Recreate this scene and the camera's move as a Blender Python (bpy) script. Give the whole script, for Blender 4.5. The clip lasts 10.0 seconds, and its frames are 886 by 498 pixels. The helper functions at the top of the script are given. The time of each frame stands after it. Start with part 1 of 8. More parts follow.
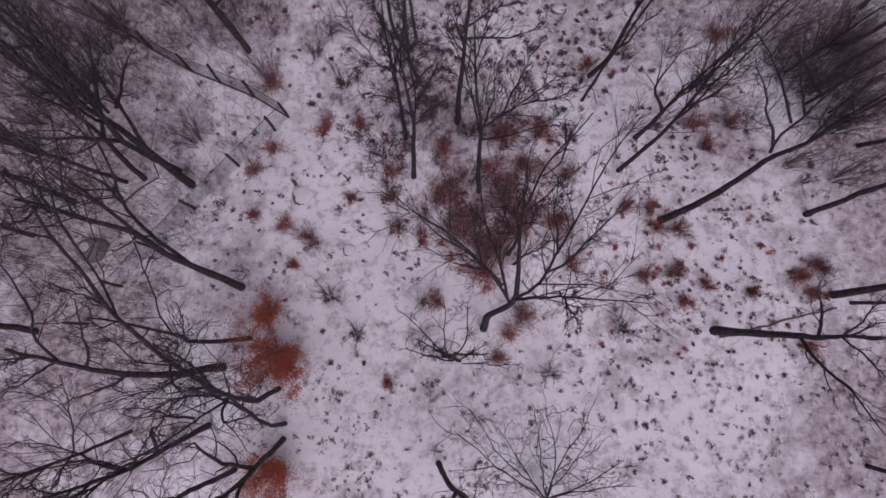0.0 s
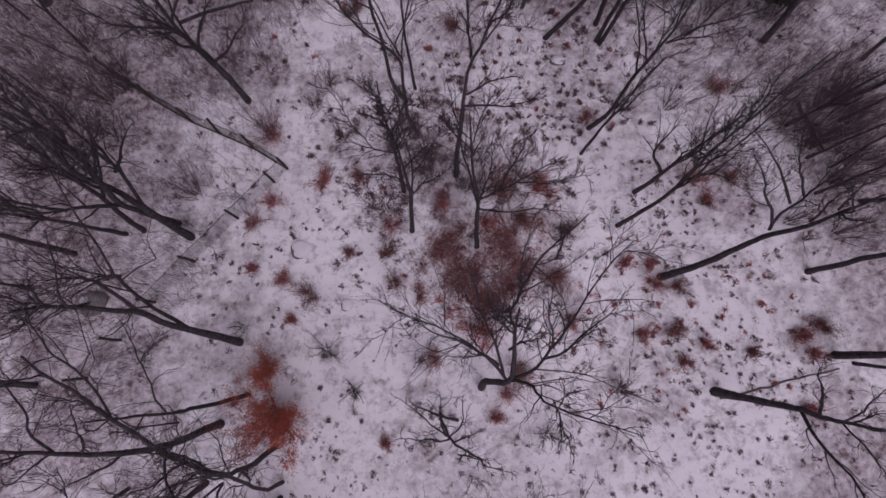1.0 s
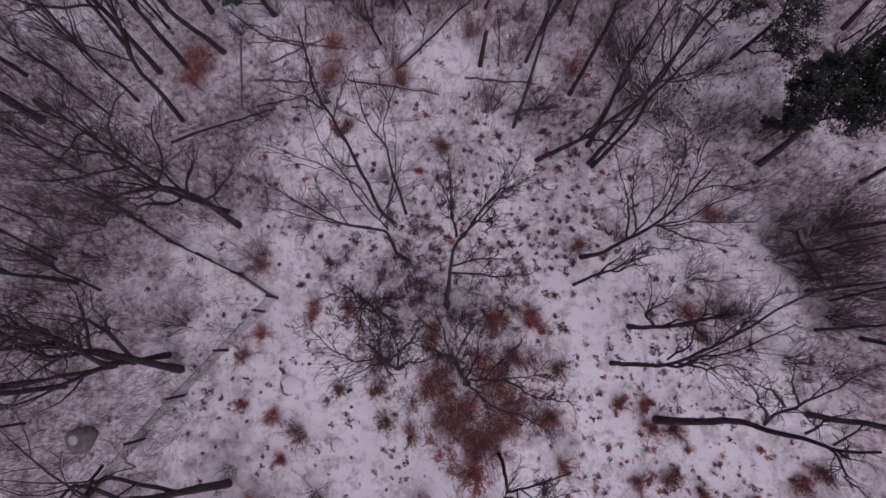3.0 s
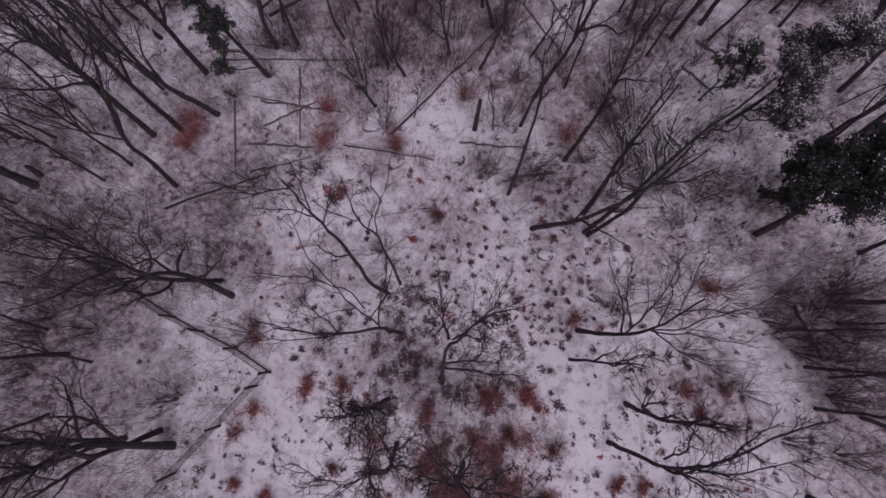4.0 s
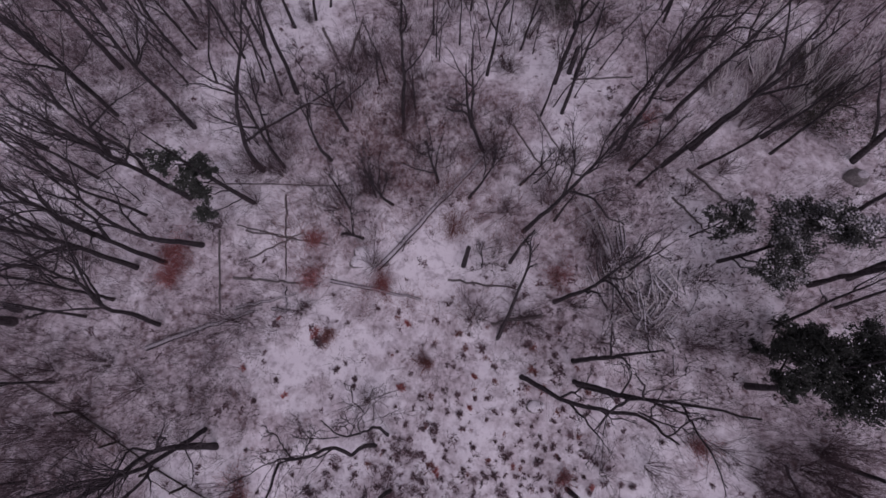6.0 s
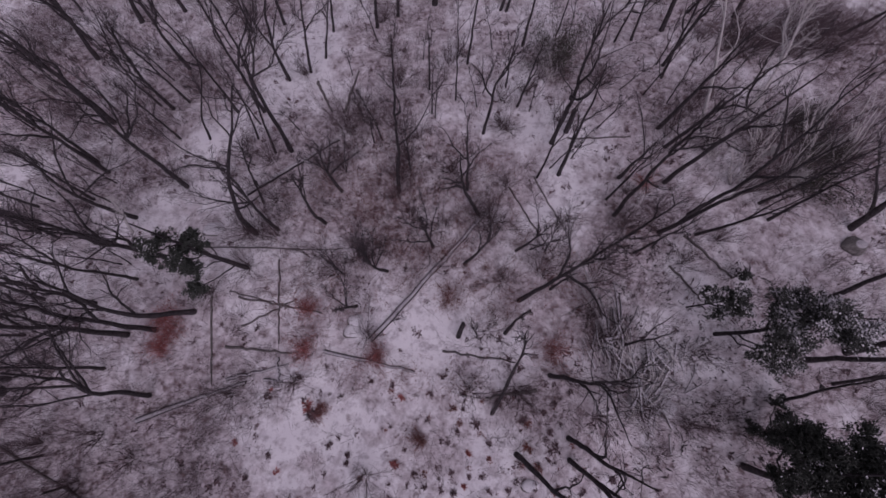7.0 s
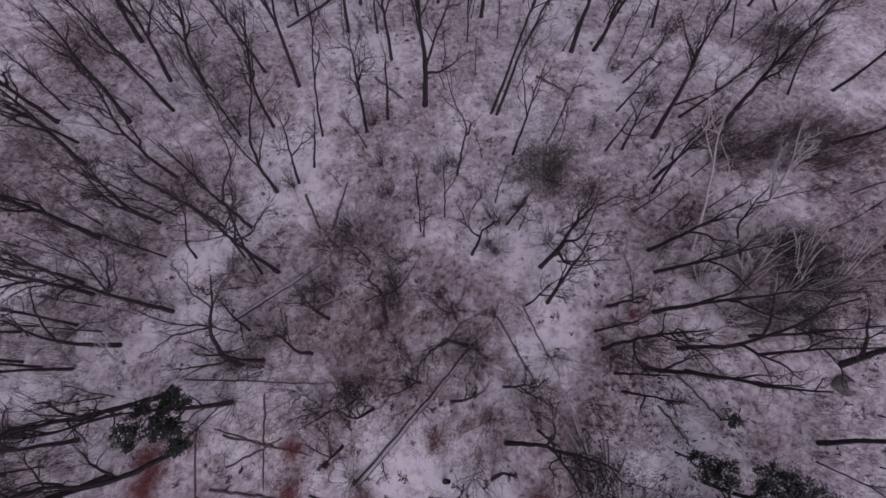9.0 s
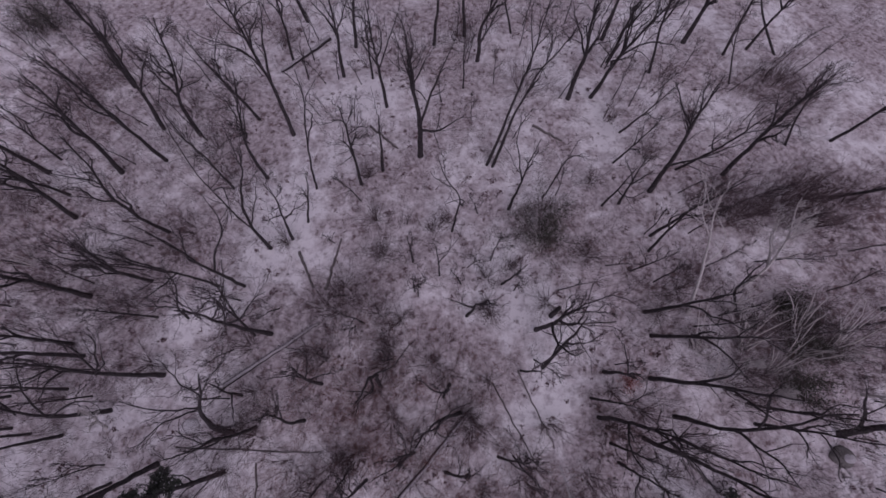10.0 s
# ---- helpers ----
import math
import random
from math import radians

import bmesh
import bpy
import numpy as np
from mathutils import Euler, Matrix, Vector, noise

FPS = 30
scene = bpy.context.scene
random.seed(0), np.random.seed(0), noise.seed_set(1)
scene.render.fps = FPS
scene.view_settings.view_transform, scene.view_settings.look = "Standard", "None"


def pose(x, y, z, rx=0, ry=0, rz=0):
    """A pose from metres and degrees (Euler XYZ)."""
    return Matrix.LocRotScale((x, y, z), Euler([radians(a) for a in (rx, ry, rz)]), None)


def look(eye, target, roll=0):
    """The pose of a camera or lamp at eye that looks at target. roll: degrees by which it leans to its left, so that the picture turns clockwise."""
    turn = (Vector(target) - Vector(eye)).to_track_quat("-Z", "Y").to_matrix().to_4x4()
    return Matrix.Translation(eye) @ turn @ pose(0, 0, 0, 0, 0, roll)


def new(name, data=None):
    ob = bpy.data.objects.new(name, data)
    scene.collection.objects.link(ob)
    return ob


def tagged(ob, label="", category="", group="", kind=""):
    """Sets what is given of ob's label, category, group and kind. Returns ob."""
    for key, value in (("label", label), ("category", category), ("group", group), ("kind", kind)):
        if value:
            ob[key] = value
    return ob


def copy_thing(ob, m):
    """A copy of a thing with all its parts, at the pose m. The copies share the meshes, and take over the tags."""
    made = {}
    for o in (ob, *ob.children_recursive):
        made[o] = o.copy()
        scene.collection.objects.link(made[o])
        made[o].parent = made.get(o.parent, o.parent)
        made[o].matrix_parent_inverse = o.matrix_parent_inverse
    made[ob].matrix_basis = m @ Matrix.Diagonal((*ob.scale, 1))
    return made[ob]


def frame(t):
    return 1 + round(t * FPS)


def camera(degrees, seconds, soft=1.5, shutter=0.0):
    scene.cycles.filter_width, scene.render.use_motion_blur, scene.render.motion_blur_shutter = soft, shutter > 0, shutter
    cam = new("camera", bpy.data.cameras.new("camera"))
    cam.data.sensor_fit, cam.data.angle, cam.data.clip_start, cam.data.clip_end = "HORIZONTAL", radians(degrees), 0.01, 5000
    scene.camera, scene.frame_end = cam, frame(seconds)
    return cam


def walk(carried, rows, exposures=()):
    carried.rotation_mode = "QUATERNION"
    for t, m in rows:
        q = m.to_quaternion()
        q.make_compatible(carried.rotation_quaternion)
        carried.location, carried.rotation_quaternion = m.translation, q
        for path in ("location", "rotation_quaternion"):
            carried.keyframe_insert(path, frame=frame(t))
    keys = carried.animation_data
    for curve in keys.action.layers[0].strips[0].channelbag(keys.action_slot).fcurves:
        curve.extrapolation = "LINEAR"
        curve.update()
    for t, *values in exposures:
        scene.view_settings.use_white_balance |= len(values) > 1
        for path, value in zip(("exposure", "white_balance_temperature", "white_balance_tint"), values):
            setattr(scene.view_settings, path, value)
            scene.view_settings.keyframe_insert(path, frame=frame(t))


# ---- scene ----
cam = camera(99.82, 10.0, 1.55)
PATH = [
    (0.0, pose(0.000, 0.000, 20.000, 13.736, -2.464, -0.602)),
    (0.5, pose(0.118, 1.429, 20.344, 13.920, -2.282, -0.496)),
    (1.0, pose(0.261, 3.027, 20.709, 14.078, -2.091, -0.399)),
    (1.5, pose(0.437, 4.784, 21.091, 14.206, -1.881, -0.400)),
    (2.0, pose(0.648, 6.671, 21.505, 14.306, -1.691, -0.412)),
    (2.5, pose(0.861, 8.625, 21.950, 14.453, -1.519, -0.484)),
    (4.0, pose(1.477, 14.752, 23.280, 15.259, -1.265, -0.765)),
    (4.5, pose(1.644, 16.976, 23.776, 15.300, -1.337, -0.883)),
    (5.0, pose(1.822, 19.256, 24.316, 15.276, -1.439, -1.002)),
    (5.5, pose(1.994, 21.584, 24.876, 15.233, -1.539, -1.076)),
    (7.0, pose(2.488, 28.590, 26.374, 15.135, -1.846, -0.918)),
    (7.5, pose(2.710, 30.851, 26.943, 15.186, -1.914, -0.930)),
    (8.0, pose(2.958, 33.195, 27.521, 15.199, -1.944, -0.882)),
    (8.5, pose(3.196, 35.542, 28.078, 15.163, -1.945, -0.849)),
    (9.0, pose(3.403, 37.903, 28.612, 15.148, -1.983, -0.886)),
    (9.5, pose(3.603, 40.214, 29.116, 15.170, -2.032, -0.897)),
    (10.0, pose(3.832, 42.542, 29.607, 15.225, -2.065, -0.859)),
]
walk(cam, PATH, exposures=[(0.0, -0.69, 6190, 34.6), (2.5, -0.78, 6190, 38.0), (5.5, -0.79, 6165, 38.8), (10.0, -0.91, 6055, 37.3)])

# ---- daylight: a closed winter sky, the sun only a wide soft patch behind it ----
world = bpy.data.worlds.new("overcast_sky")
scene.world = world
world.use_nodes = True
wn, wl = world.node_tree.nodes, world.node_tree.links
sky = wn.new("ShaderNodeTexSky")
sky.sky_type = "NISHITA"
sky.sun_disc = False
sky.sun_elevation, sky.sun_rotation = radians(60), radians(160)
sky.air_density, sky.dust_density, sky.ozone_density = 1.0, 4.0, 0.6
grey = wn.new("ShaderNodeHueSaturation")
grey.inputs["Saturation"].default_value = 0.2
wl.new(sky.outputs["Color"], grey.inputs["Color"])
wl.new(grey.outputs["Color"], wn["Background"].inputs["Color"])
wn["Background"].inputs["Strength"].default_value = 0.085
sun = new("sun", bpy.data.lights.new("sun", "SUN"))
sun.data.energy, sun.data.angle, sun.data.color = 1.1, radians(80), (1.0, 0.97, 0.95)
sun.matrix_world = look((0, 0, 0), (-0.17, 0.47, -0.87))


# ---- materials ----
def material(name, dark, light, rough, scale, bump=0.3, fine=6.0, spread=0.25, metal=0.0):
    """Two colours mixed by noise at two scales, shifted a little from object to object and from piece to piece."""
    m = bpy.data.materials.new(name)
    m.use_nodes = True
    n, l = m.node_tree.nodes, m.node_tree.links
    bsdf = n["Principled BSDF"]
    tex = n.new("ShaderNodeTexCoord")
    coarse, grain = n.new("ShaderNodeTexNoise"), n.new("ShaderNodeTexNoise")
    coarse.inputs["Scale"].default_value, grain.inputs["Scale"].default_value = scale, scale * fine
    coarse.inputs["Detail"].default_value, grain.inputs["Detail"].default_value = 3, 4
    for t in (coarse, grain):
        l.new(tex.outputs["Object"], t.inputs["Vector"])
    both = n.new("ShaderNodeMath")
    both.operation = "MULTIPLY_ADD"
    both.inputs[1].default_value = 0.55
    l.new(grain.outputs["Fac"], both.inputs[0])
    half = n.new("ShaderNodeMath")
    half.operation = "MULTIPLY"
    half.inputs[1].default_value = 0.45
    l.new(coarse.outputs["Fac"], half.inputs[0])
    l.new(half.outputs[0], both.inputs[2])
    ramp = n.new("ShaderNodeValToRGB")
    ramp.color_ramp.elements[0].position, ramp.color_ramp.elements[1].position = 0.36, 0.64
    ramp.color_ramp.elements[0].color, ramp.color_ramp.elements[1].color = (*dark, 1), (*light, 1)
    l.new(both.outputs[0], ramp.inputs["Fac"])
    info, geo = n.new("ShaderNodeObjectInfo"), n.new("ShaderNodeNewGeometry")
    mixr = n.new("ShaderNodeMath")
    mixr.operation = "ADD"
    l.new(info.outputs["Random"], mixr.inputs[0])
    l.new(geo.outputs["Random Per Island"], mixr.inputs[1])
    value = n.new("ShaderNodeMapRange")
    value.inputs["From Max"].default_value = 2.0
    value.inputs["To Min"].default_value, value.inputs["To Max"].default_value = 1 - spread, 1 + spread
    l.new(mixr.outputs[0], value.inputs["Value"])
    hsv = n.new("ShaderNodeHueSaturation")
    l.new(ramp.outputs["Color"], hsv.inputs["Color"])
    l.new(value.outputs[0], hsv.inputs["Value"])
    l.new(hsv.outputs["Color"], bsdf.inputs["Base Color"])
    bsdf.inputs["Roughness"].default_value, bsdf.inputs["Metallic"].default_value = rough, metal
    bsdf.inputs["Specular IOR Level"].default_value = 0.25
    if bump:
        b = n.new("ShaderNodeBump")
        b.inputs["Strength"].default_value, b.inputs["Distance"].default_value = bump, 0.02
        l.new(both.outputs[0], b.inputs["Height"])
        l.new(b.outputs["Normal"], bsdf.inputs["Normal"])
    return m


BARK = material("bark", (0.017, 0.0145, 0.0165), (0.096, 0.081, 0.088), 0.9, 6.0, 1.0)
TWIG = material("twig_bark", (0.052, 0.042, 0.048), (0.122, 0.098, 0.107), 0.9, 4.0, 0.0)
BRUSH = material("brush_bark", (0.064, 0.044, 0.05), (0.165, 0.117, 0.127), 0.9, 4.0, 0.0)
PALE = material("bleached_dead_wood", (0.50, 0.475, 0.47), (0.76, 0.72, 0.715), 0.85, 5.0, 0.5)
RED = material("red_withered_leaf", (0.30, 0.09, 0.088), (0.50, 0.185, 0.175), 0.8, 3.0, 0.0, spread=0.45)
ORANGE = material("orange_withered_leaf", (0.36, 0.08, 0.046), (0.56, 0.155, 0.095), 0.8, 3.0, 0.0, spread=0.4)
RUSSET = material("russet_withered_leaf", (0.15, 0.06, 0.055), (0.30, 0.13, 0.12), 0.8, 3.0, 0.0, spread=0.45)
LITTER = material("withered_herb", (0.08, 0.055, 0.064), (0.20, 0.132, 0.146), 0.9, 2.0, 0.0, spread=0.5)
TUFT = material("withered_fern", (0.10, 0.068, 0.079), (0.27, 0.175, 0.192), 0.9, 5.0, 0.0, spread=0.5)
FROSTED = material("frosted_evergreen_leaf", (0.044, 0.047, 0.043), (0.15, 0.152, 0.142), 0.85, 3.0, 0.0, spread=0.5)
REDTWIG = material("red_twig", (0.13, 0.06, 0.056), (0.28, 0.135, 0.125), 0.9, 4.0, 0.0, spread=0.4)
GREEN = material("evergreen_leaf", (0.03, 0.035, 0.03), (0.10, 0.105, 0.094), 0.85, 3.0, 0.0, spread=0.4)
IVY = material("ivy_leaf", (0.03, 0.034, 0.026), (0.075, 0.075, 0.058), 0.5, 3.0, 0.0, spread=0.4)
POSTWOOD = material("weathered_post_wood", (0.03, 0.024, 0.022), (0.09, 0.075, 0.068), 0.9, 8.0, 0.6)
WEATHERED = material("weathered_pole", (0.09, 0.08, 0.08), (0.24, 0.21, 0.21), 0.9, 6.0, 0.5)
WIRE = material("rusty_wire", (0.05, 0.045, 0.045), (0.12, 0.105, 0.10), 0.7, 20.0, 0.0, metal=0.1)
STONE = material("lichen_stone", (0.12, 0.11, 0.11), (0.30, 0.28, 0.27), 0.9, 3.0, 0.7)
THINSNOW = material("thin_grey_snow", (0.34, 0.32, 0.34), (0.6, 0.57, 0.6), 0.8, 4.0, 0.5, spread=0.08)
SNOWCAP = material("snow_cap", (0.70, 0.68, 0.71), (0.82, 0.80, 0.83), 0.7, 2.0, 0.3, spread=0.03)


def snow_material():
    m = bpy.data.materials.new("trodden_snow_with_leaf_litter")
    m.use_nodes = True
    n, l = m.node_tree.nodes, m.node_tree.links
    bsdf = n["Principled BSDF"]
    tex = n.new("ShaderNodeTexCoord")

    def noise_at(scale, detail=4.0, rough=0.55):
        t = n.new("ShaderNodeTexNoise")
        t.inputs["Scale"].default_value, t.inputs["Detail"].default_value, t.inputs["Roughness"].default_value = scale, detail, rough
        l.new(tex.outputs["Object"], t.inputs["Vector"])
        return t.outputs["Fac"]

    def ramp(fac, lo, hi, a, b):
        r = n.new("ShaderNodeValToRGB")
        r.color_ramp.elements[0].position, r.color_ramp.elements[1].position = lo, hi
        r.color_ramp.elements[0].color, r.color_ramp.elements[1].color = (*a, 1), (*b, 1)
        l.new(fac, r.inputs["Fac"])
        return r.outputs["Color"]

    def math_node(op, a, b):
        k = n.new("ShaderNodeMath")
        k.operation = op
        for i, v in enumerate((a, b)):
            if isinstance(v, float):
                k.inputs[i].default_value = v
            else:
                l.new(v, k.inputs[i])
        return k.outputs[0]

    def mix(fac, a, b):
        k = n.new("ShaderNodeMix")
        k.data_type = "RGBA"
        l.new(fac, k.inputs["Factor"])
        l.new(a, k.inputs[6])
        l.new(b, k.inputs[7])
        return k.outputs[2]

    clean = ramp(noise_at(0.35), 0.3, 0.7, (0.82, 0.79, 0.82), (0.93, 0.91, 0.93))
    # grey blotches: thinner spots, and the shade of small dents put into the colour
    clean = mix(ramp(noise_at(1.3, 5, 0.72), 0.50, 0.63, (0, 0, 0), (1, 1, 1)), clean, ramp(noise_at(4.0, 3), 0.3, 0.7, (0.44, 0.40, 0.425), (0.74, 0.70, 0.735)))
    thin = ramp(noise_at(2.3, 6, 0.65), 0.36, 0.64, (0.34, 0.285, 0.30), (0.68, 0.62, 0.65))
    litter = ramp(noise_at(5.0, 4, 0.65), 0.35, 0.65, (0.085, 0.056, 0.06), (0.26, 0.178, 0.182))
    # the open glade kept its snow; between the close trees it is thin and full of litter
    place = n.new("ShaderNodeSeparateXYZ")
    l.new(tex.outputs["Object"], place.inputs[0])
    gx, gy = math_node("MULTIPLY", math_node("SUBTRACT", place.outputs[0], 2.0), 1 / 17.0), math_node("MULTIPLY", math_node("SUBTRACT", place.outputs[1], 4.0), 1 / 27.0)
    away = math_node("ADD", math_node("MULTIPLY", gx, gx), math_node("MULTIPLY", gy, gy))
    close = n.new("ShaderNodeMapRange")
    close.inputs["From Min"].default_value, close.inputs["From Max"].default_value = 0.3, 2.0
    close.inputs["To Min"].default_value, close.inputs["To Max"].default_value = -0.03, 0.05
    l.new(away, close.inputs["Value"])
    broad = noise_at(0.13, 3)
    patch = noise_at(0.8, 5, 0.68)
    cover = math_node("ADD", math_node("ADD", math_node("MULTIPLY", broad, 0.55), math_node("MULTIPLY", patch, 0.45)), close.outputs[0])
    known = n.new("ShaderNodeAttribute")
    known.attribute_name = "litter"
    cover = math_node("ADD", cover, math_node("MULTIPLY", known.outputs["Fac"], 0.085))
    thinness = ramp(cover, 0.47, 0.58, (0, 0, 0), (1, 1, 1))
    flecks = ramp(math_node("ADD", math_node("MULTIPLY", noise_at(1.9, 5, 0.68), 0.6), math_node("MULTIPLY", cover, 0.4)), 0.55, 0.645, (0, 0, 0), (1, 1, 1))
    l.new(mix(flecks, mix(thinness, clean, thin), litter), bsdf.inputs["Base Color"])
    bsdf.inputs["Roughness"].default_value = 0.75
    bsdf.inputs["Specular IOR Level"].default_value = 0.2
    b = n.new("ShaderNodeBump")
    b.inputs["Strength"].default_value, b.inputs["Distance"].default_value = 0.6, 0.12
    l.new(math_node("ADD", math_node("MULTIPLY", noise_at(2.2, 6, 0.6), 1.0), math_node("MULTIPLY", noise_at(14.0, 3), 0.15)), b.inputs["Height"])
    l.new(b.outputs["Normal"], bsdf.inputs["Normal"])
    return m


SNOW = snow_material()


# ---- mesh helpers ----
def mesh_of(name, verts, faces, mat):
    """A mesh from vertex rows and rows of equal-sided faces."""
    verts, faces = np.asarray(verts, dtype=np.float32), np.asarray(faces, dtype=np.int32)
    me = bpy.data.meshes.new(name)
    sides = faces.shape[1]
    me.vertices.add(len(verts))
    me.vertices.foreach_set("co", verts.ravel())
    me.loops.add(faces.size)
    me.loops.foreach_set("vertex_index", faces.ravel())
    me.polygons.add(len(faces))
    me.polygons.foreach_set("loop_start", np.arange(0, faces.size, sides, dtype=np.int32))
    me.polygons.foreach_set("use_smooth", np.ones(len(faces), dtype=bool))
    me.materials.append(mat)
    me.update(calc_edges=True)
    return me


def piece(name, data, parent, label=""):
    """One mesh object as a part of a thing."""
    ob = new(name, data)
    ob.parent = parent
    return tagged(ob, label)


def thing(name, x, y, label, category, group="", turn=0.0, sink=0.0):
    """An Empty on the ground that carries the parts of a thing."""
    ob = new(name)
    ob.empty_display_size = 0.2
    ob.matrix_basis = pose(x, y, ground_z(x, y) - sink, 0, 0, turn)
    return tagged(ob, label, category, group)


def unit(v):
    return v / np.maximum(np.linalg.norm(v, axis=-1, keepdims=True), 1e-9)


def tubes(P, R, sides):
    """Tapered tubes along polylines P (n, k, 3) with radii R (n, k): vertices and quads."""
    n, k = R.shape
    T = unit(np.gradient(P, axis=1))
    ref = np.where(np.abs(T[:, :1, 2:3]) > 0.9, np.array([1.0, 0, 0]), np.array([0, 0, 1.0]))
    U = unit(np.cross(T, np.broadcast_to(ref, T.shape)))
    W = np.cross(T, U)
    a = np.arange(sides) * 2 * np.pi / sides
    V = P[:, :, None] + R[:, :, None, None] * (np.cos(a)[:, None] * U[:, :, None] + np.sin(a)[:, None] * W[:, :, None])
    i = np.arange(n * k * sides).reshape(n, k, sides)
    j = np.roll(i, -1, axis=2)
    F = np.stack([i[:, :-1], j[:, :-1], j[:, 1:], i[:, 1:]], -1).reshape(-1, 4)
    return V.reshape(-1, 3), F


def joined(sets):
    V, F, at = [], [], 0
    for v, f in sets:
        V.append(v)
        F.append(f + at)
        at += len(v)
    return np.concatenate(V), np.concatenate(F)


def in_triangles(shape):
    """The same vertices, every quad cut in two."""
    v, f = shape
    return v, np.concatenate([f[:, [0, 1, 2]], f[:, [0, 2, 3]]])


def grow(rng, start, way, length, k, wobble, rise):
    """Polylines that start along way, wander, and bend up by rise."""
    p, d, out = start, unit(way), [start]
    for _ in range(k):
        d = unit(d + rng.normal(0, wobble, d.shape) + np.array([0, 0, rise]))
        p = p + d * (length / k)[:, None]
        out.append(p)
    return np.stack(out, 1)


def shoots(rng, P, R, n, s0, s1, a0, a1):
    """n side shoots on each polyline: their start, way, parent, radius of the parent there and place along it."""
    N, k, _ = P.shape
    par = np.repeat(np.arange(N), n)
    s = s0 + (s1 - s0) * (np.tile(np.arange(n), N) + rng.random(N * n)) / n
    f = s * (k - 1)
    i = np.minimum(f.astype(int), k - 2)
    f = (f - i)[:, None]
    start = P[par, i] * (1 - f) + P[par, i + 1] * f
    T = unit(P[par, i + 1] - P[par, i])
    side = unit(np.cross(T, unit(rng.normal(size=T.shape))))
    ang = np.radians(rng.uniform(a0, a1, N * n))[:, None]
    radius = R[par, i] * (1 - f[:, 0]) + R[par, i + 1] * f[:, 0]
    return start, T * np.cos(ang) + side * np.sin(ang), par, radius, s


def taper(r0, r1, k):
    s = np.linspace(0, 1, k + 1)
    return r0[:, None] * (1 - s) + r1 * s


def leaf_cards(rng, at, size, flat=0.5):
    """Small folded leaves of two triangles' worth each, scattered at the given places."""
    n = len(at)
    u = unit(rng.normal(size=(n, 3)) * np.array([1, 1, 1 - flat]))
    w = unit(np.cross(u, rng.normal(size=(n, 3))))
    s = size * rng.uniform(0.6, 1.4, (n, 1))
    fold = np.cross(u, w) * s * 0.25
    V = np.stack([at - u * s, at + w * s * 0.55 + fold, at + u * s, at - w * s * 0.55 + fold], 1).reshape(-1, 3)
    return V, np.arange(4 * n).reshape(n, 4)


# ---- ground ----
def ground_z(x, y):
    u, v = 1.5 * np.tanh(x / 45), 1.375 * np.tanh((y - 40) / 55)
    rough = 0.10 * np.sin(x * 0.45 + 1.3 * np.sin(y * 0.21)) * np.sin(y * 0.38 + 0.7) + 0.05 * np.sin(x * 1.3 + y * 0.6) * np.sin(y * 1.1 - x * 0.4)
    return 0.293 +1.951 * u -1.732 * v -0.235 * u * u -0.775 * u * v -4.592 * v * v + rough


PATCHES = []


def clear_snow(x, y, w, h, much=1.0):
    """A stretch where the snow lies whole."""
    PATCHES.append((x, y, w, h, -much))


def brown_brush(x, y, w, h, much=1.0):
    """A stretch where leaf litter and brush show through."""
    PATCHES.append((x, y, w, h, much))


clear_snow(15.59, 41.58, 3.13, 2.36)
clear_snow(11.91, 38.16, 2.01, 2.19, 0.9)
clear_snow(9.12, 45.02, 2.18, 1.92, 0.8)
clear_snow(3.44, 46.45, 3.12, 1.34, 0.6)
clear_snow(-2.91, 68.85, 3.47, 4.12)
clear_snow(-5.49, 50.42, 3.55, 2.92, 0.7)
clear_snow(-14.44, 45.43, 3.18, 2.22, 0.9)
clear_snow(18.5, 54.08, 2.91, 1.37, 0.6)
clear_snow(47.12, 69.87, 4.3, 4.41, 0.8)
clear_snow(40.91, 60.37, 3.25, 2.78, 0.9)
clear_snow(-29.85, 58.65, 3.16, 1.92, 0.9)
clear_snow(4.49, 60.89, 3.69, 2.82, 0.5)
clear_snow(-26.02, 34.84, 2.48, 1.49, 0.8)
clear_snow(-10.03, 34.37, 2.41, 1.58, 0.7)
clear_snow(19.82, 61.22, 2.64, 2.91, 0.6)
clear_snow(26.27, 33.4, 3.04, 1.36, 0.5)
brown_brush(0.9, 41.39, 3.38, 2.35)
brown_brush(6.63, 37.11, 2.4, 2.14, 0.7)
brown_brush(13.4, 52.05, 3.31, 2.53, 0.8)
brown_brush(29.67, 53.91, 2.94, 2.77)
brown_brush(37.31, 53.28, 4.44, 2.83)
brown_brush(-4.59, 41.06, 2.98, 2.36, 0.7)
brown_brush(1.47, 34.66, 3.53, 1.72, 0.6)
brown_brush(21.3, 47.05, 2.67, 2.71, 0.5)
brown_brush(-30.45, 69.6, 4.72, 4.76, 0.7)
brown_brush(-18.67, 62.17, 3.28, 2.67, 0.5)
brown_brush(-3.2, 45.23, 4, 1.95, 0.9)
brown_brush(10.13, 41.26, 1.67, 1.57, 0.8)
brown_brush(-17.92, 50.69, 3.86, 2.03, 0.6)
brown_brush(-20.37, 45.53, 2.75, 1.82, 0.5)
brown_brush(32.4, 42.96, 4.73, 2.96, 0.9)
brown_brush(39.79, 68.23, 4.75, 4.1, 0.7)
clear_snow(-6.59, 53.47, 3.99, 4)
clear_snow(14.5, 43.28, 2.59, 1.93, 0.6)
clear_snow(11.92, 39.59, 2.28, 1.55, 0.8)
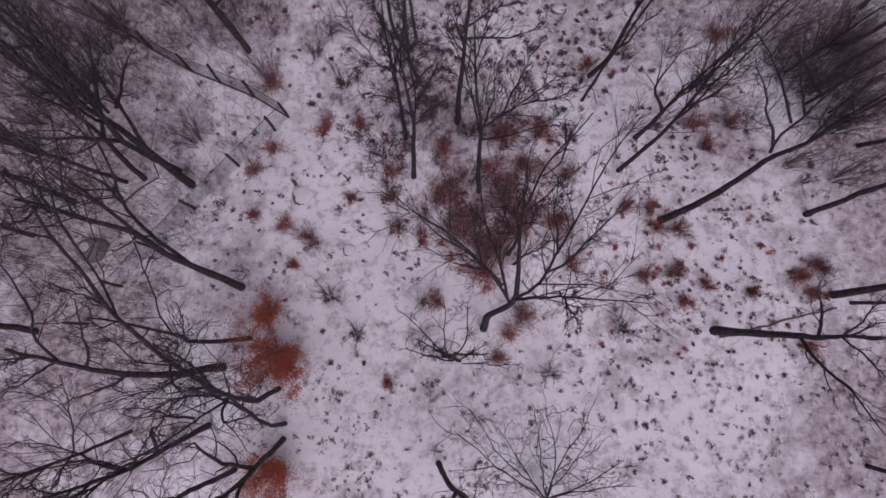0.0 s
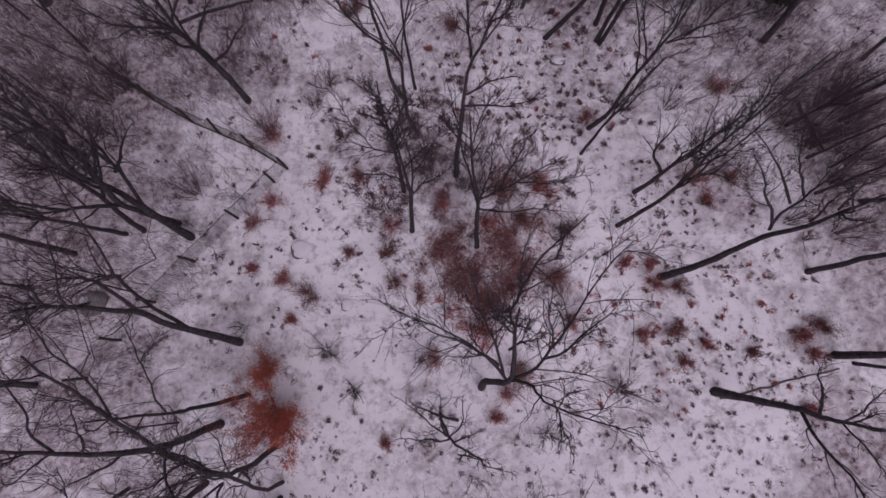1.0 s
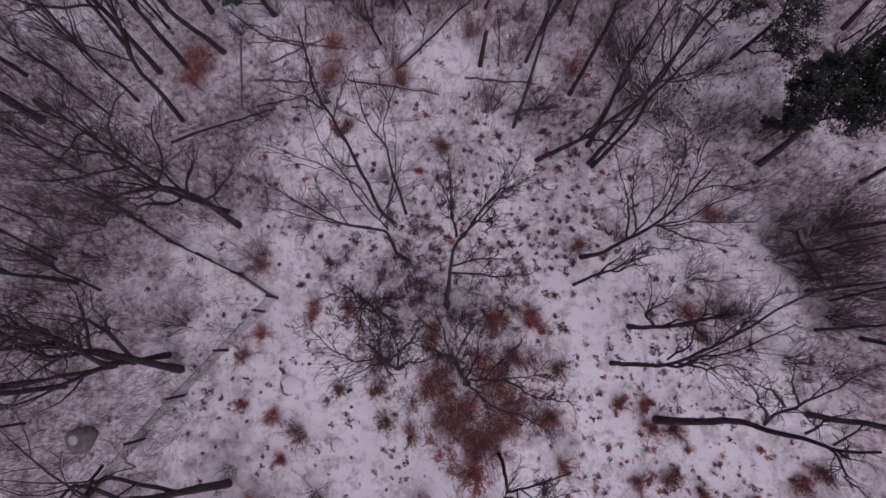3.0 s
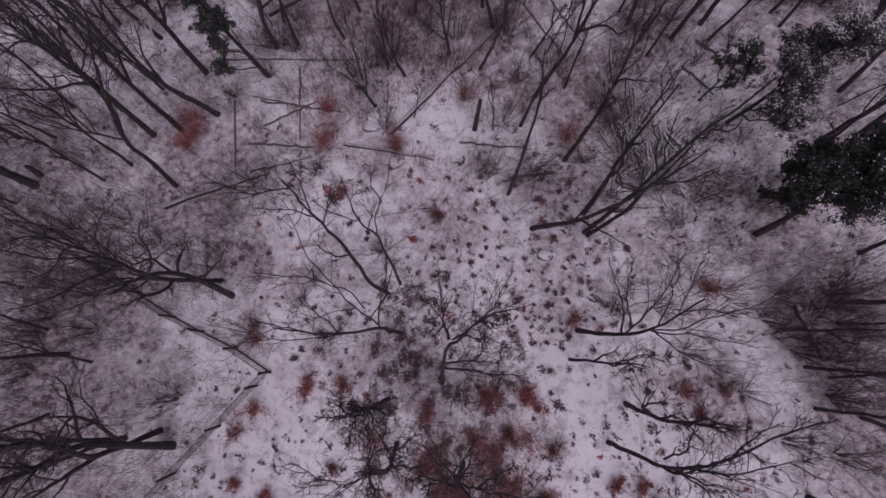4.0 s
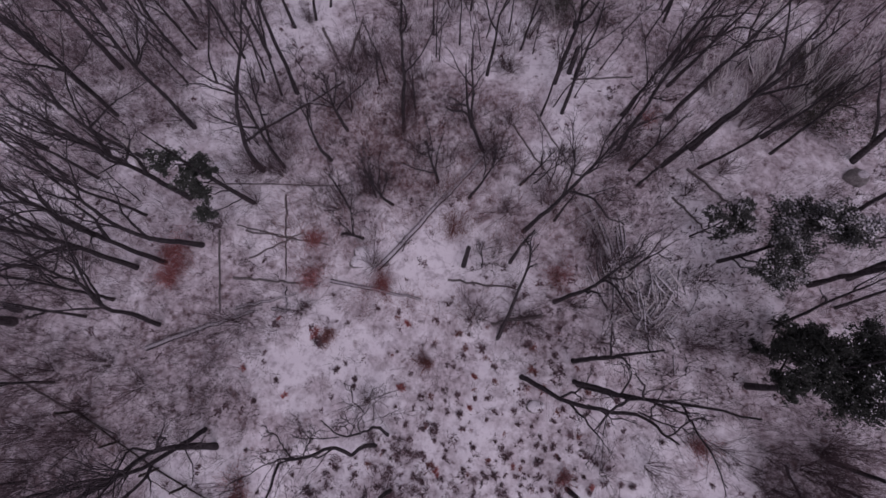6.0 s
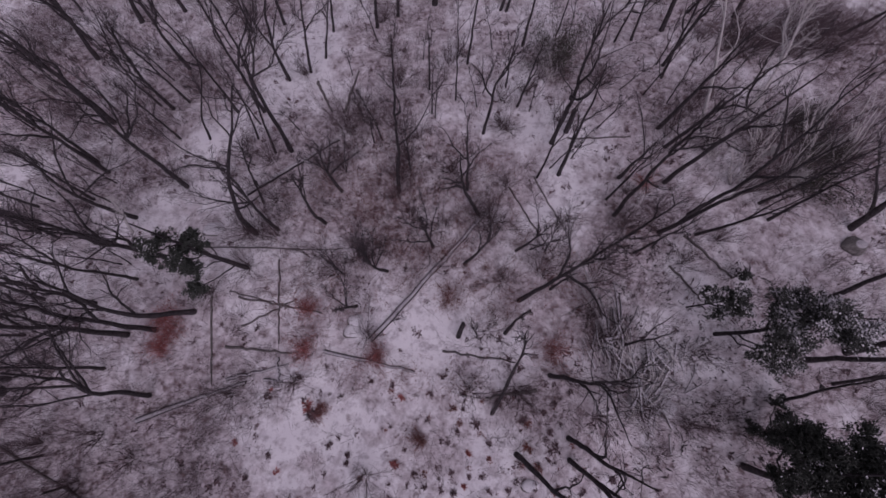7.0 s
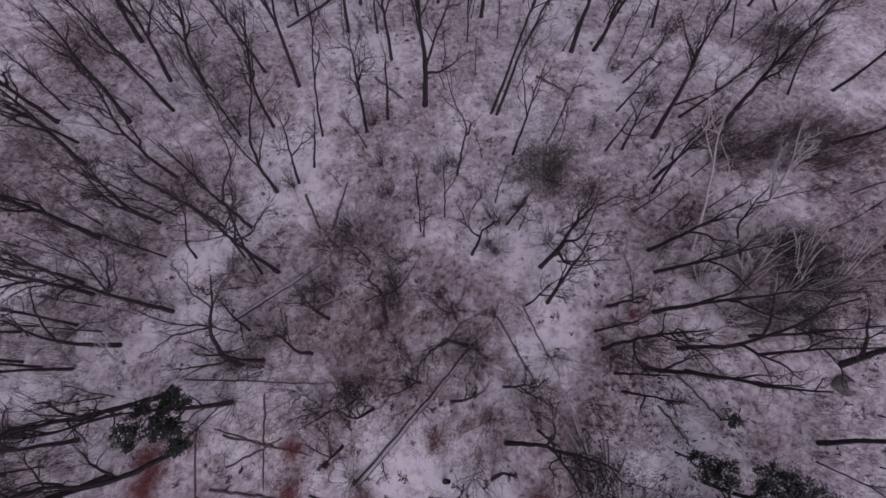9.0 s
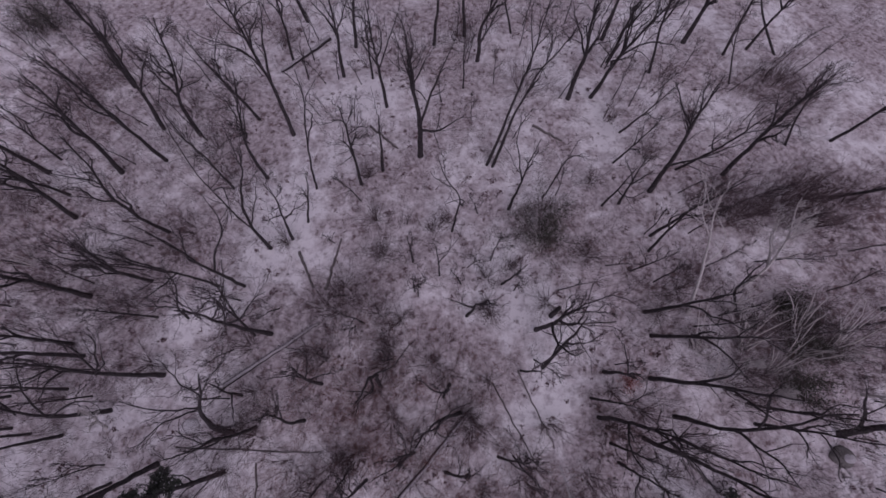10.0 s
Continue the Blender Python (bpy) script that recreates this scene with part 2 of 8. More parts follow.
clear_snow(30.21, 35.8, 3.59, 1.68, 0.4)
clear_snow(20.14, 33.2, 1.73, 1.73, 0.7)
clear_snow(-5.73, 23.63, 3.3, 1.95)
clear_snow(1.9, 29.77, 3.04, 1.08, 0.8)
clear_snow(-17.69, 38.58, 3.91, 2, 0.7)
clear_snow(8.55, 44.95, 2.66, 2, 0.6)
brown_brush(-3.62, 46.38, 4.13, 2.34)
brown_brush(7.25, 37.94, 2.66, 1.69, 0.7)
brown_brush(17.2, 36.45, 3.59, 2.05, 0.9)
brown_brush(-4.07, 33.27, 2.4, 1.55, 0.5)
brown_brush(16.67, 51.42, 2.85, 2.98, 0.6)
brown_brush(-1.85, 37.74, 2.5, 1.7, 0.7)
brown_brush(8.01, 30.77, 1.9, 1.45, 0.6)
brown_brush(19.28, 24.43, 3.15, 1.93, 0.6)
brown_brush(-32.84, 55.05, 4.67, 5.35, 0.7)
clear_snow(1.49, 30.27, 4.27, 1.62, 0.8)
clear_snow(-5.6, 23.54, 2.62, 1.26, 0.7)
clear_snow(23.31, 35.62, 3.58, 1.85, 0.7)
clear_snow(-8.8, 16.72, 2.15, 1.62, 0.6)
clear_snow(-17.93, 14.2, 3.27, 1.28, 0.5)
brown_brush(-17.5, 21.26, 4.97, 2.82, 0.75)
brown_brush(-22.24, 17.85, 3.4, 2.38, 0.6)
brown_brush(20.51, 43.4, 2.61, 3.33, 0.6)
brown_brush(28.24, 41.48, 2.98, 2.45, 0.7)
brown_brush(5.95, 26.58, 1.48, 1.49, 0.5)
brown_brush(17.2, 32.69, 3.08, 1.49, 0.7)
brown_brush(19.82, 20.6, 2.38, 1.99, 0.7)
brown_brush(-24.57, 10.65, 5.46, 3.66, 0.5)
brown_brush(-21.19, -2.85, 4.01, 3.66, 0.3)
brown_brush(25.57, 18.33, 3.87, 2.41, 0.8)
brown_brush(14.08, 18.99, 5.27, 2.01, 0.5)
brown_brush(-4.93, 19.72, 5.51, 1.65, 0.4)
brown_brush(-24.33, 17.95, 5.81, 4.71, 0.6)
brown_brush(25.09, 16.54, 3.03, 3.65, 0.5)
brown_brush(1.86, 12.85, 2.99, 1.81, 0.8)
brown_brush(-2.2, 13.48, 2.05, 1.54, 0.4)
brown_brush(16.96, 25.37, 2.5, 1.49, 0.5)
clear_snow(10.4, -4.43, 5.9, 2.25, 0.5)
clear_snow(-4.46, 4.94, 3.99, 4.85, 0.4)
brown_brush(-26, 27.67, 8.37, 5.4, 0.6)
brown_brush(-26.56, 21.3, 5.93, 4.22, 0.7)
brown_brush(-23.55, 21.07, 5.89, 3, 0.5)
brown_brush(24.28, 11.76, 3.71, 2.65, 0.45)
brown_brush(-39.99, 77.26, 9.44, 9.07, 0.6)
brown_brush(37.36, 47.74, 4.14, 2.94, 0.5)
brown_brush(31.64, 34.68, 3.88, 2.11, 0.5)
brown_brush(51.74, 77.95, 6.79, 5.25, 0.5)
brown_brush(39.2, 55.64, 6.21, 6.97, 0.7)
brown_brush(35.18, 43.87, 4.43, 3.6, 0.7)
clear_snow(-7.38, 67.46, 3.43, 4.36, 0.4)
clear_snow(11.82, 66.21, 4.47, 4.24, 0.5)
clear_snow(-3.44, 0.73, 4.79, 3.82, 0.8)
clear_snow(12.19, -1.52, 5, 2.22, 0.6)
clear_snow(9.99, 9.8, 2.6, 2.64, 0.5)
brown_brush(-13.39, 22.95, 3.13, 3.37, 0.6)
brown_brush(-5.02, 25.2, 4.63, 2.62, 0.5)
brown_brush(3.67, 22.23, 4.38, 3.24, 0.4)
brown_brush(17.41, 30.62, 4.48, 2.86, 0.2)
brown_brush(6.08, 30.07, 2.64, 2.14, 0.4)
brown_brush(7.65, 24.54, 3.56, 1.93, 0.6)
brown_brush(23.14, 22.8, 3.44, 1.57, 0.7)
brown_brush(17.84, 26.42, 2.86, 2, 0.2)
brown_brush(-1.25, 22.9, 7.44, 2.53, 0.4)
brown_brush(25.5, 18.39, 3.46, 3.84, 0.5)
brown_brush(20.41, 20.99, 3.4, 2.38, 0.5)
brown_brush(-5.35, 14.77, 2.79, 1.59, 0.4)
brown_brush(14.46, 29.58, 1.85, 2.29)
brown_brush(17.43, 27.27, 2.53, 1.86)
brown_brush(10.11, 58.29, 6.19, 3.52, 0.4)
brown_brush(3.87, 13.46, 3.97, 2.42, 0.6)
brown_brush(-4.64, 14.44, 4.15, 2.2, 0.4)
brown_brush(-29.05, 48.4, 3.81, 5.9, 0.4)
brown_brush(35.04, 42.18, 3.43, 4.27, 0.4)
brown_brush(25.39, 14.47, 3, 2.4, 0.7)
brown_brush(24.46, 17.08, 3, 2.2, 0.5)
brown_brush(25.63, 11.40, 2.5, 2.5, 0.6)
brown_brush(1.5, 13.2, 4, 3.2, 0.5)
brown_brush(2.5, 17, 4.5, 3, 0.45)
brown_brush(-3, 15.5, 3, 3, 0.35)
brown_brush(-18, 8, 5, 4.5, 0.45)
brown_brush(-15, 3.5, 4.5, 4, 0.4)
brown_brush(-17, 12.5, 4, 3.5, 0.4)
brown_brush(-14, -1, 4, 4, 0.35)
brown_brush(-18, -4, 5, 4, 0.3)
brown_brush(-22, 3, 4, 5, 0.4)
brown_brush(30, 27, 3.2, 3.6, 0.7)
brown_brush(-2.2, 31.8, 2.4, 1.8, 0.6)
brown_brush(-24, 45, 7, 6, 0.25)
clear_snow(18.5, 28.5, 3.6, 4.5, 0.6)
clear_snow(14.5, 27, 2.5, 3, 0.5)
brown_brush(32, 23.5, 3, 3, 0.6)


def brownness(x, y):
    """From -1 (whole snow) to 1 (litter and brush)."""
    total = np.zeros(np.shape(x))
    for px, py, w, h, much in PATCHES:
        u, v = x - px + 0.5 * np.sin(y * 1.7), y - py + 0.5 * np.sin(x * 1.5)
        total = total + much * np.exp(-((u / w) ** 2 + (v / h) ** 2))
    return np.clip(total, -1, 0.9)


def snow_ground():
    def axis(lo, hi, step, far):
        mid = np.arange(lo, hi + step / 2, step)
        out = step * np.cumsum(1.35 ** np.arange(1, 27))
        out = out[out < far]
        return np.concatenate([lo - out[::-1], mid, hi + out])
    X, Y = np.meshgrid(axis(-42, 46, 0.4, 1500), axis(-16, 92, 0.4, 1500), indexing="ij")
    rng = np.random.default_rng(5)
    Z = ground_z(X, Y) + rng.normal(0, 0.018, X.shape)
    n, m = X.shape
    i = np.arange(n * m).reshape(n, m)
    F = np.stack([i[:-1, :-1], i[1:, :-1], i[1:, 1:], i[:-1, 1:]], -1).reshape(-1, 4)
    sheet = mesh_of("ground", np.stack([X, Y, Z], -1).reshape(-1, 3), F, SNOW)
    sheet.attributes.new("litter", "FLOAT", "POINT").data.foreach_set("value", brownness(X, Y).astype(np.float32).ravel())
    tagged(new("ground", sheet), "woodland floor under thin patchy snow and leaf litter", "ground", kind="structure")


snow_ground()


def spikes(start, way, length, radius):
    """Thin pointed twigs of three faces each."""
    n = len(start)
    d = unit(way)
    u = unit(np.cross(d, np.where(np.abs(d[:, 2:]) > 0.9, np.array([1.0, 0, 0]), np.array([0, 0, 1.0]))))
    w = np.cross(d, u)
    ring = [start + radius * (math.cos(a) * u + math.sin(a) * w) for a in (0, 2.094, 4.189)]
    V = np.stack([*ring, start + d * length[:, None]], 1).reshape(-1, 3)
    i = np.arange(n)[:, None] * 4
    return V, np.concatenate([i + np.array([0, 1, 3]), i + np.array([1, 2, 3]), i + np.array([2, 0, 3])], 0)


def spray(rng, P, R, length, n, m):
    """Twigs on branches, and finer twigs on those."""
    a, d, par, r, at = shoots(rng, P, R, n, 0.12, 1.0, 14, 46)
    tl = np.clip(length[par] * 0.55 * rng.uniform(0.5, 1.25, len(par)), 0.22, 1.6)
    T = grow(rng, a, d, tl, 2, 0.2, 0.08)
    TR = taper(np.full(len(par), 0.0095), 0.0055, 2)
    a, d, pr, r, at = shoots(rng, T, TR, m, 0.1, 1.0, 16, 50)
    d[:, 2] += 0.12
    return [spikes(T[:, 0], T[:, 2] - T[:, 0], tl, 0.0105), spikes(a, d, tl[pr] * rng.uniform(0.35, 0.9, len(pr)), 0.006)]


# ---- bare trees ----
def bare_tree(x, y, height, radius, bends, seed, label, full=1.0, bark=None, crown=0.34, name="bare_tree", group="bare trees of the wood", wide=43, reach=1.0, forks=(), limbs=0, bushy=1.0):
    """A leafless tree: a bent tapering trunk, limbs from the crown's foot upwards, and a spray of twigs. bends: offsets (dx, dy, height) that the trunk passes."""
    rng = np.random.default_rng(seed)
    bark = bark or BARK
    fine = PALE if bark is PALE else TWIG
    tree = thing(name, x, y, label, "tree", group)
    knots = np.array([(0, 0, -0.25), *bends])
    lean = knots[-1] - knots[-2] if len(knots) > 2 else knots[-1]
    if height > knots[-1, 2] + 0.3:
        tip = knots[-1] + lean / max(lean[2], 0.3) * (height - knots[-1, 2]) * 0.6
        knots = np.vstack([knots, (tip[0], tip[1], height)])
    k = 18
    z = np.linspace(0, 1, k + 1) ** 0.9 * (knots[-1, 2] + 0.25) - 0.25
    line = np.stack([np.interp(z, knots[:, 2], knots[:, 0]), np.interp(z, knots[:, 2], knots[:, 1]), z], -1)
    line[1:-1] = 0.25 * line[:-2] + 0.5 * line[1:-1] + 0.25 * line[2:]
    line[2:, :2] += np.cumsum(rng.normal(0, 0.028 * height / k * 2, (k - 1, 2)), 0)
    s = np.linspace(0, 1, k + 1)
    rad = np.maximum(radius * (1 - 0.82 * s ** 0.95) * (1 + 0.16 * np.exp(-s * 16)) * rng.uniform(0.92, 1.08, k + 1), 0.014)
    P, R = line[None], rad[None]
    piece("trunk", mesh_of("trunk", *tubes(P, R, 8), bark), tree)
    n = limbs or max(3, int((6 + 4 * rng.random()) * min(full, 1.2)))
    a, d, _, r, at = shoots(rng, P, R, n, crown, 0.93, wide * 0.36, wide)
    d[:, 2] += 0.15
    length = height * (0.46 * (1 - at) + 0.12) * rng.uniform(0.6, 1.3, n) * reach
    K = 11
    L = grow(rng, a, d, length, K, 0.2, 0.085)
    # the lowest limb or two fork off almost as strong as the trunk
    strong = np.where(np.arange(n) < 1 + (seed % 2), 0.86, 0.68)
    LR = taper(np.minimum(r * strong, 0.03 + radius * 0.6) * 1.1, 0.015 if bark is not PALE else 0.026, K)
    # limbs with a course of their own: they pass the given points, offsets from the foot of the tree
    for i, course in enumerate(forks[:n]):
        c = np.array(course)
        at = np.concatenate([[0], np.cumsum(np.linalg.norm(np.diff(c, axis=0), axis=1))])
        s = np.linspace(0, at[-1] * 1.25, K + 1)
        out = np.stack([np.interp(s, at, c[:, j]) for j in range(3)], -1)
        out += np.maximum(s - at[-1], 0)[:, None] * unit(c[-1] - c[-2])
        out[1:-1] = 0.25 * out[:-2] + 0.5 * out[1:-1] + 0.25 * out[2:]
        L[i], length[i] = out + np.cumsum(rng.normal(0, 0.045, out.shape), 0) * np.minimum(s, 1)[:, None], s[-1]
        here = np.interp(c[0, 2], line[:, 2], rad)
        LR[i] = taper(np.array([min(here * 0.64, 0.028 + radius * 0.47)]), 0.011, K)[0]
    b = int(4.7 * full) + 2
    Bs, Bd, par, r, at = shoots(rng, L, LR, b, 0.15, 0.98, 16, 48)
    Bl = length[par] * (0.5 * (1 - at) + 0.22) * rng.uniform(0.6, 1.3, len(par)) * bushy
    B = grow(rng, Bs, Bd, Bl, 4, 0.3, 0.09)
    BR = taper(np.maximum(r * 0.58, 0.0145), 0.008, 4)
    for i in range(n):
        mine = par == i
        piece("limb", mesh_of("limb", *joined([tubes(L[i:i + 1], LR[i:i + 1], 5), tubes(B[mine], BR[mine], 3)]), bark if radius > 0.09 else fine), tree)
    # crooked twigs on the branches, and fine tips on those
    Ts, Td, tp, r, at = shoots(rng, B, BR, 4 if full > 1.05 else 3 if full > 0.6 else 2, 0.12, 0.98, 18, 56)
    Tl = np.clip(Bl[tp] * (0.55 - 0.2 * at) * rng.uniform(0.6, 1.3, len(tp)), 0.2, 1.5)
    T = grow(rng, Ts, Td, Tl, 2, 0.24, 0.09)
    TR = taper(np.full(len(tp), 0.0095 if bark is not PALE else 0.013), 0.005, 2)
    tips = shoots(rng, T, TR, 1 if bark is PALE else 4 if full > 0.6 else 3, 0.15, 1.0, 16, 48)
    every = [in_triangles(tubes(T, TR, 3)), spikes(tips[0], tips[1], Tl[tips[2]] * rng.uniform(0.4, 0.9, len(tips[2])), 0.0058)]
    every += spray(rng, L, LR, length * 0.4, int(2 + 2 * full), 2) + spray(rng, P[:, k // 2:], R[:, k // 2:], np.array([height * 0.2]), 7, 2)
    tagged(piece("crown", mesh_of("crown", *joined(every), fine), tree, "open spray of thin leafless twigs"), kind="stuff")
    return tree


def shrub(x, y, height, width, seed, label, mat=None, leaves=0, leaf_mat=None, stems=9, leaf_size=0.035, name="shrub", group="bare shrubs", spread=42, puff=0.05, thick=1.0, lean=(0, 0)):
    """A many-stemmed bush: stems that fan out of one stool, twigs, and withered leaves where it kept them."""
    rng = np.random.default_rng(seed)
    mat = mat or BRUSH
    bush = thing(name, x, y, label, "shrub", group)
    turn, tilt = rng.random(stems) * 2 * np.pi, np.radians(rng.uniform(4, spread, stems))
    d = np.stack([np.cos(turn) * np.sin(tilt), np.sin(turn) * np.sin(tilt), np.cos(tilt)], -1) + np.array([*lean, 0])
    start = np.stack([np.cos(turn), np.sin(turn), np.zeros(stems) - 0.4], -1) * 0.06 * width
    length = height * rng.uniform(0.6, 1.1, stems) / np.maximum(np.cos(tilt), 0.6)
    S = grow(rng, start, d, length, 4, 0.12, 0.05)
    SR = taper(np.full(stems, 0.006 + 0.006 * height) * thick, 0.005 * thick, 4)
    for i in range(stems):
        piece("stem", mesh_of("stem", *tubes(S[i:i + 1], SR[i:i + 1], 4), mat), bush)
    twigs = spray(rng, S, SR, length * 0.75, 7, 4) if thick < 1.5 else spray(rng, S, SR, length * 0.9, 3, 2)
    tagged(piece("twig_spray", mesh_of("twig_spray", *joined(twigs), mat), bush), kind="stuff")
    if leaves:
        pool = np.concatenate([twigs[0][0], twigs[1][0]])
        at = pool[rng.integers(0, len(pool), leaves)] + rng.normal(0, puff, (leaves, 3))
        at[:, 2] = np.maximum(at[:, 2], 0.02)
        tagged(piece("foliage", mesh_of("foliage", *leaf_cards(rng, at, leaf_size), leaf_mat or RED), bush, "withered leaves still on the twigs" if leaf_mat is not IVY else "dark glossy ivy leaves"), kind="stuff")
    return bush


def evergreen(x, y, radius, bends, lobes, seed, label, mat, dusting, leaf=0.06, name="evergreen_tree"):
    """A tree with dark leaf masses on spreading limbs. lobes: (dx, dy, height, radius) of each mass; dusting: snow flecks for each leaf."""
    rng = np.random.default_rng(seed)
    tree = thing(name, x, y, label, "tree", "evergreen trees")
    knots = np.array([(0, 0, -0.25), *bends])
    k = 14
    z = np.linspace(-0.25, knots[-1, 2], k + 1)
    line = np.stack([np.interp(z, knots[:, 2], knots[:, 0]), np.interp(z, knots[:, 2], knots[:, 1]), z], -1)
    line[1:-1] = 0.25 * line[:-2] + 0.5 * line[1:-1] + 0.25 * line[2:]
    s = np.linspace(0, 1, k + 1)
    P, R = line[None], np.maximum(radius * (1 - 0.85 * s), 0.03)[None]
    piece("trunk", mesh_of("trunk", *tubes(P, R, 9), BARK), tree)
    twigs, leaves, flecks = [], [], []
    for dx, dy, h, r in lobes:
        heart = np.array([dx, dy, h])
        foot = line[np.argmin(np.abs(z - max(h - 1.2 - 0.5 * np.hypot(dx - line[k // 2, 0], dy - line[k // 2, 1]), 0.8)))]
        way = np.linspace(0, 1, 7)[:, None]
        limb = foot * (1 - way) + heart * way + np.array([0, 0, -0.25 * r]) * np.sin(np.pi * way) + rng.normal(0, 0.05, (7, 3)) * (way > 0)
        piece("limb", mesh_of("limb", *tubes(limb[None], taper(np.array([0.03 + 0.03 * r]), 0.02, 6), 6), BARK), tree)
        n = int(26 + 22 * r)
        d = unit(rng.normal(size=(n, 3)) + np.array([0, 0, 0.35]))
        T = grow(rng, np.repeat(heart[None], n, 0) - d * 0.1, d, r * rng.uniform(0.45, 1.15, n), 3, 0.2, 0.05)
        twigs.append(tubes(T, taper(np.full(n, 0.016), 0.006, 3), 3))
        m = int(6000 * r * r)
        full = rng.exponential(1, n) ** 1.3 + 0.15
        near = rng.choice(n, m, p=full / full.sum())
        at = T[near, rng.integers(1, 4, m)] + rng.normal(0, 0.10 * r, (m, 3)) * np.array([1, 1, 0.75])
        leaves.append(leaf_cards(rng, at, leaf, 0.3))
        snowy = rng.exponential(1, n) ** 1.5
        top = at[(at[:, 2] > h - 0.1 * r) & (rng.random(m) < dusting * snowy[near] * (1.2 if h > 5 else 0.6))]
        flecks.append(leaf_cards(rng, top + np.array([0, 0, 0.07]), leaf * 1.0, 0.9))
    tagged(piece("twig_spray", mesh_of("twig_spray", *joined(twigs), TWIG), tree), kind="stuff")
    tagged(piece("foliage", mesh_of("foliage", *joined(leaves), mat), tree, "dense clumps of dark green leaves"), kind="stuff")
    tagged(piece("snow_dusting", mesh_of("snow_dusting", *joined(flecks), SNOWCAP), tree, "white flecks of snow caught on leaf tips"), kind="stuff")
    return tree


# ---- the trees of the wood, one call each: place, height, radius, bends of the trunk, seed ----
bare_tree(-14.36, 9.38, 9.68, 0.24, ((-0.41, 0.39, 1.60), (-0.67, 0.64, 2.99), (-0.99, 0.89, 4.09), (-1.28, 1.08, 4.99), (-1.09, 0.96, 6.43), (-0.59, 0.94, 7.93), (-0.48, 1.44, 9.43),), 100, "thick leaning leafless tree with dark bark in snow", 1.3, None, 0.5, forks=(((-0.67, 0.64, 2.99), (-0.88, 1.46, 3.99), (-1.19, 2.10, 4.84), (-1.35, 2.87, 5.84), (0.62, 2.24, 8.74),), ((-1.19, 2.10, 4.84), (-0.09, 2.47, 6.24), (1.27, 2.75, 7.54),), ((-1.09, 0.96, 6.43), (0.22, 1.28, 7.63), (0.69, 1.91, 8.48),), ((-0.59, 0.94, 7.93), (-0.25, 1.64, 8.83), (0.40, 2.17, 9.78),), ((-1.28, 1.08, 4.99), (-1.80, 1.11, 5.64), (-0.19, 0.19, 8.54),),), limbs=8, bushy=0.6)
bare_tree(-17.42, 9.82, 10.07, 0.16, ((0.5, 0.8, 4.58), (0.98, 1.43, 8.68)), 101, "slender leaning leafless tree with dark bark in snow", 1.35)
bare_tree(-18.48, 9.71, 9.35, 0.14, ((-0.31, -0.65, 4.04), (-0.34, -0.72, 6.58)), 102, "slender upright leafless tree with dark bark in snow", 1.35)
bare_tree(-21.62, 8.49, 10.98, 0.17, ((0.04, 0.11, 2.56), (0.06, 0.14, 4.26)), 103, "slender upright leafless tree with dark bark in snow", 1.35)
bare_tree(-10.71, 3.08, 12.07, 0.22, ((-0.53, 0.36, 1.70), (-0.97, 0.58, 3.02), (-1.52, 0.96, 4.97), (-1.64, 1.40, 6.12), (-0.98, 1.14, 8.22), (-2.57, 1.57, 7.42), (-1.83, 1.20, 9.52), (-1.12, 0.79, 11.82),), 104, "thick leaning leafless tree with dark bark in snow", 1.3, None, 0.5, forks=(((-0.97, 0.58, 3.02), (-1.60, 1.35, 4.17), (-1.97, 1.92, 5.42), (-2.26, 2.79, 6.57), (-0.29, 2.57, 9.57), (-0.03, 3.14, 10.27), (-0.07, 3.93, 11.17),), ((-1.64, 1.40, 6.12), (-1.96, 1.82, 6.72), (-2.42, 2.29, 7.52), (-0.36, 1.73, 10.87),), ((-2.57, 1.57, 7.42), (-0.54, 1.48, 10.57), (-0.48, 1.93, 11.07), (-0.19, 2.40, 11.67),), ((-2.26, 2.79, 6.57), (-0.07, 2.22, 10.32), (-0.54, 2.34, 10.82),), ((-1.83, 1.20, 9.52), (-2.19, 1.45, 9.97), (-0.48, 1.50, 12.32),),), limbs=8, bushy=0.6)
bare_tree(-9.95, 0.25, 10.81, 0.13, ((-0.82, -0.28, 2.20), (-1.33, -0.34, 3.65), (-0.04, 0.18, 6.96), (-0.32, 0.30, 7.76), (0.06, 0.47, 9.76), (-0.22, 0.52, 10.56),), 105, "slender upright leafless tree with dark bark in snow", 1, None, 0.5, forks=(((-0.04, 0.18, 6.96), (-0.08, 1.26, 8.11), (-0.02, 2.09, 9.01), (0.03, 2.82, 9.81),), ((-0.32, 0.30, 7.76), (-0.20, -0.13, 8.26), (-0.57, -0.01, 8.66),), ((-0.02, 2.09, 9.01), (0.75, 2.44, 9.81), (1.55, 2.72, 10.56),), ((0.06, 0.47, 9.76), (0.01, 1.00, 10.36), (0.03, 1.50, 10.91),),), limbs=5, bushy=0.6)
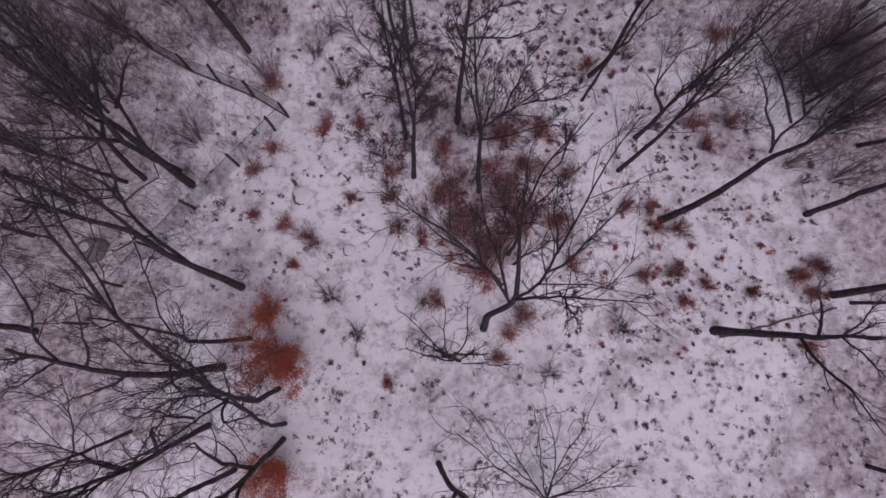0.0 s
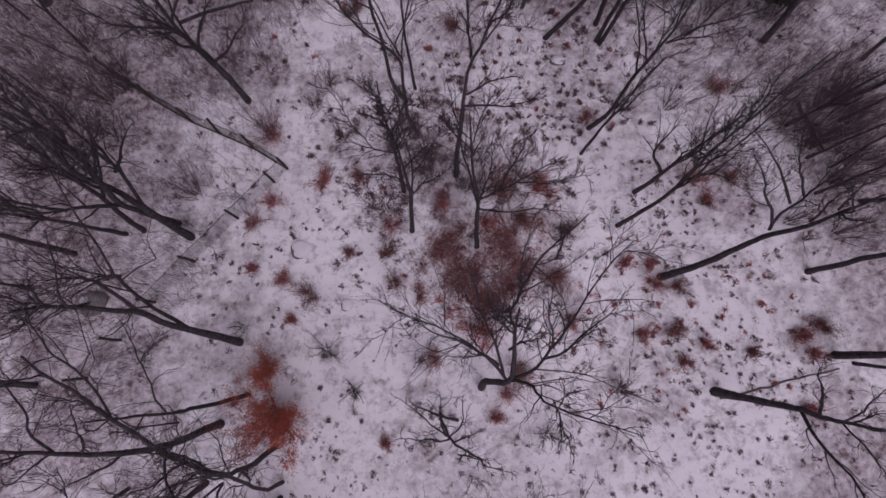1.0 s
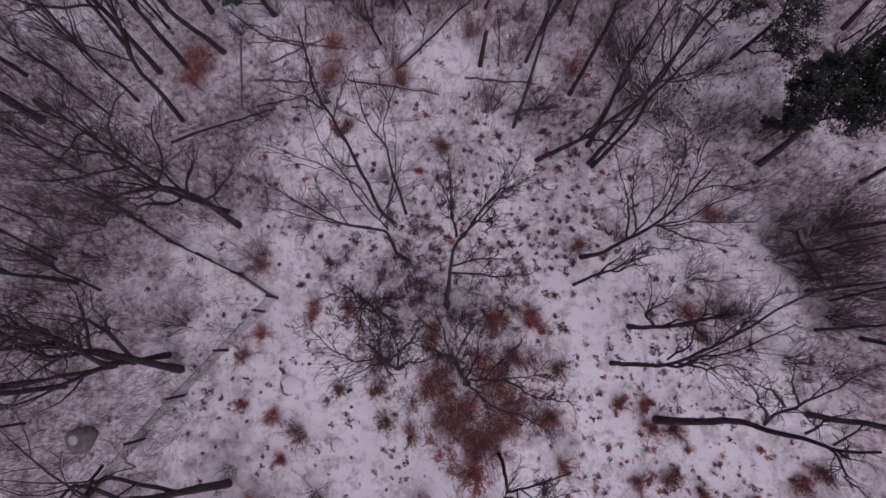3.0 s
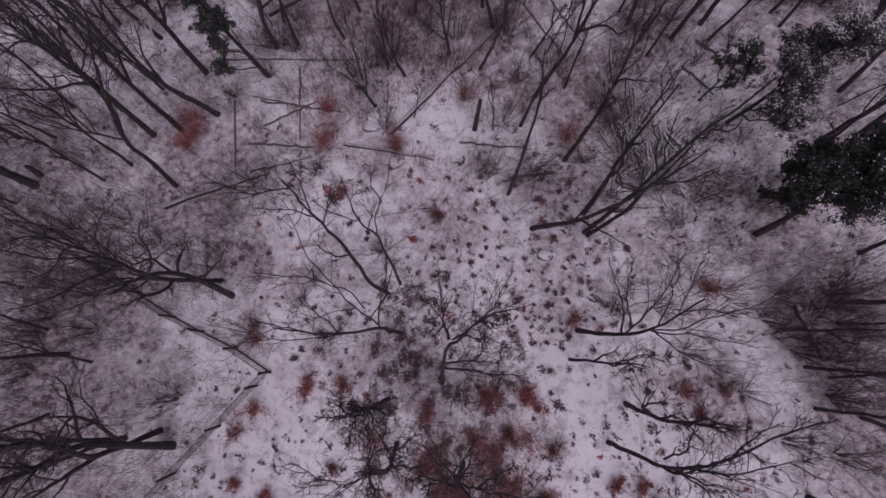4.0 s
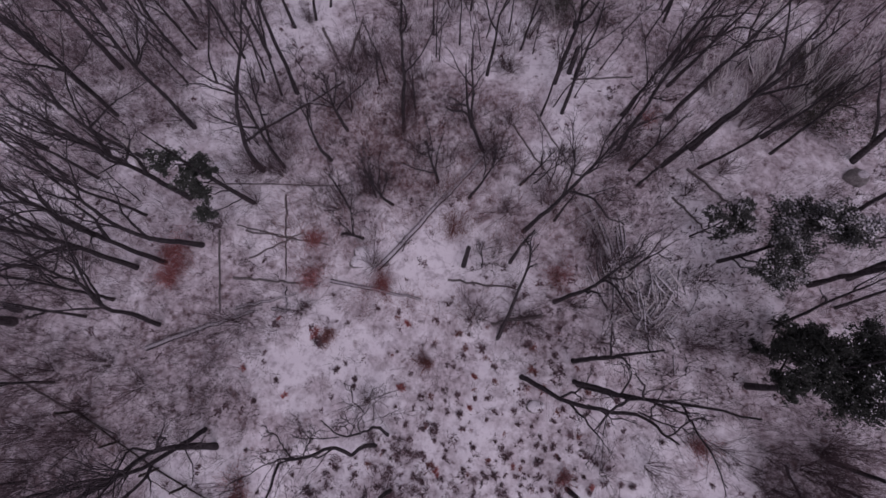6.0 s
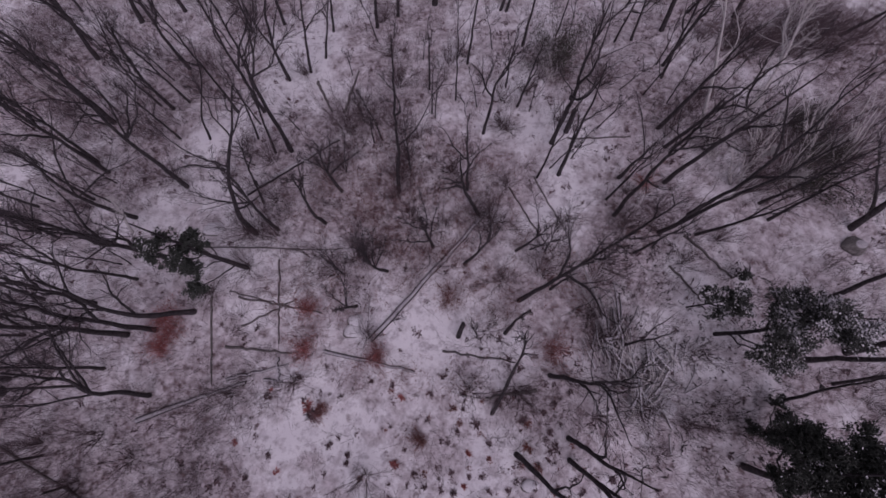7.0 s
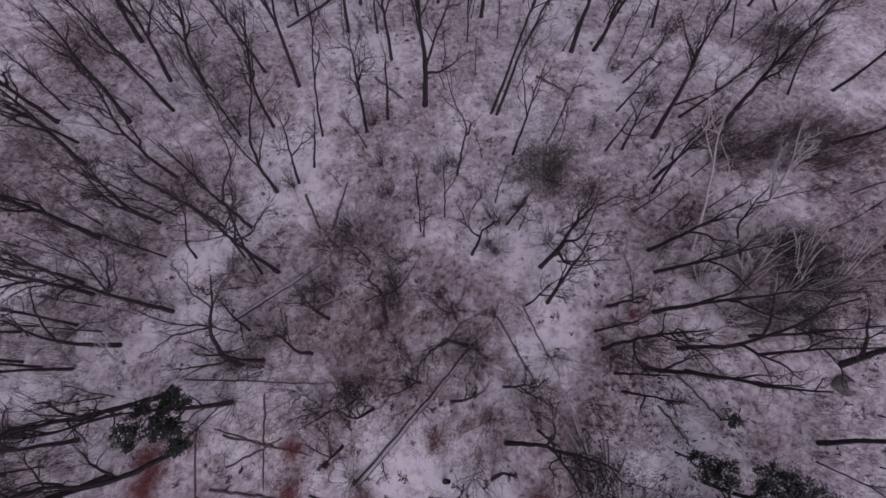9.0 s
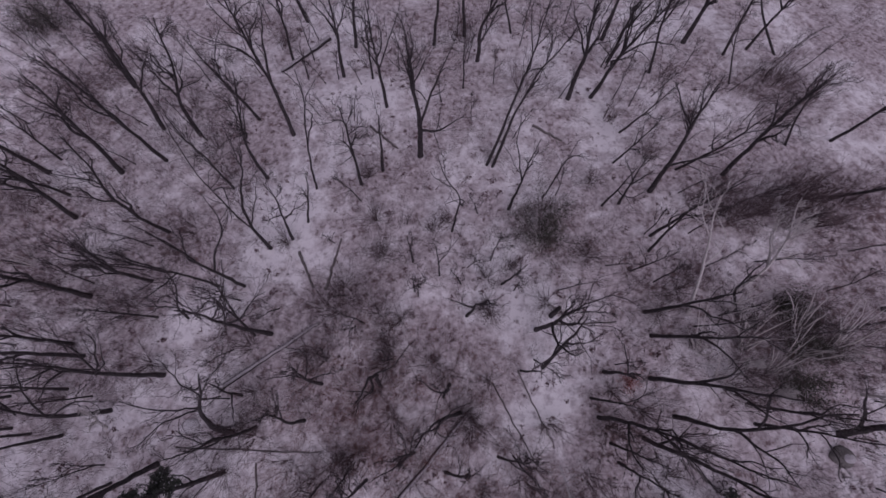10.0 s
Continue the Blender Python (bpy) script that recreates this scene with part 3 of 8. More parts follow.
bare_tree(-11.56, -1.37, 10.57, 0.23, ((0.04, 0.10, 4.92), (-0.46, 0.23, 6.22), (-0.97, 0.53, 7.77), (-1.16, 0.81, 8.72), (-1.39, 1.08, 9.67), (-1.46, 1.30, 10.32),), 106, "thick leaning leafless tree with dark bark in snow", 1.1, None, 0.5, forks=(((-0.97, 0.53, 7.77), (-0.36, 1.26, 8.67), (0.09, 2.16, 9.67), (0.37, 2.63, 10.22),), ((-1.16, 0.81, 8.72), (-1.18, 1.35, 9.32), (-0.61, 2.30, 10.42), (-0.32, 3.29, 11.52),), ((-1.16, 0.81, 8.72), (-1.31, 0.51, 9.07), (-1.48, 0.04, 9.67),), ((-1.39, 1.08, 9.67), (-1.30, 0.77, 10.02), (-1.46, 0.71, 10.17),), ((-0.46, 0.23, 6.22), (-0.71, -0.13, 6.67), (-1.26, -0.46, 7.42),),), limbs=6, bushy=0.6)
bare_tree(-8.21, -2.51, 15.11, 0.14, ((-0.55, -0.41, 1.75), (0.51, 0.32, 6.76), (-0.75, 1.83, 8.46), (-1.52, 3.24, 10.16), (-0.88, 4.23, 12.26), (-0.53, 4.80, 13.56), (-0.03, 5.38, 14.86),), 107, "slender upright leafless tree with dark bark in snow", 1.1, None, 0.5, forks=(((0.51, 0.32, 6.76), (-0.16, -0.15, 7.66), (-0.68, -0.67, 8.51), (-0.99, -0.98, 9.01),), ((-1.52, 3.24, 10.16), (-1.31, 4.10, 11.16), (-1.38, 4.99, 12.21), (0.37, 5.83, 15.26),), ((-0.75, 1.83, 8.46), (-0.14, 1.23, 9.31), (1.00, 0.88, 10.36), (2.38, 1.07, 11.46),), ((0.51, 0.32, 6.76), (0.45, -0.02, 7.16), (1.24, -0.35, 8.01), (2.62, -0.02, 9.21),), ((-0.16, -0.15, 7.66), (-0.73, 0.14, 8.36), (-1.36, 0.26, 9.06),), ((-1.52, 3.24, 10.16), (-1.82, 3.77, 10.86), (-2.27, 4.10, 11.51),),), limbs=7, bushy=0.6)
bare_tree(-7.8, -4.46, 11.13, 0.11, ((-0.19, 0.38, 2.23), (-0.59, 1.96, 5.62), (-0.35, 3.7, 9.68)), 108, "thin young leaning leafless tree with dark bark in snow", 1.35)
bare_tree(-12.12, -4.46, 9.98, 0.17, ((0.11, -0.28, 4.16), (0.19, -0.46, 6.15), (0.14, -0.36, 8.91)), 109, "slender upright leafless tree with dark bark in snow", 1.35, forks=(((0.19, -0.46, 6.15), (-0.38, 0.62, 7.5), (-1.06, 1.03, 8.35)), ((0.11, -0.28, 4.16), (0.36, 0.94, 5.51), (3.55, 2.39, 9.36))))
bare_tree(-16.48, -4.75, 8.48, 0.11, ((0.09, -0.29, 3.07), (0.09, -0.3, 5.46), (0.09, -0.31, 6.73)), 110, "thin young upright leafless tree with dark bark in snow", 1.35, forks=(((0.09, -0.29, 3.66), (1.84, 1.82, 6.41), (2.79, 2.88, 7.96)),))
bare_tree(-7.91, -5.22, 10.81, 0.16, ((0.21, -0.29, 3.87), (0.37, -0.48, 6.56)), 111, "slender upright leafless tree with dark bark in snow", 1.35)
bare_tree(-10.49, -6.79, 10.58, 0.15, ((-0.08, 0.13, 4.11),), 112, "slender upright leafless tree with dark bark in snow", 1.35)
bare_tree(-22.89, 0.7, 10.99, 0.17, ((0.02, 0.34, 2.04),), 113, "slender leaning leafless tree with dark bark in snow", 1.35)
bare_tree(-11.45, 18.3, 7.45, 0.22, ((-0.46, 0.41, 1.60), (-0.88, 0.67, 3.00), (-1.26, 0.77, 4.20), (-1.32, 0.25, 5.75), (-1.42, -0.74, 7.20),), 114, "thick upright leafless tree with dark bark in snow", 1.3, None, 0.5, forks=(((-1.26, 0.77, 4.20), (-1.67, 1.39, 5.10), (-0.23, 0.18, 8.05), (-0.56, 0.62, 8.70),), ((-1.11, 0.73, 3.72), (-0.76, 1.52, 4.72), (0.48, 1.93, 6.17),), ((-1.32, 0.25, 5.75), (-1.90, 0.60, 6.55), (-2.32, 1.19, 7.35),), ((-1.29, 0.51, 4.97), (-1.56, -0.43, 6.02), (-2.15, -0.88, 6.87),), ((-0.81, 0.63, 2.79), (0.68, 0.73, 4.14), (1.37, 1.18, 4.99),),), limbs=8, bushy=0.8)
bare_tree(-12.31, 19.36, 11.96, 0.16, ((-0.09, -0.79, 5.04), (-0.05, -0.38, 9.34)), 115, "slender upright leafless tree with dark bark in snow", 1.3)
bare_tree(-1.27, 12, 9.2, 0.13, ((-0.05, 0.10, 3), (-0.15, 0.15, 6), (-0.3, 0.4, 8.5)), 117, "slender upright leafless tree with dark bark in snow", 2.2, None, 0.5, limbs=9, reach=0.8, bushy=0.7)
bare_tree(1.9, 12.9, 11.01, 0.16, ((-0.08, 0.61, 4.56), (0.06, 1.38, 6.16), (0.16, 2.34, 7.16), (0.70, 2.18, 8.11), (0.86, 2.49, 8.76), (1.11, 2.82, 9.51), (1.42, 3.09, 10.26), (1.64, 3.24, 10.76),), 119, "slender upright leafless tree with dark bark in snow", 2.0, None, 0.5, forks=(((0.16, 2.34, 7.16), (0.19, 2.74, 8.26), (0.02, 2.97, 9.01), (-0.32, 3.20, 10.06),), ((0.04, 1.30, 6.00), (0.84, 1.32, 6.55), (1.65, 1.39, 7.10),), ((0.32, 2.29, 7.45), (0.98, 2.74, 8.25), (1.39, 3.03, 8.75), (1.97, 3.39, 9.45), (2.12, 3.86, 9.95),), ((0.21, 2.32, 7.26), (0.17, 3.17, 8.61), (0.04, 3.90, 9.81),), ((0.00, 1.07, 5.52), (1.62, 0.95, 6.12), (2.81, 1.00, 6.57),),), limbs=8, bushy=0.7)
bare_tree(2.04, -1.23, 2.91, 0.09, ((-0.98, 0.41, 0.93), (-2.45, 1.3, 2.6)), 121, "thin young leaning leafless tree with dark bark in snow", 0.7)
bare_tree(0.61, -6.41, 10.22, 0.15, ((0.53, 0.09, 3.52), (1.07, 0.3, 5.45)), 122, "slender leaning leafless tree with dark bark in snow")
bare_tree(9.5, 14.14, 8.04, 0.1, ((-0.01, 0.01, 3.64), (0.08, -0.05, 6.99)), 123, "thin young upright leafless tree with dark bark in snow", 0.7)
bare_tree(12.5, 11.67, 7.74, 0.14, ((-0.13, -0.3, 4.22), (0.28, 0.01, 6.91)), 124, "slender upright leafless tree with dark bark in snow")
bare_tree(11.27, 9.58, 10.51, 0.13, ((0.35, 0.25, 3.43), (0.43, 0.42, 5.55), (0.55, 1.14, 8.12), (2.03, 2.44, 9.38)), 125, "slender leaning leafless tree with dark bark in snow", forks=(((0.41, 0.36, 4.81), (0.94, 1.12, 5.86), (0.78, 2.18, 7.01)),))
bare_tree(13.39, 6.53, 10.47, 0.21, ((0.96, 0.30, 2.65), (1.36, 0.77, 4.40), (0.94, 0.92, 6.32), (1.38, 0.85, 7.57), (0.89, 0.80, 9.02), (1.22, 1.00, 10.22),), 126, "thick leaning leafless tree with dark bark in snow", 1.15, None, 0.5, forks=(((0.94, 0.92, 6.32), (0.90, 1.30, 6.72), (1.11, 1.73, 7.27), (1.37, 1.90, 7.62), (1.61, 2.25, 8.12), (1.92, 2.58, 8.62),), ((0.92, 1.11, 6.52), (0.36, 1.72, 7.37), (-1.09, 2.93, 8.92),), ((1.37, 1.90, 7.62), (0.45, 2.57, 8.72), (-0.08, 3.18, 9.57),), ((1.11, 1.73, 7.27), (-0.13, 2.22, 8.37), (-1.72, 2.87, 9.62),), ((0.89, 0.80, 9.02), (1.12, 1.27, 9.62), (1.44, 1.41, 10.02),), ((1.38, 0.85, 7.57), (1.68, 1.31, 8.22), (1.83, 1.75, 8.77),),), limbs=8, bushy=0.6)
bare_tree(21.73, 6.76, 11.79, 0.16, ((-0.05, 0.15, 2.23), (-0.06, 0.2, 3.91)), 127, "slender upright leafless tree with dark bark in snow", 0.8)
bare_tree(25.3, 10.88, 8.89, 0.13, ((0.15, -0.36, 1.27),), 128, "slender leaning leafless tree with dark bark in snow", 0.35)
bare_tree(15.66, 0.36, 7.57, 0.23, ((0.78, -0.15, 2.20), (1.27, -0.37, 3.65), (0.22, -0.39, 6.22), (0.60, -0.43, 7.32),), 129, "thick upright leafless tree with dark bark in snow", 1.1, None, 0.5, forks=(((1.24, -0.36, 3.58), (0.75, -1.05, 4.48), (0.61, -1.79, 5.33), (0.75, -2.13, 5.73), (0.11, -2.84, 6.73),), ((0.22, -0.39, 6.22), (0.10, -1.04, 6.92), (-0.16, -1.65, 7.62),), ((0.22, -0.39, 6.22), (0.31, 0.22, 6.87), (0.41, 0.92, 7.67),), ((0.28, -0.40, 6.38), (0.67, -0.19, 6.83), (0.91, 0.03, 7.18),), ((0.80, -0.38, 4.81), (0.32, 0.60, 5.86), (-0.21, 1.24, 6.61),),), limbs=6, bushy=0.6)
bare_tree(22.49, 2.2, 11.48, 0.2, ((0, 0.04, 2.44),), 130, "thick upright leafless tree with dark bark in snow", 0.8)
bare_tree(23.5, 1.79, 5.91, 0.11, ((0.01, -0.2, 1.45),), 131, "thin young upright leafless tree with dark bark in snow", 0.8)
bare_tree(22.77, -6.56, 9.15, 0.12, ((0, -0.01, 0.81),), 132, "thin young upright leafless tree with dark bark in snow", 0.8)
bare_tree(-26.54, 26.33, 10.43, 0.32, ((0.12, 0.18, 3),), 138, "thick upright leafless tree with dark bark in snow", 1.15)
bare_tree(-28.68, 30.13, 9.69, 0.17, ((0.05, 0.07, 1.91),), 139, "slender upright leafless tree with dark bark in snow")
bare_tree(-16.27, 25.93, 11.24, 0.16, ((0.33, 0.61, 4.91), (1.04, 1.65, 7.32), (1.29, 1.96, 10.04)), 140, "slender leaning leafless tree with dark bark in snow", forks=(((0.33, 0.61, 4.91), (0.29, 2.51, 7.01), (0.56, 3.62, 8.26)), ((0.51, 0.87, 5.51), (0.41, 2.64, 7.46), (1.03, 3.62, 8.71)), ((0.33, 0.61, 4.91), (-1.06, 0.25, 6.46), (-2.37, 0.49, 7.91))))
bare_tree(6.32, 24.4, 7.4, 0.13, ((0.65, 1.6, 1.6), (1.15, 3.3, 3.3), (1.2, 4.2, 5.0), (0.9, 4.9, 6.8)), 141, "slender leaning leafless tree with dark bark in snow", 0.6, None, 0.5, limbs=5, reach=0.8)
bare_tree(7.71, 22.24, 12.40, 0.16, ((0.69, -0.35, 1.85), (1.19, -0.88, 3.65), (1.91, -0.99, 5.55), (2.48, -1.05, 7.20), (2.89, -0.87, 8.55), (1.83, -1.07, 12.15),), 142, "slender crooked leafless tree with dark bark in snow", 0.7, None, 0.5, forks=(((1.40, -0.92, 4.22), (1.72, -1.69, 5.12), (2.09, -2.38, 5.97),), ((2.85, -0.89, 8.41), (3.35, -1.18, 9.06), (4.03, -1.42, 9.97),), ((2.52, -0.94, 9.81), (2.27, -0.34, 10.56), (2.13, 0.30, 11.31),), ((1.91, -0.99, 5.55), (2.57, -1.34, 6.40), (3.05, -1.48, 6.95),), ((1.19, -0.88, 3.65), (1.81, -0.27, 4.60), (2.03, 0.33, 5.30),),), limbs=6, bushy=0.6)
bare_tree(11.09, 23.11, 11.1, 0.16, ((-0.19, 0.13, 3.9), (-0.43, 0.29, 6.7)), 143, "slender upright leafless tree with dark bark in snow", 0.55)
bare_tree(11.22, 21.7, 10.41, 0.14, ((0.24, -0.19, 4.79), (0, 0, 7.19), (0.09, -0.08, 9.3)), 144, "slender upright leafless tree with dark bark in snow", 0.55, forks=(((0.24, -0.19, 4.79), (0.32, 0.84, 5.94), (-0.49, 1.4, 7.04)),))
bare_tree(10.03, 15.85, 10.71, 0.14, ((0.53, -0.29, 1.90), (0.12, -0.43, 5.26), (0.39, -0.40, 7.16), (0.60, 0.03, 8.81), (0.60, 0.54, 10.46),), 145, "slender leaning leafless tree with dark bark in snow", 1.1, None, 0.5, forks=(((0.12, -0.43, 5.26), (-0.26, 0.51, 6.31), (-0.89, 1.35, 7.36), (-1.43, 1.91, 8.16),), ((0.18, -0.42, 5.64), (0.69, 0.56, 6.89), (1.03, 1.27, 7.74), (0.99, 2.03, 8.59),), ((0.39, -0.40, 7.16), (1.22, -0.46, 8.06), (1.83, -0.09, 8.86), (2.38, 0.24, 9.61),), ((0.39, -0.40, 7.16), (1.02, -0.65, 7.96), (2.05, -0.83, 9.21),), ((0.48, -0.44, 7.28), (0.65, -1.41, 8.33), (1.23, -1.88, 9.18),), ((0.45, -0.27, 7.65), (0.55, 0.49, 8.50), (0.07, 1.57, 9.75),), ((0.28, -0.23, 5.89), (-0.12, 0.89, 7.14), (-0.12, 1.69, 8.04),), ((0.60, 0.03, 8.81), (0.53, 0.76, 9.61), (0.64, 1.59, 10.56),),), limbs=9, bushy=0.7)
bare_tree(27.52, 20.11, 8.11, 0.14, ((-0.06, 0.4, 1.57),), 148, "slender leaning leafless tree with dark bark in snow", 0.35)
bare_tree(-23.91, 43.43, 9.41, 0.14, ((0.38, 0.44, 4.18), (0.43, 0.49, 6.56)), 152, "slender upright leafless tree with dark bark in snow")
bare_tree(-13.98, 31.47, 10.25, 0.2, ((-0.46, -0.26, 1.45), (-1.06, -0.72, 3.45), (-1.62, -0.47, 5.25), (-1.80, 0.23, 7.55), (-1.10, 0.64, 10.00),), 153, "thick upright leafless tree with dark bark in snow", 1, None, 0.5, forks=(((-1.06, -0.72, 3.45), (-1.61, 0.15, 4.65), (-1.48, 1.19, 5.85),), ((-1.62, -0.47, 5.25), (-2.39, -0.45, 6.10), (-3.33, -0.29, 7.25),), ((-1.80, 0.23, 7.55), (-1.42, 1.24, 8.80), (-0.77, 1.91, 9.80),),), limbs=6, bushy=0.7)
bare_tree(-18.53, 29.91, 11.24, 0.2, ((0.12, 0.28, 4.65), (0.05, 0.12, 9.02)), 154, "thick upright leafless tree with dark bark in snow", 1.15)
bare_tree(-15.44, 35.06, 11.6, 0.21, ((-0.1, -0.12, 4.65), (-0.28, -0.37, 9.28)), 155, "thick upright leafless tree with dark bark in snow", 1.15)
bare_tree(-10.25, 36.99, 10.55, 0.19, ((-0.35, 0.55, 1.65), (-0.04, 1.80, 4.20), (0.63, 2.56, 5.90), (1.75, 3.47, 8.00), (2.75, 4.59, 10.30),), 156, "thick leaning leafless tree with dark bark in snow", 1, None, 0.5, forks=(((0.56, 2.48, 5.73), (-0.45, 2.73, 6.88), (-1.38, 3.25, 8.13),), ((0.49, 2.41, 5.56), (-0.26, 2.05, 6.51), (-0.87, 1.57, 7.36), (-1.10, 0.99, 8.06),), ((1.58, 3.33, 7.68), (1.26, 4.02, 8.53), (0.93, 5.01, 9.68),), ((-0.24, 0.99, 2.54), (0.96, 1.10, 3.64), (1.73, 1.26, 4.39),), ((1.13, 2.97, 6.84), (2.11, 4.06, 8.19), (3.30, 5.01, 9.59),),), limbs=7, bushy=0.7)
bare_tree(-8.75, 37.38, 9.26, 0.13, ((0.06, 0.04, 3.89), (0.53, 0.33, 6.58)), 157, "slender upright leafless tree with dark bark in snow", 0.7)
bare_tree(-5.15, 37.77, 5.55, 0.14, ((-0.52, 0.13, 1.40), (-0.68, 0.66, 2.85), (-0.79, 1.21, 4.30), (-0.98, 1.51, 5.30),), 158, "slender leaning leafless tree with dark bark in snow", 1.4, None, 0.5, forks=(((-0.68, 0.66, 2.85), (-0.36, 1.35, 3.70), (-0.03, 2.08, 4.60),), ((-0.79, 1.21, 4.30), (-1.33, 1.05, 4.95), (-1.80, 1.01, 5.50),), ((-0.73, 0.91, 3.50), (-0.55, 1.59, 4.30), (-0.64, 2.17, 4.95),),), limbs=7, bushy=0.6)
bare_tree(-4.05, 40.23, 4.75, 0.15, ((-0.41, 0.30, 1.25), (-0.62, 0.59, 2.25), (-0.77, 0.98, 3.35), (-0.74, 1.39, 4.50),), 159, "slender upright leafless tree with dark bark in snow", 1.4, None, 0.5, forks=(((-0.53, 0.46, 1.80), (0.61, 0.77, 3.00), (1.74, 0.80, 4.15),), ((-0.62, 0.59, 2.25), (-1.40, 0.65, 3.10), (-2.16, 0.58, 3.95),), ((-0.62, 0.59, 2.25), (-0.07, 1.16, 3.10), (0.17, 1.75, 3.80),),), limbs=7, bushy=0.6)
bare_tree(-2.56, 31.63, 2.85, 0.13, ((-0.40, -0.30, 1.60), (-0.60, -0.51, 2.60),), 162, "thin young leaning leafless tree with dark bark in snow", 1.3, None, 0.5, forks=(((-0.34, -0.26, 1.36), (-0.57, 0.54, 2.26), (-0.98, 1.44, 3.31),), ((-0.40, -0.30, 1.60), (-0.29, 0.72, 2.70), (-0.12, 1.77, 3.80),), ((-0.40, -0.30, 1.60), (-1.01, 0.39, 2.60), (-1.40, 0.76, 3.20),),), limbs=7, bushy=0.6)
bare_tree(2.74, 35.62, 4.40, 0.13, ((-0.23, 0.21, 1.15), (-0.60, 0.47, 2.70), (-0.81, 0.79, 4.15),), 165, "slender upright leafless tree with dark bark in snow", 1.3, None, 0.5, forks=(((-0.23, 0.21, 1.15), (-0.90, -0.40, 2.10), (-1.93, -0.66, 3.25),), ((-0.60, 0.47, 2.70), (-1.38, 0.38, 3.55), (-1.95, 0.53, 4.20),), ((-0.38, 0.32, 1.77), (-0.59, 1.34, 2.92), (-0.75, 2.12, 3.82),), ((-0.25, 0.23, 1.23), (0.06, 1.06, 2.18), (0.26, 1.55, 2.78),),), limbs=8, bushy=0.6)
bare_tree(4.82, 34.37, 4.90, 0.12, ((0.75, 0.30, 1.85), (1.28, 0.62, 3.35), (1.31, 1.14, 4.65),), 166, "slender upright leafless tree with dark bark in snow", 1, None, 0.5, forks=(((1.28, 0.62, 3.35), (1.79, 1.11, 4.10), (2.05, 1.71, 4.85),), ((0.83, 0.35, 2.07), (0.97, 0.89, 2.67), (0.92, 1.39, 3.22),),), limbs=6, bushy=0.6)
bare_tree(8.53, 35.29, 3.80, 0.11, ((0.55, 0.11, 1.40), (0.96, 0.30, 2.55), (1.30, 0.41, 3.55),), 471, "thin dark leafless tree leaning over snow", 1, None, 0.5, forks=(((0.96, 0.30, 2.55), (0.94, 1.28, 3.60), (0.24, 2.16, 4.80),), ((0.55, 0.11, 1.40), (0.96, -0.22, 2.00), (1.53, -0.46, 2.65),),), limbs=6, bushy=0.6)
bare_tree(6.15, 38.16, 8.3, 0.15, ((-1.39, 0.23, 3.38), (-1.88, 0.25, 6.64)), 167, "slender leaning leafless tree with dark bark in snow", 0.6)
bare_tree(7.43, 29.47, 3.6, 0.13, ((0.55, 0.9, 1.5), (0.9, 1.3, 3.2)), 168, "short leaning broken leafless tree in snow", 0.5, None, 0.5, limbs=4, reach=0.8)
bare_tree(10.22, 26.85, 10.94, 0.15, ((-0.03, 0.04, 5.19), (-0.2, 0.29, 8.75)), 169, "slender upright leafless tree with dark bark in snow", 0.6)
bare_tree(15.84, 37.77, 11.74, 0.15, ((-0.29, 0.24, 3.33), (-0.47, 0.38, 5.58)), 170, "slender upright leafless tree with dark bark in snow")
bare_tree(21.45, 36.24, 8.24, 0.12, ((0.18, -0.25, 3.72),), 172, "slender upright leafless tree with dark bark in snow", 0.5)
bare_tree(16.79, 34.91, 6.95, 0.1, ((-0.12, 0.13, 3.54),), 173, "thin young upright leafless tree with dark bark in snow", 0.7)
bare_tree(26.74, 37.18, 8.5, 0.12, ((-0.18, 0.28, 3), (-0.26, 0.4, 4.87)), 174, "slender upright leafless tree with dark bark in snow", 0.5)
bare_tree(26.62, 27.57, 11.06, 0.18, ((-0.05, 0.21, 4.45),), 176, "slender upright leafless tree with dark bark in snow")
bare_tree(-21.89, 14.86, 9.97, 0.14, ((0, -0.01, 3.02),), 178, "slender upright leafless tree with dark bark in snow", 0.8)
bare_tree(-1.31, 18.26, 14.33, 0.12, ((-0.91, 0.34, 1.03), (-0.76, 0.26, 3.51), (-1.37, 1.20, 5.41), (-1.79, 1.55, 8.73), (-2.34, 2.06, 10.08), (-1.63, 0.95, 14.08),), 180, "slender leaning leafless tree with dark bark in snow", 0.9, None, 0.5, forks=(((-2.01, 1.76, 9.27), (-2.65, 1.67, 10.02), (-3.18, 1.42, 10.72),), ((-1.79, 1.55, 8.73), (-1.51, 2.05, 9.38), (-1.10, 2.40, 9.98),), ((-2.07, 1.81, 9.40), (-2.25, 2.35, 10.10), (-2.39, 2.86, 10.75),), ((-1.37, 1.20, 5.41), (-1.78, 0.92, 5.96), (-2.59, 1.09, 6.91),),), limbs=5, bushy=0.8)
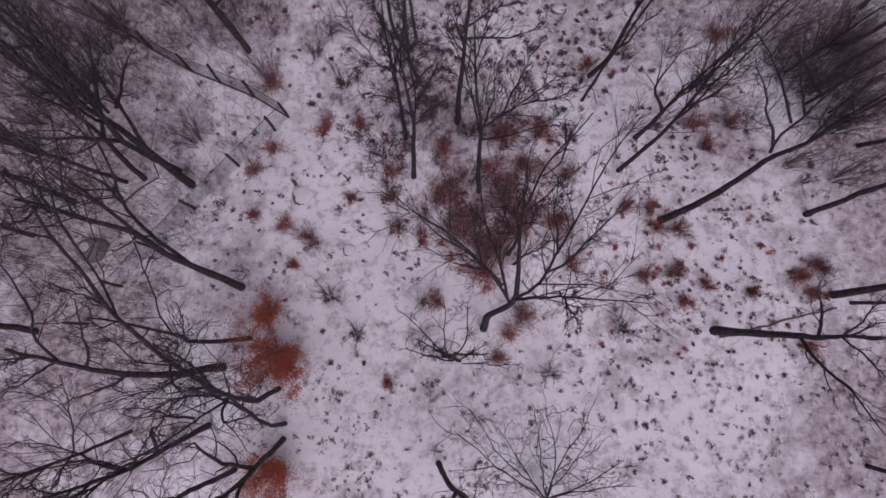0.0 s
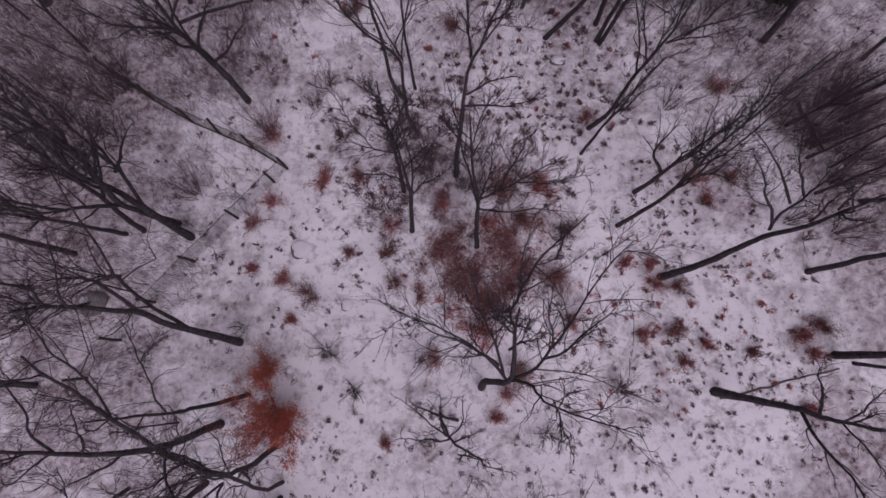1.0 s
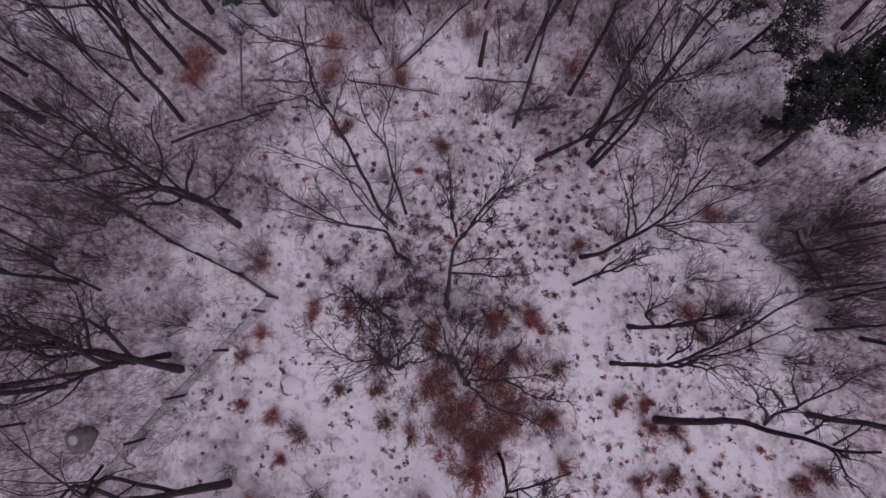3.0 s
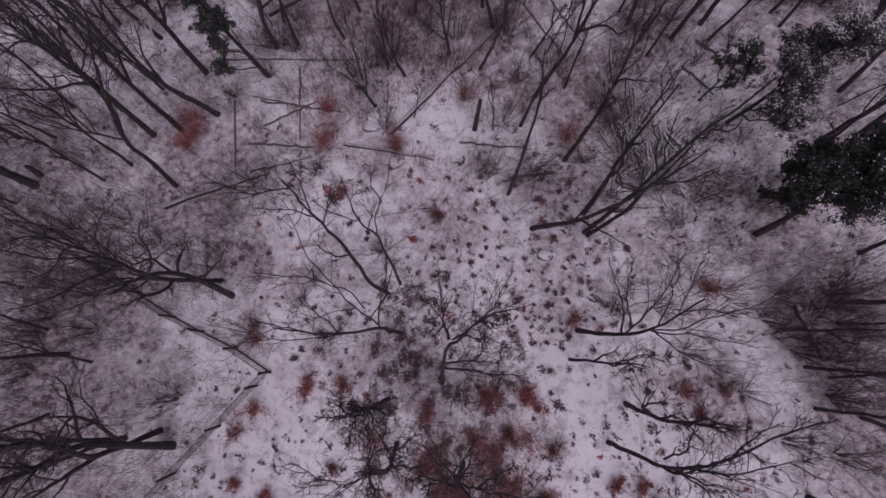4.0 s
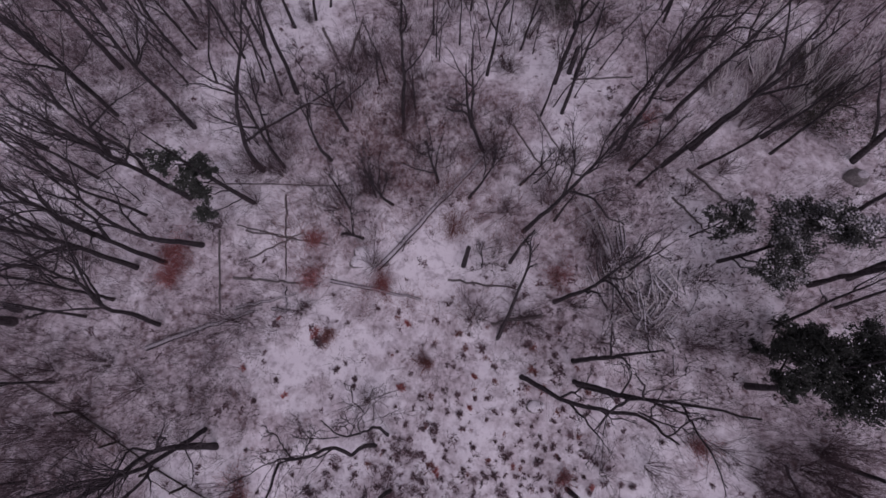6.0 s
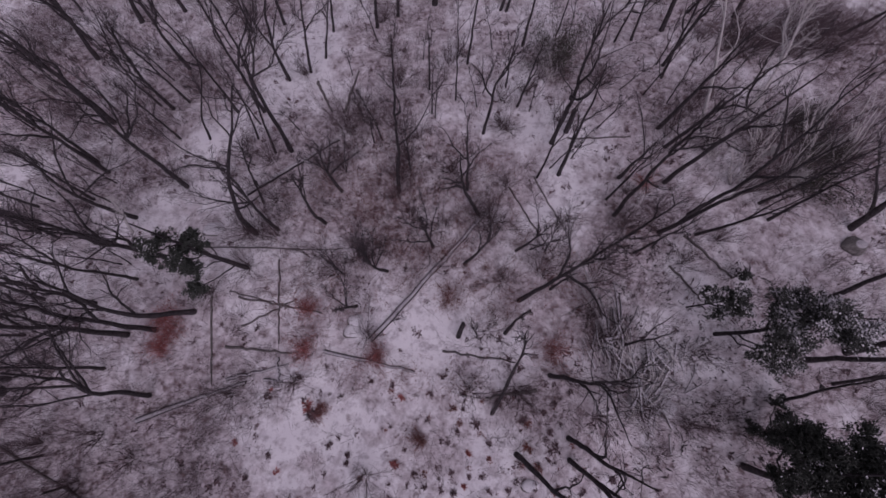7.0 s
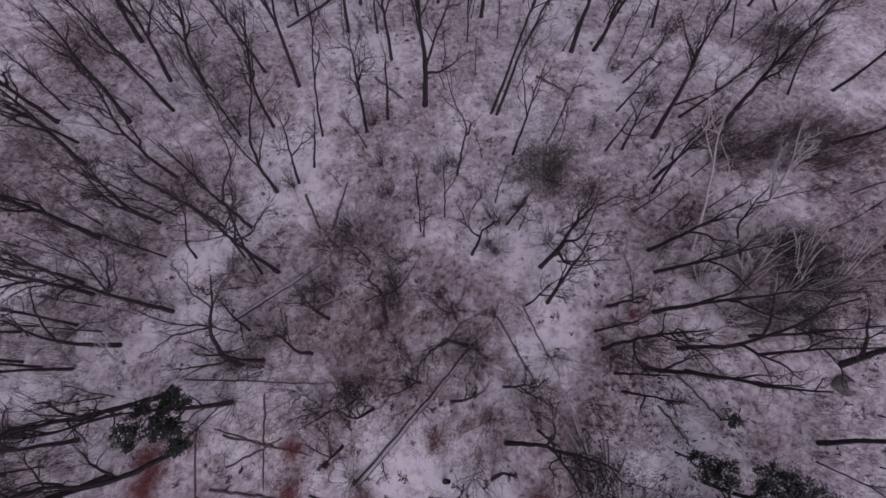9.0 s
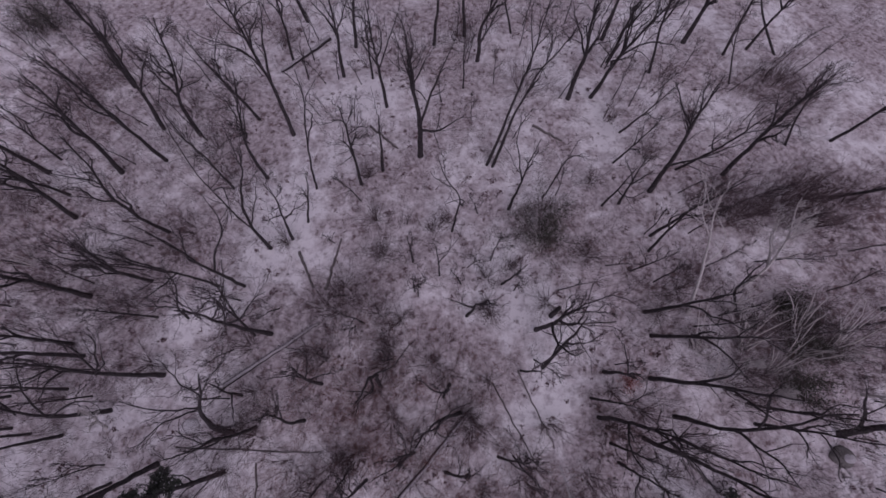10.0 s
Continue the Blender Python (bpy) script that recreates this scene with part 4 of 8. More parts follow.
bare_tree(-0.6, 18.79, 9.96, 0.1, ((-0.49, 0.97, 2.15), (-0.65, 1.37, 6.11), (-1.01, 1.41, 6.86), (-1.33, 1.58, 7.66), (-1.50, 1.95, 8.56), (-1.68, 2.45, 9.71),), 183, "slender leaning leafless tree with dark bark in snow", 0.9, None, 0.5, forks=(((-0.65, 1.37, 6.11), (-0.65, 1.95, 6.76), (-0.30, 2.50, 7.51), (0.21, 2.88, 8.21), (0.48, 3.53, 9.06),), ((-1.33, 1.58, 7.66), (-1.96, 1.64, 8.36), (-2.41, 1.91, 8.96),), ((-1.01, 1.41, 6.86), (-0.81, 1.85, 7.41), (-1.10, 2.30, 8.01),), ((-0.30, 2.50, 7.51), (-0.49, 2.95, 8.06), (-0.66, 3.37, 8.61),),), limbs=5, bushy=0.8)
bare_tree(-0.35, 15.75, 11.10, 0.12, ((-0.60, 0.18, 1.25), (-0.66, 0.11, 6.15), (-1.24, -0.15, 7.40), (-2.04, -0.26, 7.95), (-2.72, -0.31, 9.40), (-3.38, -0.23, 10.85),), 181, "slender leaning leafless tree with dark bark in snow", 1, None, 0.5, forks=(((-0.66, 0.11, 6.15), (-1.21, 0.82, 7.15), (-1.86, 1.44, 8.15), (-2.53, 2.06, 9.20), (-3.01, 2.28, 9.80), (-3.15, 2.75, 10.35),), ((-0.69, 0.14, 6.20), (-0.74, 1.08, 7.20), (-0.35, 1.99, 8.30), (-0.30, 2.91, 9.35),), ((-2.04, -0.26, 7.95), (-2.36, 0.15, 8.55), (-2.73, 0.63, 9.25), (-2.98, 0.90, 9.65),), ((-1.21, 0.82, 7.15), (-1.49, 1.15, 7.65), (-2.73, 1.62, 9.15), (-3.62, 1.55, 10.20),), ((-0.96, 0.50, 6.70), (-0.27, 1.35, 7.85), (0.05, 2.13, 8.75),), ((-1.24, -0.15, 7.40), (-2.62, -0.51, 9.00), (-3.75, -0.62, 10.30),),), limbs=7, bushy=0.7)
bare_tree(11.02, 21.88, 13.73, 0.14, ((0, -0.26, 6.77), (0, 0.01, 10.98)), 182, "slender upright leafless tree with dark bark in snow", 0.33)
bare_tree(-19.65, 38.62, 7.55, 0.17, ((-0.68, -0.06, 1.80), (-1.22, 0.08, 3.40), (-1.66, 0.49, 5.15), (-1.24, 1.19, 7.30),), 184, "slender crooked leafless tree with dark bark in snow", 1, None, 0.5, forks=(((-1.27, 0.12, 3.57), (-1.00, 1.29, 4.92), (-0.69, 2.28, 6.07), (0.20, 3.41, 7.47),), ((-1.66, 0.49, 5.15), (-1.73, 1.13, 5.90), (-1.94, 1.59, 6.45),), ((-1.27, 0.12, 3.57), (1.75, 1.12, 5.37), (4.03, 1.50, 6.62),), ((-0.69, 2.28, 6.07), (1.69, 3.04, 7.62), (3.13, 3.79, 8.72),),), limbs=6, bushy=0.7)
bare_tree(-22.81, 42.51, 11.87, 0.16, ((0.14, 0.3, 4.92), (0.17, 0.37, 7.66)), 185, "slender upright leafless tree with dark bark in snow")
bare_tree(-22.92, 36.95, 8.09, 0.13, ((0.04, 0.17, 5.75),), 186, "slender upright leafless tree with dark bark in snow", 0.7)
bare_tree(-18.63, 33.87, 9.88, 0.12, ((-0.04, -0.32, 5.55), (0.1, 0.57, 8.82)), 187, "slender upright leafless tree with dark bark in snow", 0.7)
bare_tree(-21.36, 32.14, 9.89, 0.16, ((0.04, 0.57, 5.96),), 188, "slender upright leafless tree with dark bark in snow")
bare_tree(-16.52, 30.22, 11.98, 0.18, ((0, 0.16, 6.93), (0, 0.7, 9.69)), 190, "slender upright leafless tree with dark bark in snow")
bare_tree(-7.64, 51.76, 8.98, 0.12, ((0.79, 0.35, 4.61), (1.46, 0.6, 7.81)), 194, "slender leaning leafless tree with dark bark in snow", 0.7)
bare_tree(-2.14, 56.97, 11.04, 0.15, ((0.26, 0.05, 4.36),), 198, "slender upright leafless tree with dark bark in snow")
bare_tree(2.55, 49.6, 7.09, 0.09, ((-0.07, 0, 5.67),), 201, "thin young upright leafless tree with dark bark in snow", 0.42)
bare_tree(6.78, 45.1, 9.04, 0.13, ((0.06, -0.02, 5.22), (0.59, -0.19, 7.24)), 205, "slender upright leafless tree with dark bark in snow", 0.6)
bare_tree(12.21, 41.09, 8.30, 0.15, ((0.12, 1.01, 2.35), (0.34, 1.77, 4.35), (0.52, 2.32, 5.90), (0.39, 3.07, 8.05),), 206, "slender upright leafless tree with dark bark in snow", 0.7, None, 0.5, forks=(((0.34, 1.77, 4.35), (1.09, 1.76, 5.20), (1.80, 2.08, 6.10),), ((0.12, 1.01, 2.35), (0.27, 2.13, 3.60), (-0.01, 3.02, 4.65),),), limbs=4, bushy=0.6)
bare_tree(16.69, 40.84, 4.87, 0.15, ((-0.03, 0.05, 3.89),), 207, "slender upright leafless tree with dark bark in snow", 0.6, forks=(((-0.03, 0.04, 3.5), (-0.23, 0.94, 4.5), (-1.35, 1.96, 6.15)),))
bare_tree(18.79, 36.42, 12.59, 0.16, ((0.06, -0.19, 3.97), (0.11, -0.33, 6.93), (0.14, -0.45, 10.07)), 210, "slender upright leafless tree with dark bark in snow", 0.3, forks=(((0.03, -0.08, 1.59), (1.13, 0.77, 3.09), (1.96, 0.91, 3.99)),))
bare_tree(8.45, 31.69, 11.2, 0.15, ((1.53, 0.81, 3.94), (2.35, 1.28, 10)), 211, "slender leaning leafless tree with dark bark in snow")
bare_tree(32.41, 36.38, 9.96, 0.24, ((-0.23, 1.04, 2.79),), 214, "thick leaning leafless tree with dark bark in snow", 0.5, forks=(((-0.1, 0.47, 1.26), (-0.75, 1.79, 2.86), (-2.34, 3.33, 4.76)),))
bare_tree(23.93, 24.85, 7.54, 0.11, ((0.28, 1.28, 3.26), (0.38, 2.15, 6.55)), 215, "thin young leaning leafless tree with dark bark in snow", 0.35)
bare_tree(-23.58, 47.18, 11.7, 0.21, ((0.04, 0.21, 5.32),), 216, "thick upright leafless tree with dark bark in snow", 1.15)
bare_tree(-11.1, 47.8, 11.5, 0.14, ((0.15, 0.21, 5.73), (0.38, 0.51, 9.2)), 219, "slender upright leafless tree with dark bark in snow", 0.6)
bare_tree(-20.52, 59.97, 12.33, 0.18, ((0.13, 0.18, 6.33), (0.24, 0.33, 11.01)), 220, "slender upright leafless tree with dark bark in snow")
bare_tree(3.12, 59.91, 13.54, 0.26, ((0.06, 0, 6.45), (-0.38, -0.02, 12.09)), 221, "thick upright leafless tree with dark bark in snow", 1.15, forks=(((0.04, 0, 4.19), (1.68, -0.92, 6.24), (2.87, -0.98, 7.54)), ((0.01, 0, 7.01), (-0.76, 1.49, 8.86), (-1.45, 2.55, 10.26)), ((0.04, 0, 4.52), (1.05, 1.77, 6.77), (2.07, 3.16, 8.67))))
bare_tree(-0.19, 65.78, 11.68, 0.17, ((-0.14, -0.02, 5.36), (-0.26, -0.05, 7.81)), 222, "slender upright leafless tree with dark bark in snow", forks=(((-0.13, -0.02, 5.1), (0.95, 1.32, 7), (1.5, 2.29, 8.25)), ((-0.14, -0.02, 5.36), (-1.3, 1.11, 7.16), (-2, 2.03, 8.41))))
bare_tree(-0.31, 58.39, 7.87, 0.15, ((0.54, 0.12, 6.3),), 223, "slender upright leafless tree with dark bark in snow", 0.6, forks=(((0.51, 0.12, 5.98), (0.41, 0.79, 6.73), (0.18, 1.57, 7.63)),))
bare_tree(-4.87, 70.08, 11.31, 0.18, ((0.48, 0.14, 5.22),), 224, "slender upright leafless tree with dark bark in snow")
bare_tree(-3.89, 74.18, 10.01, 0.18, ((0.78, 0.17, 5.59),), 226, "slender upright leafless tree with dark bark in snow")
bare_tree(9.08, 71.9, 10.88, 0.21, ((-0.24, 0.04, 4.09), (0.8, -0.17, 7.25)), 227, "thick upright leafless tree with dark bark in snow", 1.15, forks=(((-0.12, 0.02, 2.05), (1.17, 1.41, 4.1), (1.82, 2.22, 5.2)),))
bare_tree(7.43, 68.18, 7.23, 0.09, ((-0.38, 0.05, 5.37),), 228, "thin young upright leafless tree with dark bark in snow", 0.7)
bare_tree(9.08, 58.59, 13.44, 0.13, ((1.07, 1.83, 3.03), (1.77, 3.4, 6.65), (1.98, 4.09, 12)), 229, "slender leaning leafless tree with dark bark in snow", 0.7)
bare_tree(9.58, 58.4, 13.44, 0.13, ((0.99, 1.87, 3.23), (2.14, 3.37, 8.09), (3.13, 2.96, 12)), 230, "slender leaning leafless tree with dark bark in snow", 0.7)
bare_tree(17.74, 66.47, 10.42, 0.25, ((-0.42, 0.23, 5.27), (-1, 0.53, 7.88)), 231, "thick upright leafless tree with dark bark in snow", 1.15, forks=(((-0.42, 0.23, 5.27), (-1.38, 1.14, 6.72), (-2.28, 1.97, 8.07)), ((-0.4, 0.22, 5.01), (0.38, 1.34, 6.56), (1.08, 2.29, 7.86))))
bare_tree(20.02, 66.66, 11.73, 0.2, ((0.3, -0.21, 5.56), (1.05, -0.78, 10.48)), 232, "thick upright leafless tree with dark bark in snow", 1.15)
bare_tree(26.77, 69.85, 11.21, 0.15, ((-1.33, 1.01, 3.95),), 233, "slender leaning leafless tree with dark bark in snow")
bare_tree(31.69, 74.5, 11.21, 0.25, ((-0.44, 0.38, 4.14),), 234, "thick upright leafless tree with dark bark in snow", 1.15)
bare_tree(22.71, 71.52, 10.82, 0.18, ((-0.31, 0.2, 4.71),), 235, "slender upright leafless tree with dark bark in snow")
bare_tree(23.25, 55.68, 10.91, 0.22, ((-0.69, 0.92, 5.15), (-1.43, 1.73, 8.82)), 236, "thick leaning leafless tree with dark bark in snow", 1.15, forks=(((-0.62, 0.83, 4.64), (-0.47, 2.21, 6.14), (-0.59, 3.53, 7.59)), ((-0.48, 0.64, 3.61), (0.87, 0.2, 5.21), (2.27, 0.47, 6.76))))
bare_tree(20.28, 54.49, 5.91, 0.12, ((-0.73, 0.89, 4.73),), 237, "slender leaning leafless tree with dark bark in snow", 0.42)
bare_tree(21.88, 62.18, 7.08, 0.11, ((0.67, -0.66, 6.15),), 238, "thin young leaning leafless tree with dark bark in snow", 0.7)
bare_tree(20.65, 58.8, 6.34, 0.1, ((0.17, -0.18, 5.51),), 239, "thin young upright leafless tree with dark bark in snow", 0.7)
bare_tree(18.79, 54.35, 6.34, 0.1, ((-0.35, 0.42, 5.07),), 240, "thin young upright leafless tree with dark bark in snow", 0.42)
bare_tree(30.27, 57.33, 10.86, 0.2, ((-0.54, 0.89, 4.96), (-0.68, 1.1, 7.5)), 241, "thick leaning leafless tree with dark bark in snow", 1.15)
bare_tree(-6.14, 56.59, 13.47, 0.1, ((1.27, 0.75, 6.71), (1.98, 1.05, 10.77)), 242, "thin young leaning leafless tree with dark bark in snow", 0.42)
bare_tree(-6.52, 53.27, 6.31, 0.1, ((1.47, 1.1, 5.05),), 244, "thin young leaning leafless tree with dark bark in snow", 0.42)
bare_tree(5.82, 52.2, 11.94, 0.1, ((0.01, 0, 7.24), (-0.9, 0.1, 9.55)), 245, "thin young upright leafless tree with dark bark in snow", 0.42)
bare_tree(4.71, 48.37, 10.24, 0.07, ((-0.32, 0.03, 8.19),), 246, "thin young upright leafless tree with dark bark in snow", 0.42)
bare_tree(19.94, 40.33, 11.53, 0.17, ((0, -0.03, 6.2), (-0.02, -0.16, 9.23)), 249, "slender upright leafless tree with dark bark in snow", 0.3)
bare_tree(-16.19, 41.02, 11.74, 0.17, ((-0.03, 0.53, 6.06), (-0.01, 1.31, 10.48)), 251, "slender upright leafless tree with dark bark in snow", forks=(((-0.03, 0.53, 6.06), (2.07, 1.08, 7.96), (2.74, 1.85, 9.06)), ((-0.03, 0.53, 6.06), (-0.1, 2.2, 7.91), (-1.32, 2.93, 9.51))))
bare_tree(-26.21, 69.12, 10.47, 0.23, ((0.81, 0.86, 6.5),), 256, "thick leaning leafless tree with dark bark in snow", 1.15)
bare_tree(-21.77, 63.59, 10.45, 0.19, ((1.44, 1.54, 7.72),), 257, "thick leaning leafless tree with dark bark in snow", 1.15)
bare_tree(38.94, 45.09, 11.84, 0.18, (), 258, "slender upright leafless tree with dark bark in snow", 0.5)
bare_tree(-30.95, 58.79, 10.48, 0.21, ((0.09, 0.2, 3.52),), 259, "thick upright leafless tree with dark bark in snow", 1.15)
bare_tree(-24.4, 58.77, 10.37, 0.21, ((0.57, 0.92, 4.71), (1.07, 1.63, 8.64)), 260, "thick leaning leafless tree with dark bark in snow", 1.15)
bare_tree(-30.42, 60.2, 6.53, 0.11, ((0.44, 0.81, 5.06),), 261, "thin young leaning leafless tree with dark bark in snow", 0.7)
bare_tree(-18.01, 62.82, 10.71, 0.19, ((0.41, 0.43, 3.73), (1.78, 1.63, 7.08)), 263, "thick leaning leafless tree with dark bark in snow", 1.15)
bare_tree(-12.58, 64.58, 10.47, 0.14, ((-0.43, -0.33, 5.39), (-0.78, -0.63, 9.35)), 264, "slender upright leafless tree with dark bark in snow")
bare_tree(-10.81, 57.89, 11.69, 0.15, ((0.24, 0.23, 4.11), (0.93, 0.79, 7.5), (2.08, 1.55, 10.43)), 265, "slender leaning leafless tree with dark bark in snow")
bare_tree(-13.55, 56.78, 8.53, 0.1, ((0.27, 0.32, 4.59), (0.28, 0.33, 7.42)), 266, "thin young upright leafless tree with dark bark in snow", 0.7)
bare_tree(-8.98, 62.56, 14, 0.19, ((-0.27, 1.49, 3.8), (-0.47, 1.94, 7.81), (-0.07, 1.14, 12.5)), 268, "slender crooked leafless tree with dark bark in snow")
bare_tree(-10.34, 72.27, 11.94, 0.15, ((0.36, 0.16, 4.16), (0.67, 0.3, 7.02)), 269, "slender upright leafless tree with dark bark in snow")
bare_tree(-9.31, 50.93, 11.45, 0.14, ((-0.46, 0.77, 2.40), (-0.25, 1.72, 5.20), (0.86, 2.10, 7.70), (1.96, 2.30, 9.70), (2.40, 2.66, 11.20),), 270, "thin young upright leafless tree with dark bark in snow", 1, None, 0.5, forks=(((-0.44, 0.87, 2.68), (-1.50, 1.59, 4.23), (-1.99, 2.71, 5.78), (-0.09, 1.30, 9.78), (-0.52, 2.04, 10.83), (-0.68, 2.92, 11.93),), ((-0.41, 1.01, 3.10), (0.74, 2.00, 4.75), (1.35, 2.86, 5.95),), ((0.86, 2.10, 7.70), (2.14, 2.05, 8.95), (3.31, 2.48, 10.25),), ((-1.99, 2.71, 5.78), (-0.19, 2.03, 7.78), (1.49, -0.33, 9.53),), ((1.96, 2.30, 9.70), (1.70, 2.89, 10.45), (1.38, 3.53, 11.30),),), limbs=7, bushy=0.6)
bare_tree(-28.33, 56.55, 9.23, 0.13, ((-0.13, -0.31, 3.02), (-0.14, -0.32, 5.51)), 272, "slender upright leafless tree with dark bark in snow", 0.7)
bare_tree(-18.4, 52.65, 11.58, 0.15, ((0.07, 0.15, 3.4), (0.25, 0.52, 6.39), (0.81, 1.5, 8.7)), 274, "slender leaning leafless tree with dark bark in snow")
bare_tree(-9.63, 78.58, 11.6, 0.19, ((-0.31, -0.12, 2.77),), 275, "thick upright leafless tree with dark bark in snow", 1.15)
bare_tree(-1.8, 69.59, 8.19, 0.12, ((0.17, 0.03, 3.02), (0.4, 0.08, 6.21)), 276, "thin young upright leafless tree with dark bark in snow", 0.7)
bare_tree(4.53, 74.38, 10.72, 0.18, ((0.3, -0.01, 5.4),), 277, "slender upright leafless tree with dark bark in snow")
bare_tree(7.88, 75.63, 10.35, 0.19, ((-0.51, 0.05, 4.37),), 278, "slender upright leafless tree with dark bark in snow")
bare_tree(13.04, 75.98, 8.21, 0.12, ((-1.24, 0.29, 3.19),), 280, "slender leaning leafless tree with dark bark in snow", 0.7)
bare_tree(10.74, 54.23, 10.82, 0.12, ((-0.11, 0.06, 6.32), (-0.15, 0.09, 8.66)), 281, "slender upright leafless tree with dark bark in snow", 0.42)
bare_tree(13.79, 55.27, 9.25, 0.07, ((-0.23, 0.17, 7.4),), 282, "thin young upright leafless tree with dark bark in snow", 0.42)
bare_tree(22.77, 74.79, 11.07, 0.22, ((-0.52, 0.29, 4.31),), 283, "thick upright leafless tree with dark bark in snow", 1.15)
bare_tree(35.37, 72.49, 10.98, 0.15, ((-1.02, 1, 4.43),), 284, "slender leaning leafless tree with dark bark in snow")
bare_tree(38.16, 73.37, 9.72, 0.15, ((-0.3, 0.33, 5.04),), 285, "slender upright leafless tree with dark bark in snow")
bare_tree(34.67, 68.23, 6.71, 0.09, ((-2.01, 2.09, 3.56),), 286, "thin young leaning leafless tree with dark bark in snow", 0.7)
bare_tree(41.17, 72.35, 8.48, 0.12, ((-2.75, 2.91, 2.14),), 287, "slender leaning leafless tree with dark bark in snow", 0.7)
bare_tree(26.11, 57.98, 9.15, 0.13, ((0.31, -0.47, 3.36), (0.37, -0.56, 5.63)), 288, "slender upright leafless tree with dark bark in snow", 0.7)
bare_tree(22.28, 51.48, 9.68, 0.14, ((-0.1, 0.2, 5.68), (-0.07, 0.14, 8.64)), 289, "slender upright leafless tree with dark bark in snow", 0.5)
bare_tree(41.75, 61.02, 9.89, 0.16, ((-0.16, 0.32, 4.64),), 291, "slender upright leafless tree with dark bark in snow")
bare_tree(37.15, 60.39, 6.85, 0.11, ((-0.79, 1.34, 2.02),), 292, "thin young leaning leafless tree with dark bark in snow", 0.7)
bare_tree(-17.6, 45.4, 6.64, 0.09, ((0, -0.01, 4.14),), 297, "thin young upright leafless tree with dark bark in snow", 0.7)
bare_tree(-13.31, 47.88, 10.88, 0.11, ((0, 0, 5.81), (0.05, 0.15, 9.71)), 298, "thin young upright leafless tree with dark bark in snow", 0.7)
bare_tree(-9.68, 43.78, 8.84, 0.11, ((0.23, 1.25, 3.46), (0.8, 2.63, 7.07)), 300, "thin young leaning leafless tree with dark bark in snow", 0.42)
bare_tree(-18.78, 48.36, 8.07, 0.14, ((0, 0.02, 3.98), (0.2, 0.69, 6.23)), 304, "slender upright leafless tree with dark bark in snow")
bare_tree(-23.32, 40.1, 7.67, 0.11, ((-0.04, 0.5, 3.33),), 305, "thin young upright leafless tree with dark bark in snow", 0.7)
bare_tree(15.44, 39.05, 6.8, 0.1, ((0.05, 0.17, 5.44),), 308, "thin young upright leafless tree with dark bark in snow", 0.42, forks=(((0.04, 0.12, 4.08), (0.95, 0.49, 5.18), (0.48, 1.65, 6.58)),))
bare_tree(21.24, 37.74, 12.06, 0.16, ((0.05, 0.18, 5.32), (0.19, 0.83, 8.81), (0.28, 1.54, 10.77)), 309, "slender crooked leafless tree with dark bark in snow", 0.5)
bare_tree(26.45, 38.52, 8.24, 0.12, ((-0.01, -0.05, 3.45), (0.03, 0.16, 5.85)), 310, "slender upright leafless tree with dark bark in snow", 0.5)
bare_tree(16.41, 36.11, 6.63, 0.1, ((0.07, 0.15, 5.3),), 311, "thin young upright leafless tree with dark bark in snow", 0.42)
bare_tree(-27.6, 39.71, 6.29, 0.11, ((-0.02, -0.08, 2.3),), 312, "thin young upright leafless tree with dark bark in snow", 0.7)
bare_tree(-19.96, 48.75, 9.04, 0.09, ((-0.06, -0.07, 2.96), (0.29, 0.36, 5.57), (0.94, 1.08, 7.86)), 313, "thin young leaning leafless tree with dark bark in snow", 0.7)
bare_tree(-17.63, 49.07, 7.68, 0.1, ((-0.15, -0.17, 4.56),), 314, "thin young upright leafless tree with dark bark in snow", 0.7)
bare_tree(-27.19, 54.24, 9.78, 0.2, ((0.62, 0.76, 4.26), (1, 1.18, 6.89)), 317, "thick leaning leafless tree with dark bark in snow", 1.15)
bare_tree(-11.29, 45.22, 7.75, 0.09, ((0.72, 0.63, 4.36), (0.82, 0.72, 6.74)), 319, "thin young leaning leafless tree with dark bark in snow", 0.7)
bare_tree(-8.4, 43.96, 12.76, 0.18, ((0.14, 0.12, 6.24), (0.35, 0.28, 8.84), (0.48, 0.38, 11.4)), 320, "slender upright leafless tree with dark bark in snow", forks=(((0.35, 0.28, 8.84), (1.58, 0.66, 10.24), (1.96, 1.51, 11.29)), ((0.41, 0.33, 9.99), (-0.12, 1.06, 10.99), (-0.07, 1.75, 11.74))))
bare_tree(-15.19, 45.2, 7.58, 0.09, ((0.59, 0.68, 2.31), (1.87, 1.85, 4.8)), 321, "thin young leaning leafless tree with dark bark in snow", 0.7)
bare_tree(-10.05, 39.5, 6.79, 0.11, ((0.44, 0.59, 3.73), (0.85, 1.05, 5.43)), 323, "thin young leaning leafless tree with dark bark in snow", 0.42)
bare_tree(0.18, 40.03, 14, 0.13, ((0.25, 1.13, 4.25), (0.45, 1.38, 8.7), (0.86, 0.79, 12.5)), 325, "slender crooked leafless tree with dark bark in snow", 0.42, forks=(((0.27, 1.15, 4.7), (1.54, 1.72, 6.2), (2.25, 2.52, 7.4)),))
bare_tree(5.35, 40.12, 9.19, 0.11, ((-0.71, 0.15, 7.35),), 326, "thin young upright leafless tree with dark bark in snow", 0.42)
bare_tree(11.98, 43.94, 11.76, 0.18, ((-0.22, 0.15, 4.46), (-0.52, 0.34, 7.25)), 327, "slender upright leafless tree with dark bark in snow")
